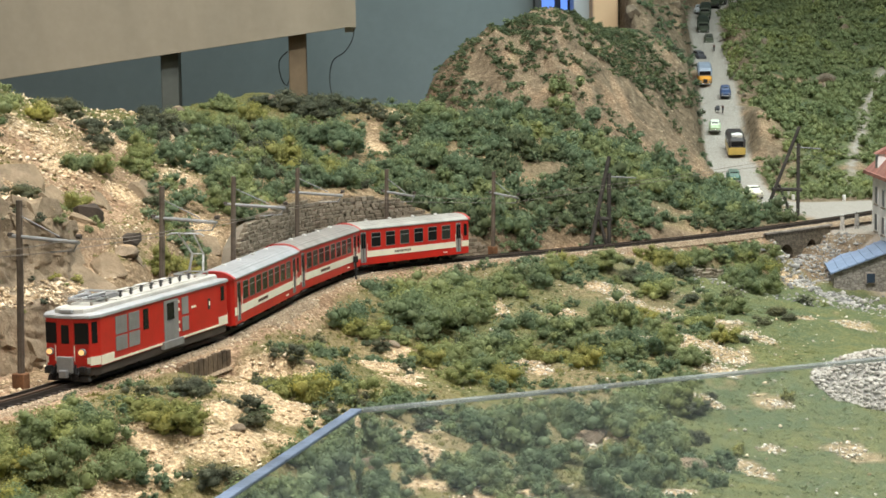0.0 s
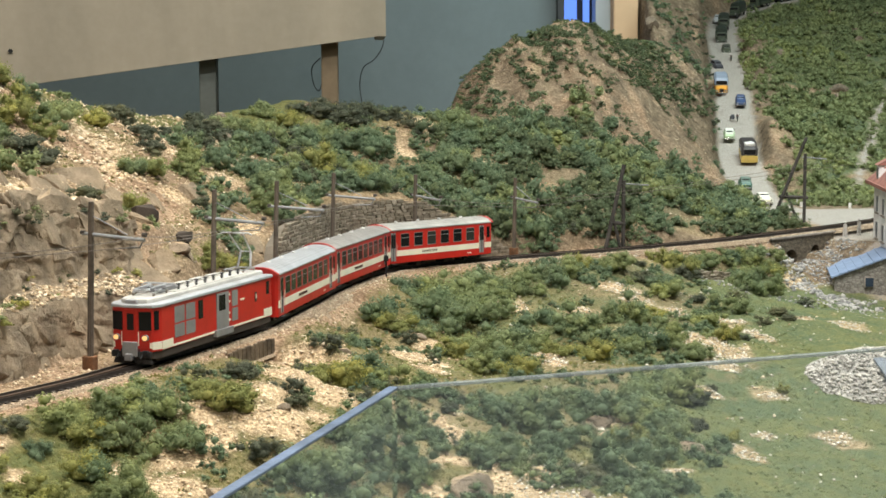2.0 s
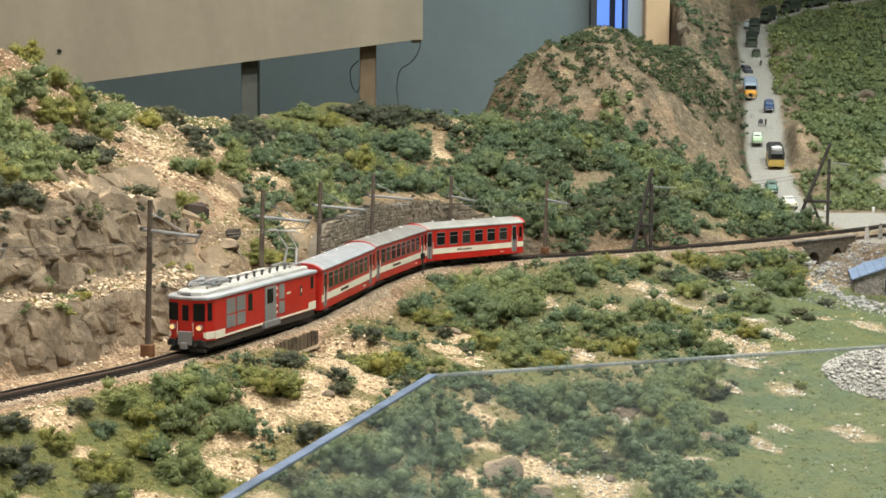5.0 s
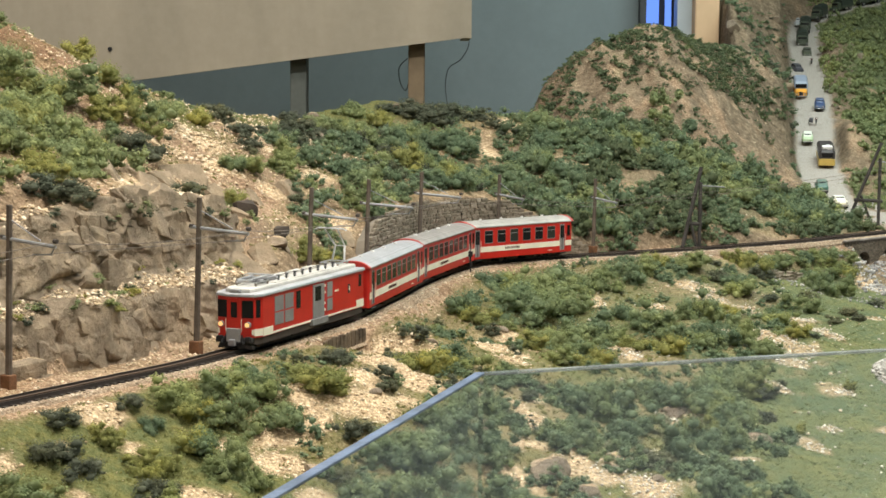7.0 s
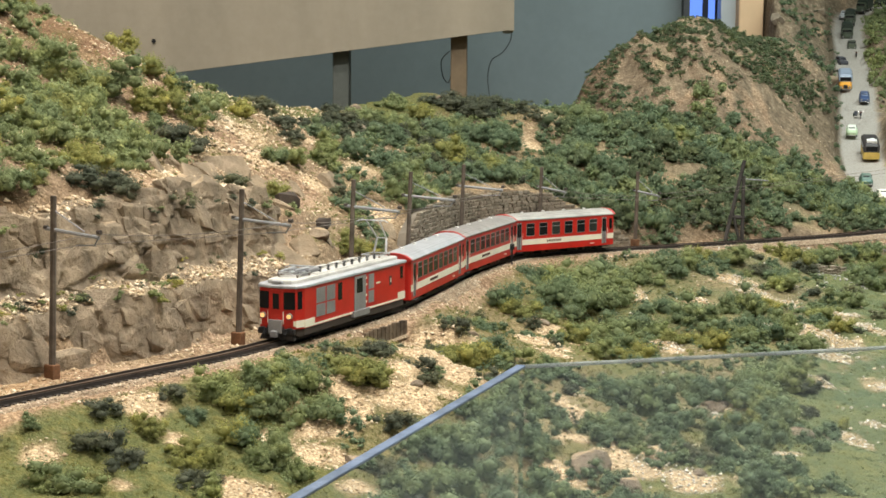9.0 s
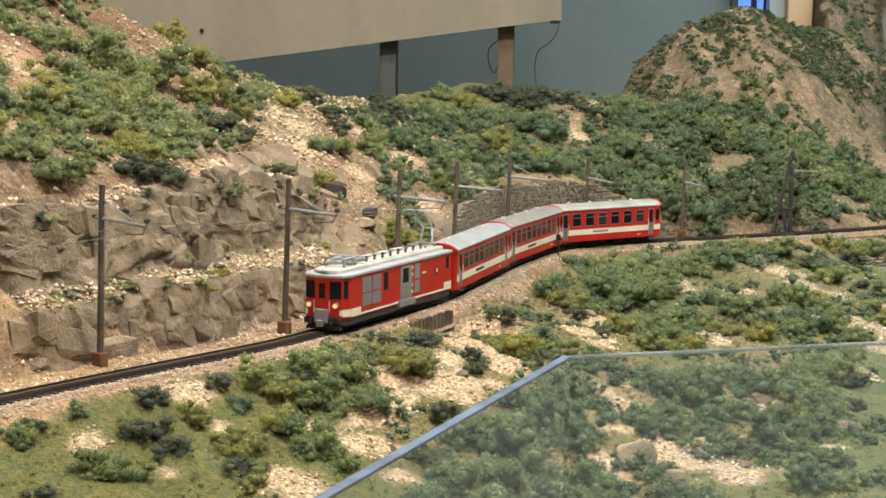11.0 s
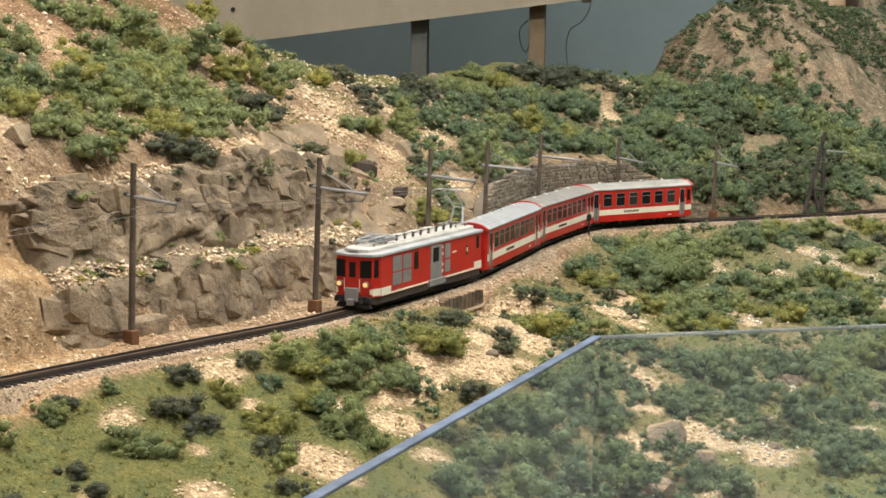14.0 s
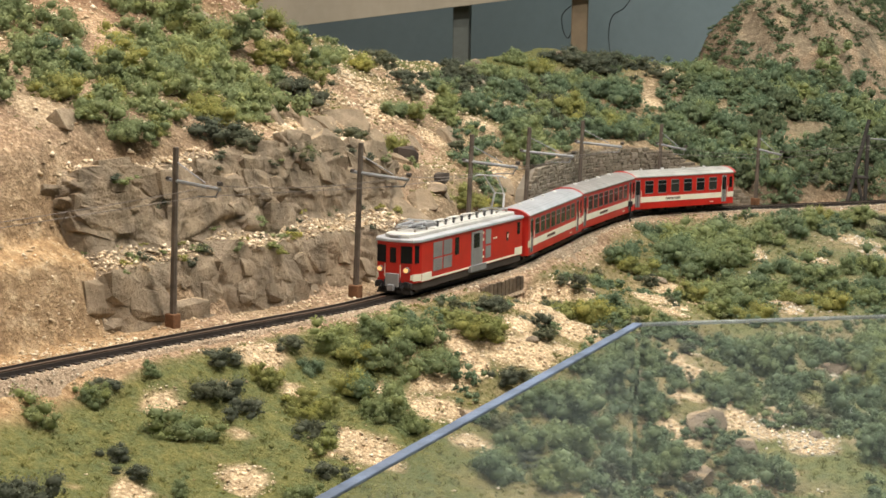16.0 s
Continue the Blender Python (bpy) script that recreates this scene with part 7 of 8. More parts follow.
def tri_mesh(name, V, T, material):
    me = bpy.data.meshes.new(name)
    me.vertices.add(len(V))
    me.vertices.foreach_set("co", np.asarray(V, np.float32).ravel())
    me.loops.add(T.size)
    me.loops.foreach_set("vertex_index", np.asarray(T, np.int32).ravel())
    me.polygons.add(len(T))
    me.polygons.foreach_set("loop_start", np.arange(0, T.size, 3, dtype=np.int32))
    me.update(calc_edges=True)
    me.materials.append(material)
    return me


def scatter(name, stock, places, material, label, category):
    """Many small pieces joined into one mesh. places: x, y, z, size, height factor, turn, kind."""
    Vs, Ts, n = [], [], 0
    for x, y, z, r, hz, turn, k in places:
        V, T = stock[int(k) % len(stock)]
        c, s = math.cos(turn), math.sin(turn)
        W = np.empty_like(V)
        W[:, 0] = x + r * (V[:, 0] * c - V[:, 1] * s)
        W[:, 1] = y + r * (V[:, 0] * s + V[:, 1] * c)
        W[:, 2] = z + r * hz * V[:, 2]
        Vs.append(W)
        Ts.append(T + n)
        n += len(V)
    ob = new(name, tri_mesh(name, np.vstack(Vs), np.vstack(Ts), material))
    return tagged(ob, label, category, kind="stuff")


LAWN_DARK = [(-280, 917, 11), (-223, 982, 10), (-218, 949, 13), (-205, 937, 11), (-255, 866, 8), (-242, 845, 7), (-164, 945, 11), (-146, 904, 10), (-193, 1024, 8), (-275, 782, 14), (-78, 1194, 11), (-71, 1187, 8), (-45, 1176, 9), (-36, 1159, 9), (-58, 1093, 10), (-49, 1095, 9), (-37, 1287, 6), (-22, 1322, 9), (-4, 1480, 8), (4, 1204, 8), (45, 1518, 10), (54, 1513, 7), (301, 1866, 6), (296, 1807, 10), (71, 1308, 7), (143, 1143, 9)]
MEADOW_DARK = [(300, 1866, 6), (299, 1814, 10), (351, 1855, 13), (346, 1765, 9), (396, 1813, 9), (391, 1682, 8), (423, 1752, 9), (425, 1714, 7), (477, 1853, 8), (352, 1593, 6), (267, 1390, 13), (251, 1324, 7), (262, 1333, 7), (294, 1446, 5)]
LAWN_GREEN = [(-224, 902, 14), (-301, 871, 11), (-259, 943, 6), (-281, 907, 7), (-156, 932, 9), (-149, 1012, 12), (-129, 982, 10), (-114, 980, 9), (-177, 1019, 8), (-215, 845, 6), (-157, 874, 8), (-282, 910, 7), (-124, 1010, 12)]
LAWN_YELLOW = [(-165, 968, 11), (-176, 976, 7), (-193, 982, 8), (-201, 986, 7), (-167, 1045, 11), (-150, 1049, 11), (-89, 1130, 16), (-79, 1124, 13), (-23, 1281, 12), (-78, 1127, 12), (-15, 1269, 14), (-1, 1269, 15), (7, 1221, 11), (74, 1441, 11), (230, 1819, 12), (466, 1971, 16), (281, 1657, 11), (335, 1579, 11), (280, 1307, 7), (354, 1451, 5)]
BANK_GREEN = [(-168, 1053, 15), (-152, 1082, 15), (-134, 1097, 15), (-120, 1100, 15), (-107, 1078, 14), (-128, 1064, 15), (-148, 1054, 12), (-149, 1011, 13), (-125, 986, 11), (-111, 981, 9), (15, 1548, 19), (28, 1540, 15), (10, 1288, 14), (21, 1282, 14), (53, 1669, 18), (74, 1649, 22), (96, 1653, 22), (121, 1695, 21), (64, 1590, 21), (86, 1600, 21), (108, 1617, 21), (125, 1646, 18), (81, 1567, 17)]
SLOPE_GREEN = [(95, 1513, 17), (117, 1539, 19), (140, 1573, 21), (152, 1550, 17), (123, 1454, 15), (94, 1408, 12), (129, 1408, 14), (177, 1623, 14), (190, 1582, 18), (171, 1509, 13), (203, 1571, 16), (204, 1502, 15), (220, 1546, 14), (250, 1652, 17), (263, 1640, 15), (239, 1535, 15), (262, 1547, 16), (284, 1612, 14), (140, 1697, 19), (163, 1708, 19), (189, 1736, 17), (207, 1761, 18), (263, 1819, 14)]
FOOT_GREEN = [(91, 1269, 14), (112, 1255, 17), (134, 1277, 17), (160, 1330, 16), (147, 1247, 14), (177, 1326, 15), (204, 1326, 18), (227, 1374, 19), (224, 1304, 16), (89, 1163, 13), (103, 1153, 12), (128, 1197, 13), (36, 1124, 10), (27, 1172, 16), (-1, 1129, 17), (-17, 1090, 17), (195, 1246, 14), (201, 1199, 11), (40, 1103, 10), (199, 1143, 9)]
MEADOW_GREEN = [(271, 1820, 16), (347, 1878, 21), (383, 1929, 22), (413, 1952, 20), (445, 1977, 20), (487, 2039, 14), (314, 1761, 18), (308, 1799, 16), (413, 1851, 17), (440, 1860, 17), (371, 1731, 16), (330, 1646, 13), (413, 1888, 13), (254, 1651, 15), (237, 1637, 15), (273, 1549, 16), (291, 1519, 15), (242, 1549, 14), (242, 1407, 17), (261, 1411, 17), (247, 1385, 16), (217, 1333, 16), (224, 1303, 18), (198, 1252, 14), (216, 1227, 14)]
HILL_GREEN = [(-369, 1195, 17), (-383, 1194, 15), (-358, 1243, 16), (-341, 1278, 16), (-337, 1343, 19), (-336, 1432, 18), (-312, 1405, 17), (-282, 1318, 13), (-299, 1298, 16), (-322, 1254, 13), (-341, 1239, 13), (-342, 1131, 14), (-349, 1114, 9), (-327, 1127, 14), (-318, 1143, 12), (-301, 1493, 15), (-289, 1524, 19), (-275, 1550, 16), (-265, 1599, 16), (-291, 1472, 12), (-263, 1531, 12), (-198, 1580, 13)]
HILL_YELLOW = [(-120, 1463, 9), (-111, 1478, 10), (-122, 1440, 8), (-106, 1492, 9), (-118, 1450, 7), (-104, 1470, 7), (-299, 1232, 15), (-286, 1229, 11), (-309, 1156, 12), (-349, 1179, 12), (-241, 1673, 14), (-184, 1474, 12), (-76, 2032, 16), (6, 1843, 15)]
HILL_DARK = [(-321, 1110, 6), (-304, 1123, 7), (-331, 1093, 6), (-285, 1193, 9), (-268, 1203, 9), (-237, 1260, 10), (-263, 1466, 13), (-275, 1479, 9), (-213, 1274, 5), (-217, 1417, 7), (-245, 1804, 7), (-227, 1745, 8), (-209, 1705, 8), (-195, 1670, 7), (-190, 1657, 5), (-174, 1895, 8), (-160, 1874, 8), (-150, 1862, 5), (-62, 2098, 8), (-41, 2097, 12), (-20, 2093, 10), (1, 2145, 9), (14, 2146, 6), (50, 2145, 8), (58, 2126, 7)]
SADDLE_GREEN = [(-199, 1579, 11), (-182, 1601, 13), (-167, 1642, 13), (-154, 1683, 15), (-135, 1699, 15), (-172, 1761, 14), (-137, 1912, 15), (-119, 1944, 14), (-105, 1840, 17), (-87, 1917, 17), (-65, 1958, 20), (-39, 2028, 18), (-19, 2022, 18), (-67, 1819, 18), (-38, 1829, 18), (-17, 1846, 17), (-88, 1667, 15), (-69, 1681, 17), (-49, 1691, 15), (-86, 1627, 16), (-60, 1628, 16)]
RIDGE_GREEN = [(26, 2024, 18), (61, 1956, 16), (18, 2062, 17), (-9, 1784, 16), (24, 1808, 15), (86, 2012, 16), (108, 2045, 19), (130, 2160, 20), (131, 2111, 17), (136, 2041, 19), (105, 2069, 17), (146, 2004, 16), (122, 1935, 12)]
CORNER_GREEN = [(-49, 1021, 14), (-18, 1042, 17), (-27, 1093, 17), (3, 1070, 15), (-37, 1073, 13), (-5, 1134, 16), (14, 1028, 13), (47, 1067, 13), (42, 1032, 11), (-56, 974, 15), (-26, 980, 16), (96, 1049, 13), (115, 1028, 13), (104, 1262, 17), (131, 1270, 17), (86, 1172, 14), (170, 1155, 14), (180, 1071, 13), (18, 1113, 12), (33, 1093, 10)]
CORNER_DARK = [(65, 1246, 8), (152, 1137, 12), (49, 1189, 7), (58, 1180, 7), (68, 1172, 6), (-64, 1035, 9), (-40, 1000, 9)]
FAR_HILL = [(-343, 1401, 23), (-335, 1491, 22), (-359, 1355, 21), (-382, 1465, 20), (-407, 1602, 20), (-406, 1181, 17), (-414, 1270, 17), (-375, 1440, 20), (-352, 1449, 21), (-319, 1604, 18), (-293, 1620, 12), (-273, 1628, 10), (-371, 1125, 13), (-352, 1643, 15)]
BRIDGE_GREEN = []
for ds, side, r in ((-0.056, 0.037, 12), (-0.078, 0.033, 10), (-0.100, 0.036, 11), (-0.125, 0.034, 10), (-0.150, 0.037, 12), (-0.178, 0.034, 10), (-0.205, 0.036, 11)):
    q, _ = on_track(BRIDGE_S0 + ds, -side)
    BRIDGE_GREEN.append((q.x * 1000, q.y * 1000, r))
placed = []
SHRUB_STOCK = {}
for key, mat, seeds in (("dark", M_LEAF_DARK, (1, 2, 3, 11)), ("pale", M_LEAF_LIGHT, (4, 5, 6)), ("green", M_LEAF, (7, 8, 9, 10, 12)), ("blue", M_LEAF_FAR, (13, 14, 15))):
    SHRUB_STOCK[key] = [tri_mesh("shrub", *leaf_mass(s, 1900, 0.043, 11), mat) for s in seeds]
rng = random.Random(12)
for key, items, label in (
    ("dark", LAWN_DARK, "dark grey-green flock shrub below the track"),
    ("dark", MEADOW_DARK, "low dark shrub at the edge of the meadow"),
    ("dark", CORNER_DARK, "dark shrub behind the clear guard"),
    ("blue", CORNER_GREEN, "bushy blue-green flock shrub behind the clear guard"),
    ("dark", HILL_DARK, "dark grey-green flock shrub on the scree slope"),
    ("pale", LAWN_YELLOW, "yellow-green flock shrub below the track"),
    ("pale", HILL_YELLOW, "yellow-green flock shrub on the hillside"),
    ("green", LAWN_GREEN, "mid-green flock shrub on the lawn"),
    ("green", BANK_GREEN, "bushy green flock shrub on the railway bank"),
    ("green", SLOPE_GREEN, "bushy green flock shrub on the stony slope"),
    ("blue", FOOT_GREEN, "blue-green flock shrub behind the clear guard"),
    ("green", [(452, 1958, 12), (468, 1978, 12), (430, 1938, 13), (478, 2000, 11), (440, 1962, 10), (415, 1922, 11)], "low green shrub beside the stone bank"),
    ("green", BRIDGE_GREEN, "green flock shrub on the bank beside the stone bridge"),
    ("green", MEADOW_GREEN, "green flock shrub on the slope above the meadow"),
    ("green", HILL_GREEN, "mid-green flock shrub on the hillside"),
    ("green", FAR_HILL, "feathery green flock shrub high on the hillside"),
    ("green", SADDLE_GREEN, "mid-green flock shrub above the retaining wall"),
    ("blue", RIDGE_GREEN, "blue-green flock shrub on the ridge behind the track"),
):
    for x, y, r in items:
        if any(math.hypot(x - gx, y - gy) < gr * 0.8 for gx, gy, gr in GUARD_SCREE):
            continue
        x, y, r = x / 1000, y / 1000, r / 1000
        if cell(HEAP, x, y + 0.012) > 0.5:
            continue
        mix_in = "blue" if key == "green" and rng.random() < (0.12 if x < -0.2 else 0.30) else "pale" if key == "green" and rng.random() < (0.22 if x < -0.2 else 0.10) else key
        ob = new("shrub", rng.choice(SHRUB_STOCK[mix_in]))
        q = r * (2.5 if items is HILL_DARK else 1.38 if key == "dark" else 1.30 if items is MEADOW_GREEN or items is SLOPE_GREEN else 1.48)
        flat = rng.uniform(0.72, 0.90) if key == "dark" else rng.uniform(0.85, 1.12)
        off = cell(D_TRACK, x, y)
        q = min(q, max(0.006, (abs(off) - 0.017) * 0.95)) if abs(off) < 0.06 else q
        if -0.12 < off < 0:
            flat = min(flat, max(0.35, (RZ + 0.007 - gz(x, y)) / q))
        ob.matrix_world = Matrix.Translation((x, y, gz(x, y) - q * 0.08)) @ Matrix.Rotation(rng.random() * 6.28, 4, "Z") @ Matrix.Diagonal((q * rng.uniform(0.9, 1.15), q * rng.uniform(0.8, 1.0), q * flat, 1))
        tagged(ob, label, "shrub", "shrubs")
        placed.append((x, y, r))
PLACED = np.array(placed)

N_CLUSTER = lattice_noise(201)
N_TONE = lattice_noise(202)


def sample(grid, x, y):
    i = np.clip(np.searchsorted(GX, x), 0, len(GX) - 1)
    j = np.clip(np.searchsorted(GY, y), 0, len(GY) - 1)
    return grid[j, i]


def candidates(x0, x1, y0, y1, gap, seed):
    r = np.random.RandomState(seed)
    gx, gy = np.meshgrid(np.arange(x0, x1, gap), np.arange(y0, y1, gap))
    x = (gx + (r.rand(*gx.shape) - 0.5) * gap * 0.95).ravel()
    y = (gy + (r.rand(*gy.shape) - 0.5) * gap * 0.95).ravel()
    return x, y, r


def clump(x, y):
    return np.clip(0.6 * N_CLUSTER(x * 22, y * 22) + 0.4 * N_CLUSTER(x * 55 + 9, y * 55), 0, 1)


green, pale, dark, far, low_dark, blue, slope, deep, deep_near = [], [], [], [], [], [], [], [], []


def grow(x0, x1, y0, y1, gap, seed, chance, rmin, rmax, keep, bins, flat=(0.8, 1.15), shy=True, cut=(0.19, 0.84)):
    xs, ys, r = candidates(x0, x1, y0, y1, gap, seed)
    d, sl, du = sample(D_TRACK, xs, ys), sample(SLOPE, xs, ys), np.maximum(sample(DUST, xs, ys), sample(HEAP, xs, ys))
    cl, tone = clump(xs, ys), N_TONE(xs * 17 + 3, ys * 17)
    for i in range(len(xs)):
        x, y = xs[i], ys[i]
        if du[i] > 0.05 or not keep(x, y, d[i], sl[i]):
            continue
        if abs(d[i]) < (0.046 if d[i] < 0 and 1.26 < y < 1.72 and x < 0.06 else 0.027) or (0 < d[i] < 0.052 and WALL_S0 - 0.02 < nearest_s(x, y) < WALL_S1 + 0.01):
            continue
        bare = in_scree(x, y)
        if shy and bare > 0.15 and r.rand() > (0.06 if y < 2.3 else 0.30):
            continue
        if cl[i] < 1 - chance - 0.10 + 0.25 * r.rand():
            continue
        rad = rmin + (rmax - rmin) * r.rand() ** 1.3
        if abs(d[i]) < 0.034 + rad * 0.9:
            rad = max(0.004, min(rad, (abs(d[i]) - 0.022) * 0.7))
        near = np.hypot(PLACED[:, 0] - x, PLACED[:, 1] - y) < PLACED[:, 2] * 0.75
        if near.any():
            continue
        hz = flat[0] + (flat[1] - flat[0]) * r.rand()
        row = (x, y, gz(x, y) - rad * 0.12, rad * 1.3, hz, r.rand() * 6.28, r.randint(0, 6))
        t = tone[i] + 0.35 * (r.rand() - 0.5)
        into = bins[0 if t < cut[0] else 2 if t > cut[1] else 1]
        if rad < 0.0068:  # the smallest tufts need fewer leaves
            into = low_dark if into is dark else far if into is blue else deep if into is deep_near else into
        into.append(row)


# growth on the mountain runs down it in streaks: each a line of (place, half width) in millimetres
FLANK_STREAKS = [
    [(224, 2549, 7), (241, 2508, 7), (254, 2461, 7), (261, 2426, 8), (282, 2346, 8)],
    [(219, 2461, 9), (234, 2379, 12), (260, 2314, 11)],
    [(237, 2557, 5), (256, 2548, 6)],
    [(265, 2539, 6), (282, 2526, 7)],
    [(252, 2628, 9), (278, 2626, 13), (291, 2550, 7), (326, 2538, 8)],
    [(300, 2649, 7), (313, 2596, 8)],
    [(200, 2575, 9), (179, 2533, 10), (163, 2516, 10), (150, 2508, 8)],
    [(185, 2476, 11), (198, 2446, 8)],
    [(205, 2396, 10), (191, 2358, 11)],
]
SHOULDER_STREAKS = [
    [(364, 2686, 8), (393, 2671, 18), (438, 2718, 20), (473, 2713, 19), (519, 2758, 14), (550, 2792, 11)],
    [(380, 2720, 14), (430, 2760, 16), (500, 2790, 14)],
    [(368, 2604, 9), (420, 2640, 11), (468, 2685, 8)],
]
FACE_STREAKS = [
    [(338, 2647, 5), (341, 2597, 5)],
    [(338, 2563, 4), (352, 2547, 5), (373, 2553, 5)],
    [(404, 2585, 5), (458, 2669, 6)],
    [(298, 2493, 5)], [(316, 2493, 5)], [(343, 2505, 3)], [(361, 2529, 5)], [(345, 2469, 4)], [(347, 2434, 7)], [(372, 2485, 5)], [(384, 2480, 5)],
    [(453, 2638, 6), (462, 2625, 5)],
    [(488, 2633, 7), (498, 2609, 6)],
    [(305, 2282, 10), (328, 2303, 9)],
    [(382, 2435, 5), (408, 2465, 5)],
    [(391, 2363, 10), (421, 2402, 8)],
]


def streak(x, y, lines):
    """1 in the middle of the nearest streak, 0 at its edge."""
    best = -9.0
    p = Vector((x * 1000, y * 1000))
    for line in lines:
        for a, b in zip(line, line[1:] or line):
            d = Vector((b[0] - a[0], b[1] - a[1]))
            k = min(1.0, max(0.0, (p - Vector(a[:2])).dot(d) / d.length_squared)) if d.length_squared else 0.0
            e = p - Vector(a[:2]) - d * k
            best = max(best, 1 - math.hypot(e.x, e.y * 0.75) / (1.45 * (a[2] + (b[2] - a[2]) * k)))
    return best


three = (dark, green, pale)
mixed = (dark, blue, green)
# below the track: low growth between the shrubs
grow(-0.16, 0.40, 0.86, 1.95, 0.0130, 1, 0.50, 0.0035, 0.0085, lambda x, y, d, s: d < -0.02 and x > -0.09 + 0.55 * (1.05 - y) and x + 0.25 * (1.6 - y) < 0.33, (dark, blue, green))
grow(0.22, 0.62, 1.2, 2.0, 0.022, 2, 0.13, 0.003, 0.007, lambda x, y, d, s: d < -0.02 and x + 0.25 * (1.6 - y) >= 0.33, three)
grow(-0.02, 0.34, 0.98, 1.38, 0.016, 31, 0.45, 0.005, 0.011, lambda x, y, d, s: d < -0.05 and x > -0.02 and x + 0.25 * (1.6 - y) < 0.36, mixed)
# hillside behind the track
grow(-0.25, 0.12, 1.5, 2.3, 0.0160, 3, 0.62, 0.006, 0.0135, lambda x, y, d, s: d > 0.03 and x > -0.17 + 0.25 * (1.7 - y) and (y < np.interp(x, *CREST) - 0.10 or N_CLUSTER(x * 26, y * 26) > 0.66), (dark, blue, green), cut=(0.30, 0.66))
# the deep bins put the shade streaks into the shrubs' colour
grow(0.09, 0.56, 1.6, 2.56, 0.0215, 33, 0.66, 0.009, 0.022, lambda x, y, d, s: d > 0.03 and y < 2.33 + 0.35 * (x - 0.1) + 0.20 * (N_CLUSTER(x * 15 + 3, y * 9) - 0.45) and y < np.interp(x, *CREST) + 0.05, (deep_near, blue, green), (0.8, 1.4), True, (0.42, 0.70))
grow(0.0, 0.56, 1.6, 2.45, 0.0125, 53, 0.52, 0.003, 0.0075, lambda x, y, d, s: d > 0.03 and y < 2.34 + 0.35 * (x - 0.1) and y < np.interp(x, *CREST) + 0.03, (deep, far, green), cut=(0.42, 0.74))
grow(0.16, 0.60, 1.80, 2.35, 0.011, 23, 0.60, 0.0045, 0.009, lambda x, y, d, s: 0.026 < d < 0.075 and x < 0.50, mixed)
grow(-0.10, 0.50, 1.1, 2.1, 0.011, 24, 0.34, 0.003, 0.006, lambda x, y, d, s: -0.11 < d < -0.026 and not (-0.13 < x < -0.02 and y < 1.36), mixed)
# tufts along the ledge of the rock face
for n in range(46):
    i, j = random.randrange(int(X_FACE.shape[0] * 0.24), int(X_FACE.shape[0] * 0.44)), random.randrange(20, X_FACE.shape[1] - 10)
    q = 0.0028 + 0.0045 * random.random() ** 2
    (green, pale, dark)[n % 3].append((X_FACE[i, j], Y_FACE[i, j], Z_FACE[i, j] - q * 0.1, q * 1.3, 0.8, n * 1.7, n))
for n in range(16):
    i, j = int(X_FACE.shape[0] * random.uniform(0.66, 0.74)), random.randrange(20, X_FACE.shape[1] - 10)
    q = 0.004 + 0.004 * random.random()
    (green, dark)[n % 2].append((X_FACE[i, j], Y_FACE[i, j], Z_FACE[i, j], q * 1.3, 0.7, n * 1.7, n))
# scree slope on the near hill
grow(-0.50, -0.10, 0.9, 1.85, 0.018, 4, 0.20, 0.004, 0.009, lambda x, y, d, s: d > 0.085, three)
grow(-0.50, -0.26, 1.08, 1.70, 0.019, 14, 0.55, 0.009, 0.016, lambda x, y, d, s: d > 0.135 and y < 1.42 + 0.9 * (-0.25 - x), (green, green, pale), (0.9, 1.3))
grow(-0.40, -0.15, 0.95, 1.45, 0.012, 44, 0.36, 0.003, 0.0065, lambda x, y, d, s: 0.086 < d < 0.115, three, (0.7, 1.0))
# mountain: growth in streaks, thin tufts between, dark growth along the ridge
FOOT = lambda x: 2.30 + 0.35 * (x - 0.1)
grow(0.13, 0.36, 2.26, 2.68, 0.0082, 5, 1.3, 0.0040, 0.0092, lambda x, y, d, s: streak(x, y, FLANK_STREAKS) > 0.8 * N_TONE(x * 90, y * 90) - 0.35, (deep, deep, far), (0.7, 1.1), False)
grow(0.34, 0.60, 2.55, 2.86, 0.0082, 19, 1.3, 0.0045, 0.0095, lambda x, y, d, s: streak(x, y, SHOULDER_STREAKS) > 0.8 * N_TONE(x * 90, y * 90) - 0.35, (deep, deep, deep), (0.7, 1.1), False)
grow(0.28, 0.52, 2.26, 2.70, 0.0070, 15, 1.3, 0.0035, 0.0075, lambda x, y, d, s: streak(x, y, FACE_STREAKS) > 0.8 * N_TONE(x * 90, y * 90) - 0.35, (deep, deep, far), (0.7, 1.0), False)
grow(0.12, 0.60, 2.28, 2.85, 0.0130, 25, 0.30, 0.0022, 0.0048, lambda x, y, d, s: y > FOOT(x) and y < np.interp(x, *CREST) + 0.03, (low_dark, deep, far), (0.6, 1.0))
grow(0.08, 0.56, 2.40, 2.95, 0.0085, 6, 0.80, 0.003, 0.0065, lambda x, y, d, s: abs(y - np.interp(x, *CREST)) < 0.04, (deep, deep, far), (0.6, 0.9))
grow(0.45, 0.64, 2.45, 3.3, 0.013, 9, 0.40, 0.005, 0.010, lambda x, y, d, s: x > 0.45 + 0.12 * (y - 2.4) and y < np.interp(x, *CREST) + 0.03, (low_dark, far, far), (0.7, 1.0))
grow(0.08, 0.22, 2.28, 2.55, 0.0130, 26, 0.70, 0.0045, 0.0100, lambda x, y, d, s: y > FOOT(x) and x < 0.15 + 0.2 * (2.5 - y), (deep, far, far), (0.6, 1.0))
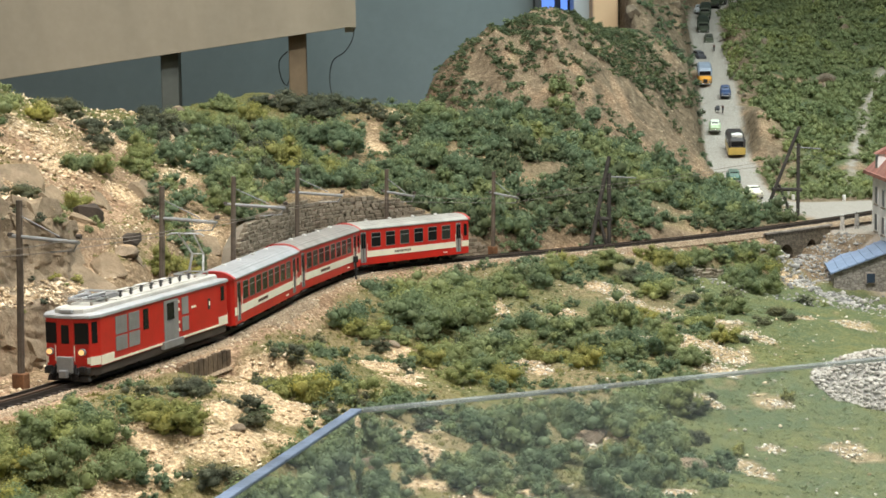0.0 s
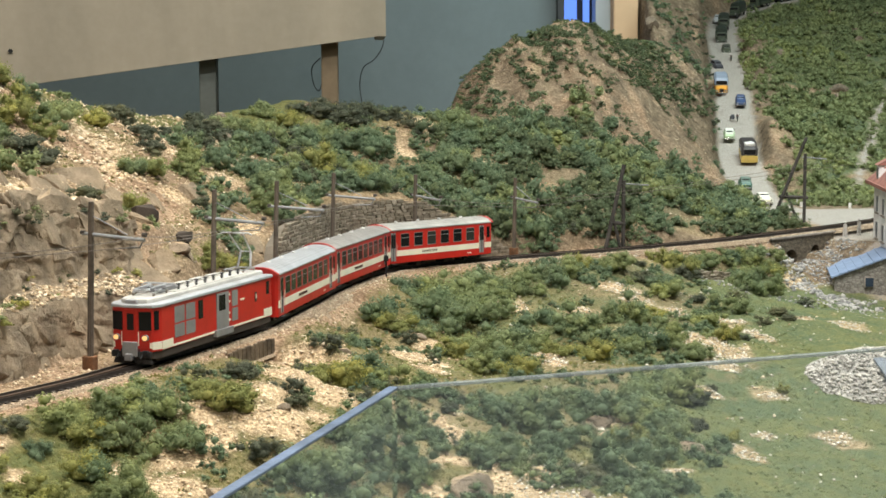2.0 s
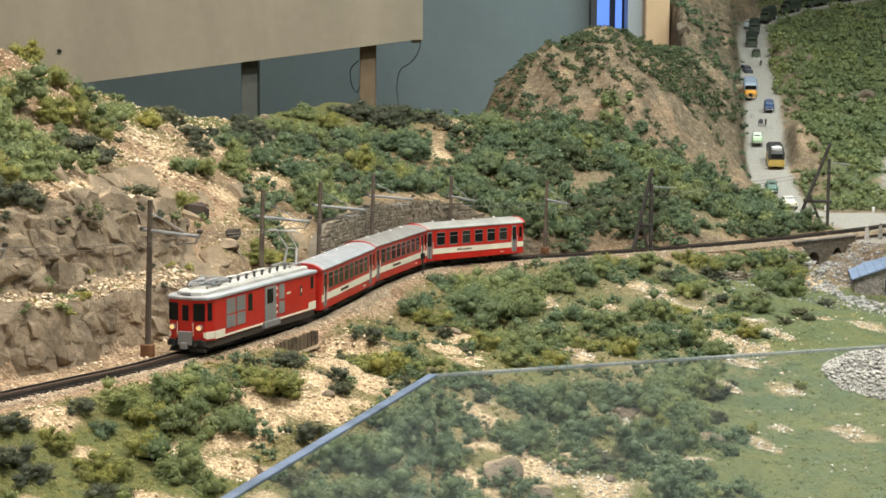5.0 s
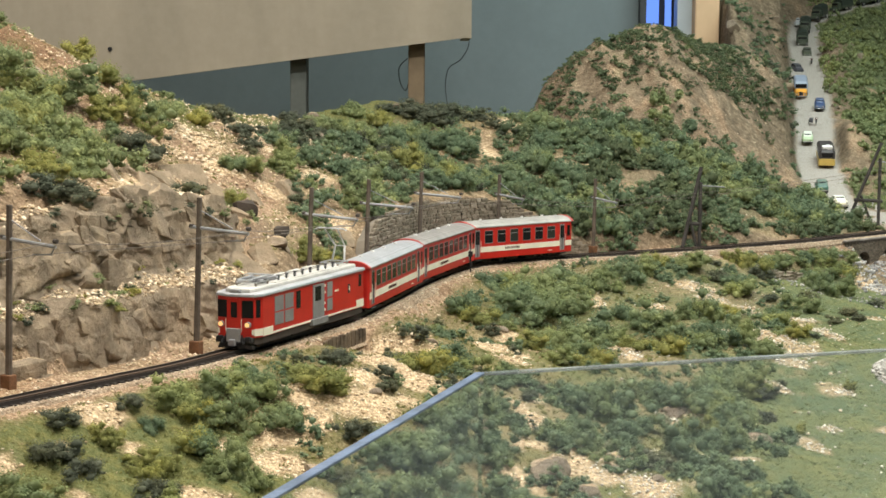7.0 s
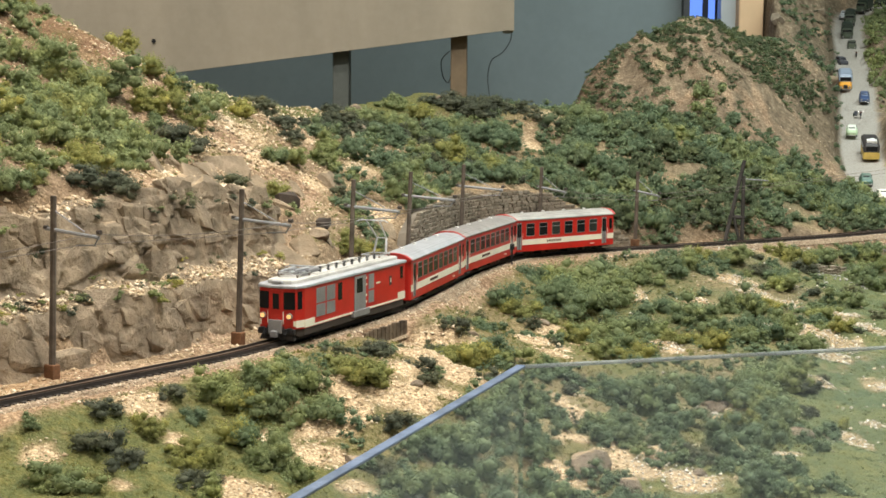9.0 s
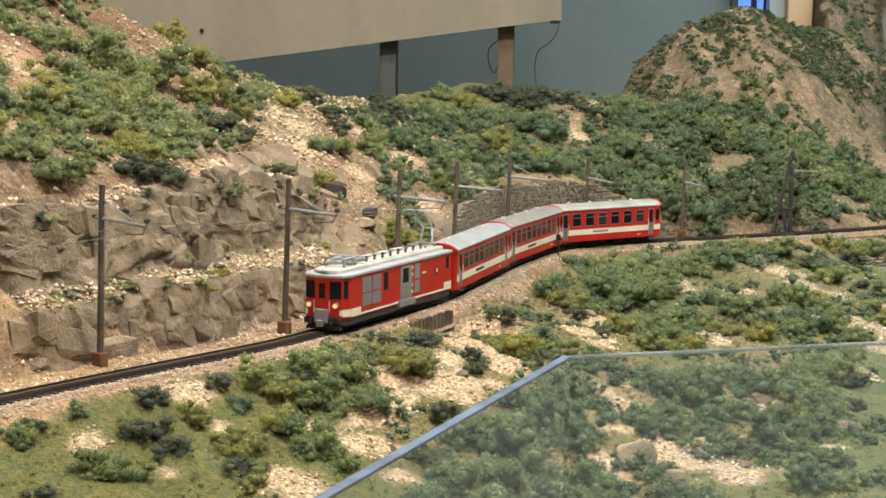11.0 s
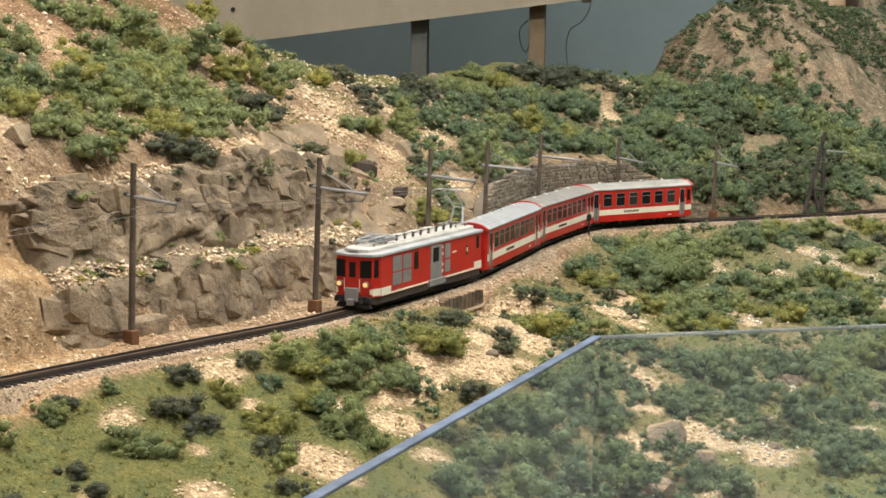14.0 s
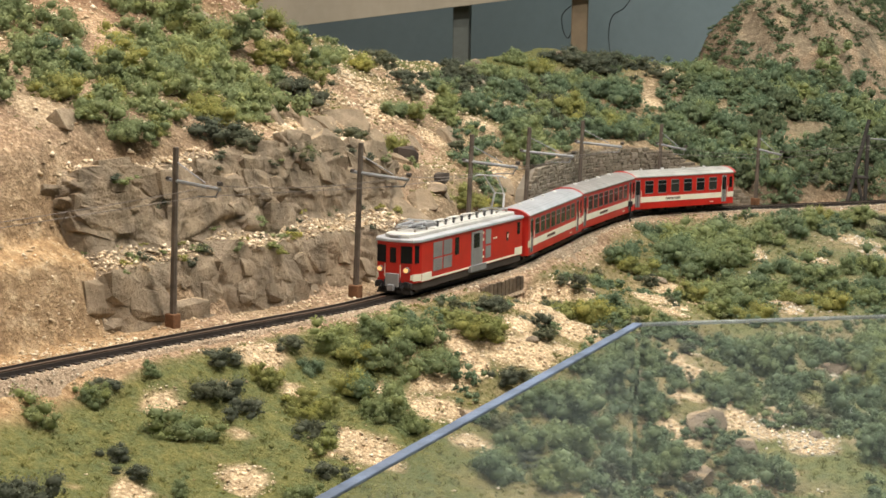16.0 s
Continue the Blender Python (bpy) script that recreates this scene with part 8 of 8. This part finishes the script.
# slopes beyond the road
VALLEY_BARE = [[(768, 3279, 6), (705, 2972, 8), (683, 2847, 9), (688, 2785, 8)], [(786, 2705, 5), (806, 2764, 5), (846, 2876, 6), (899, 3007, 6), (935, 3120, 6)], [(957, 3430, 20)]]
grow(0.60, 1.50, 2.5, 4.6, 0.0200, 7, 0.92, 0.005, 0.019, lambda x, y, d, s: x > 0.60 + 0.17 * (y - 2.4) and x < 0.36 * y and d > 0.03 and streak(x, y, VALLEY_BARE) < 0, (slope, slope, slope), (0.85, 1.4))
grow(0.50, 0.80, 3.0, 4.5, 0.018, 8, 0.58, 0.005, 0.013, lambda x, y, d, s: x < 0.62 + 0.17 * (y - 2.6) and y < np.interp(x, *CREST), (low_dark, far, far), (0.6, 0.9))

near_stock = [leaf_mass(40 + i, 360, 0.080, 6) for i in range(6)]
far_stock = [leaf_mass(60 + i, 80, 0.150, 3) for i in range(6)]
scatter("shrubbery_green", near_stock, green, M_LEAF, "dense mid-green flock shrubbery on the slopes", "shrubbery")
scatter("shrubbery_yellow", near_stock, pale, M_LEAF_LIGHT, "yellow-green flock shrubbery on the slopes", "shrubbery")
scatter("shrubbery_dark", near_stock, dark, M_LEAF_DARK, "dark grey-green flock shrubbery on the slopes", "shrubbery")
scatter("shrubbery_blue", near_stock, blue, M_LEAF_FAR, "blue-green flock shrubbery on the slopes", "shrubbery")
scatter("shrubbery_low", far_stock, low_dark, M_LEAF_DARK, "low dark tufts on the mountain's flank", "shrubbery")
scatter("shrubbery_deep_green", near_stock, deep_near, M_LEAF_DEEP, "deep green flock shrubbery with the hillside's shade in its colour", "shrubbery")
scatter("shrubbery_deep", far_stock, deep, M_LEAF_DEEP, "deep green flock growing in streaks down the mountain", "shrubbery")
scatter("shrubbery_far", far_stock, far, M_LEAF_FAR, "low green shrubbery on the mountain", "shrubbery")
slope_stock = [leaf_mass(160 + i, 80, 0.130, 4) for i in range(6)]
scatter("shrubbery_slope", slope_stock, slope, M_LEAF_SLOPE, "fresh green shrubbery on the slope beyond the road", "shrubbery")


# undergrowth: small tufts that rough up grass and soil
def tuft(seed):
    r = np.random.RandomState(seed)
    n = 10
    a = r.rand(n) * 6.283
    d = np.sqrt(r.rand(n))
    P = np.stack([np.cos(a) * d, np.sin(a) * d, np.zeros(n)], -1)
    up = np.stack([r.randn(n) * 0.5, r.randn(n) * 0.5, 0.7 + 0.6 * r.rand(n)], -1)
    side = np.stack([-np.sin(a), np.cos(a), np.zeros(n)], -1) * 0.26
    V = np.stack([P - side, P + side, P + up], 1).reshape(-1, 3)
    return V, np.arange(n * 3).reshape(-1, 3)


TUFTS = [tuft(80 + i) for i in range(5)]
M_TUFT = foliage("grass_tuft", (0.155, 0.164, 0.068), (0.200, 0.208, 0.088), (0.27, 0.272, 0.128), 0.5)
rows = []
for x0, x1, y0, y1, gap, seed in ((-0.33, 0.42, 0.72, 1.95, 0.0068, 91), (0.30, 0.75, 1.15, 2.05, 0.0125, 92), (-0.48, 0.25, 1.05, 2.30, 0.0095, 93)):
    xs, ys, r = candidates(x0, x1, y0, y1, gap, seed)
    d, g, du, sl = sample(D_TRACK, xs, ys), sample(GRASS, xs, ys), sample(DUST, xs, ys), sample(SLOPE, xs, ys)
    for i in range(len(xs)):
        if abs(d[i]) < 0.024 or du[i] > 0.05 or r.rand() > 0.20 + 0.7 * g[i] or sl[i] > 1.0 or (0 < d[i] < 0.06):
            continue
        if in_scree(xs[i], ys[i]) > 0.05 and r.rand() > 0.08:
            continue
        q = (0.0014 + 0.0022 * r.rand() ** 2) * (0.7 if seed == 92 else 1.0)
        rows.append((xs[i], ys[i], gz(xs[i], ys[i]) - 0.0003, q, 0.40 if xs[i] > 0.22 else 0.65, r.rand() * 6.28, r.randint(0, 5)))
# tufts split like the ground: the warmer light is in the western colour
east = [q for q in rows if q[0] > 0.17 + 0.10 * math.sin(q[1] * 90)]
west = [q for q in rows if q[0] <= 0.17 + 0.10 * math.sin(q[1] * 90)]
M_TUFT_EAST = foliage("meadow_tuft", (0.15, 0.175, 0.085), (0.205, 0.235, 0.118), (0.28, 0.315, 0.17), 0.5)
scatter("undergrowth", TUFTS, west, M_TUFT, "short olive grass and flock tufts on the slopes", "grass")
scatter("meadow_grass", TUFTS, east, M_TUFT_EAST, "short fresh green grass on the meadow", "grass")


# loose stones
def chip(seed):
    r = np.random.RandomState(seed)
    V = np.array([(1, 0, 0), (-1, 0, 0), (0, 1, 0), (0, -1, 0), (0, 0, 0.8), (0, 0, -0.6)], float)
    V = V * (0.7 + 0.6 * r.rand(6, 1)) + 0.25 * r.randn(6, 3)
    T = np.array([(0, 2, 4), (2, 1, 4), (1, 3, 4), (3, 0, 4), (2, 0, 5), (1, 2, 5), (3, 1, 5), (0, 3, 5)])
    return V, T


def chip_material(name, a, bb, c):
    m, nt, b = nodes_of(name, 0.92, 0, 0.15)
    g = nt.nodes.new("ShaderNodeNewGeometry")
    k = ramp(nt, g.outputs["Random Per Island"], [(0.0, a), (0.5, bb), (1.0, c)])
    k = mix(nt, 1.0, k, ramp(nt, tex(nt, g.outputs["Position"], 600, 2), [(0.3, (0.75, 0.73, 0.7)), (0.7, (1.08, 1.07, 1.05))]), "MULTIPLY")
    nt.links.new(k, b.inputs["Base Color"])
    return m


CHIPS = [chip(100 + i) for i in range(8)]
M_CHIP = chip_material("scree_chips", (0.40, 0.296, 0.184), (0.62, 0.492, 0.335), (0.85, 0.742, 0.58))
M_WHITECHIP = chip_material("pale_chips", (0.46, 0.42, 0.36), (0.66, 0.62, 0.54), (0.82, 0.79, 0.72))
tan_rows, white_rows = [], []
for x0, x1, y0, y1, gap, seed in ((-0.34, 0.50, 0.85, 1.86, 0.0029, 115), (-0.36, 0.42, 0.72, 1.95, 0.0062, 111), (-0.50, 0.15, 0.95, 2.0, 0.0072, 112), (0.12, 0.62, 1.95, 2.9, 0.0105, 113), (0.28, 0.70, 1.15, 2.1, 0.0058, 114)):
    xs, ys, r = candidates(x0, x1, y0, y1, gap, seed)
    d, g, du, sl = sample(D_TRACK, xs, ys), sample(GRASS, xs, ys), sample(DUST, xs, ys), sample(SLOPE, xs, ys)
    for i in range(len(xs)):
        x, y = xs[i], ys[i]
        if abs(d[i]) < 0.019 or du[i] > 0.1 or (0 < d[i] < 0.05 and x > -0.09):
            continue
        bare = in_scree(x, y)
        if seed == 115 and bare < 0:
            continue
        odds = 0.9 if bare > 0 else 0.36 * (1 - g[i]) + 0.05
        if seed == 114 and bare <= 0:
            odds = 0.42 if N_CLUSTER(x * 34 + 5, y * 70) > 0.72 else 0.025
        if 0.019 < abs(d[i]) < 0.032:
            odds = 0.8
        if d[i] > 0.03 and x < -0.10:
            odds = 0.5 if x < -0.27 and d[i] < 0.13 else max(odds, 0.85)
        if y > 2.3:
            odds *= 0.6
        if r.rand() > odds:
            continue
        q = (0.0006 + 0.0016 * r.rand() ** 4) * (0.8 if y < 1.25 and d[i] < 0 else 1.5 if d[i] > 0.10 and x < -0.18 else 1.0)
        row = (x, y, gz(x, y) + q * 0.2, q, 0.75, r.rand() * 6.28, r.randint(0, 8))
        (white_rows if x > 0.10 and d[i] < 0 and r.rand() < 0.7 else tan_rows).append(row)
r = np.random.RandomState(77)
for n in range(30000):
    i, j = r.randint(4, X_FACE.shape[0] - 4), r.randint(1, X_FACE.shape[1] - 1)
    rise = Z_FACE[i + 4, j] - Z_FACE[i - 4, j]
    run = math.hypot(X_FACE[i + 4, j] - X_FACE[i - 4, j], Y_FACE[i + 4, j] - Y_FACE[i - 4, j])
    if rise < run * 1.0 and r.rand() < 0.6:
        q = 0.0006 + 0.0018 * r.rand() ** 3
        tan_rows.append((X_FACE[i, j], Y_FACE[i, j], Z_FACE[i, j] + q * 0.3, q, 0.75, r.rand() * 6.28, r.randint(0, 8)))
scatter("scree_stones", CHIPS, tan_rows, M_CHIP, "loose tan and cream scree stones on bare ground", "stones")
scatter("pale_stones", CHIPS, white_rows, M_WHITECHIP, "loose pale stones strewn over the lower slope", "stones")


# ---- stones by the stream and a heap of pale rubble round a concrete hut ----


def rubble(seed):
    bm = bmesh.new()
    bmesh.ops.create_icosphere(bm, subdivisions=1, radius=1.0)
    r = random.Random(seed)
    for v in bm.verts:
        v.co *= r.uniform(0.50, 1.3)
    V = np.array([v.co[:] for v in bm.verts])
    T = np.array([[v.index for v in f.verts] for f in bm.faces])
    bm.free()
    return V * np.array((1.0, 0.8, 0.7)), T


RUBBLE = [rubble(300 + i) for i in range(8)]
M_RUBBLE = chip_material("pale_rubble", (0.34, 0.325, 0.30), (0.46, 0.445, 0.415), (0.60, 0.58, 0.545))
r = np.random.RandomState(17)
rows = []
bm = bmesh.new()
bmesh.ops.create_circle(bm, cap_ends=True, segments=40, radius=1.0)
bmesh.ops.delete(bm, geom=[f for f in bm.faces], context="FACES_ONLY")
rim = bm.verts[:]
rings = [rim]
for q in (0.8, 0.6, 0.4, 0.2):
    rings.append([bm.verts.new((v.co.x * q, v.co.y * q, 0)) for v in rim])
for r0, r1 in zip(rings, rings[1:]):
    for k in range(40):
        bm.faces.new((r0[k], r0[(k + 1) % 40], r1[(k + 1) % 40], r1[k]))
bm.faces.new(rings[-1])
for v in bm.verts:
    q = math.hypot(v.co.x, v.co.y)
    x, y = 0.446 + 0.063 * v.co.x, 1.485 + 0.061 * v.co.y
    v.co = Vector((x, y, gz(x, y) + 0.026 * max(0.0, 1 - q * q) - 0.0012))
tagged(part("rubble_core", bm, plain("rubble_grit", (0.40, 0.385, 0.355), 0.95, vary=0.3, grain=500, relief=0.0008)), "bed of pale grit under the rubble stones", "stones", kind="stuff")
for _ in range(3000):
    a, q = r.rand() * 6.283, math.sqrt(r.rand())
    x, y = 0.446 + 0.062 * q * math.cos(a), 1.485 + 0.060 * q * math.sin(a)
    if abs(x - 0.463) < 0.024 and abs(y - 1.450) < 0.018:
        continue
    size = 0.0009 + 0.0021 * r.rand() ** 2
    rise = 0.026 * max(0.0, 1 - q * q)
    rows.append((x, y, gz(x, y) + rise + 0.0005, size, 1.0, r.rand() * 6.28, r.randint(0, 8)))
scatter("rubble_heap", RUBBLE, rows, M_RUBBLE, "heap of pale rubble stones on the meadow", "stones")
hx, hy = 0.458, 1.447
hut = thing("concrete_hut", "small grey concrete hut in a heap of pale rubble", "hut", at=Matrix.Translation((hx, hy, gz(hx, hy))) @ Matrix.Rotation(0.12, 4, "Z"))
M_CONCRETE = plain("concrete", (0.17, 0.18, 0.195), 0.85, vary=0.15, relief=0.0003)
bm = prism([(-0.016, -0.006), (0.020, -0.006), (0.020, 0.029), (-0.016, 0.014)], -0.019, 0.030)
part("wall", bm, M_CONCRETE, hut)
bm = prism([(-0.0185, 0.0132), (0.0215, 0.0298), (0.0215, 0.0325), (-0.0185, 0.0160)], -0.021, 0.032)
part("roof_slab", bm, plain("roof_slab", (0.17, 0.19, 0.22), 0.8, vary=0.14, relief=0.0003), hut)
# no recess: a black block stands in for the shade inside
part("opening", boxes((-0.012, 0.024, -0.0164, -0.010, 0.001, 0.010)), M_BLACK, hut, "black panel for the shade in the opening")
rows = []
for _ in range(700):
    x, y = 0.520 + 0.075 * r.rand(), 1.98 + 0.12 * r.rand()
    if cell(D_TRACK, x, y) > -0.028:
        continue
    size = 0.0007 + 0.0022 * r.rand() ** 2.5
    rows.append((x, y, gz(x, y) + size * 0.2, size, 1.0, r.rand() * 6.28, r.randint(0, 8)))
for _ in range(900):
    t = r.rand()
    cx, cy = 0.505 + 0.045 * t, 2.02 - 0.13 * t
    x, y = cx + 0.020 * r.randn(), cy + 0.020 * r.randn()
    if y > 2.10 or (x > 0.522 and y > 1.94):
        continue
    size = 0.0010 + 0.0034 * r.rand() ** 2.5
    rows.append((x, y, gz(x, y) + size * 0.2, size, 1.0, r.rand() * 6.28, r.randint(0, 8)))
for _ in range(260):
    x, y = 0.36 + 0.22 * r.rand(), 1.86 + 0.05 * r.randn() * 0.4
    size = 0.0008 + 0.0020 * r.rand() ** 2
    rows.append((x, y, gz(x, y) + size * 0.2, size, 1.0, r.rand() * 6.28, r.randint(0, 8)))
for n in range(210):
    p, _ = on_track(BRIDGE_S0 + r.uniform(0.016, 0.112), -r.uniform(0.026, 0.095))
    q = 0.0011 + 0.0024 * r.rand() ** 2
    rows.append((p.x, p.y, gz(p.x, p.y) + q * 0.2, q, 0.8, r.rand() * 6.28, r.randint(0, 8)))
scatter("stream_stones", RUBBLE, rows, chip_material("stream_rubble", (0.20, 0.205, 0.21), (0.34, 0.34, 0.335), (0.56, 0.55, 0.53)), "grey-white stones in the stream bed below the bridge", "stones")


# ---- ballast stones along the sleepers' ends ----
r = np.random.RandomState(23)
rows = []
for _ in range(9000):
    s = 0.03 + r.rand() * min(2.3, S_END - 0.06)
    side = (1 if r.rand() < 0.4 else -1) * (0.0105 + 0.0115 * r.rand() ** 1.4)
    p, a = on_track(s, side)
    drop = -0.0030 if abs(side) < 0.0165 else -0.0030 - (abs(side) - 0.0165) * 0.9
    rows.append((p.x, p.y, RZ + drop + 0.0001, 0.0005 + 0.0006 * r.rand(), 0.8, r.rand() * 6.28, r.randint(0, 8)))
M_BALLAST_CHIP = chip_material("ballast_chips", (0.26, 0.21, 0.155), (0.47, 0.39, 0.295), (0.70, 0.61, 0.49))
scatter("ballast_stones", CHIPS, rows, M_BALLAST_CHIP, "tan gravel stones heaped beside the sleepers", "gravel")
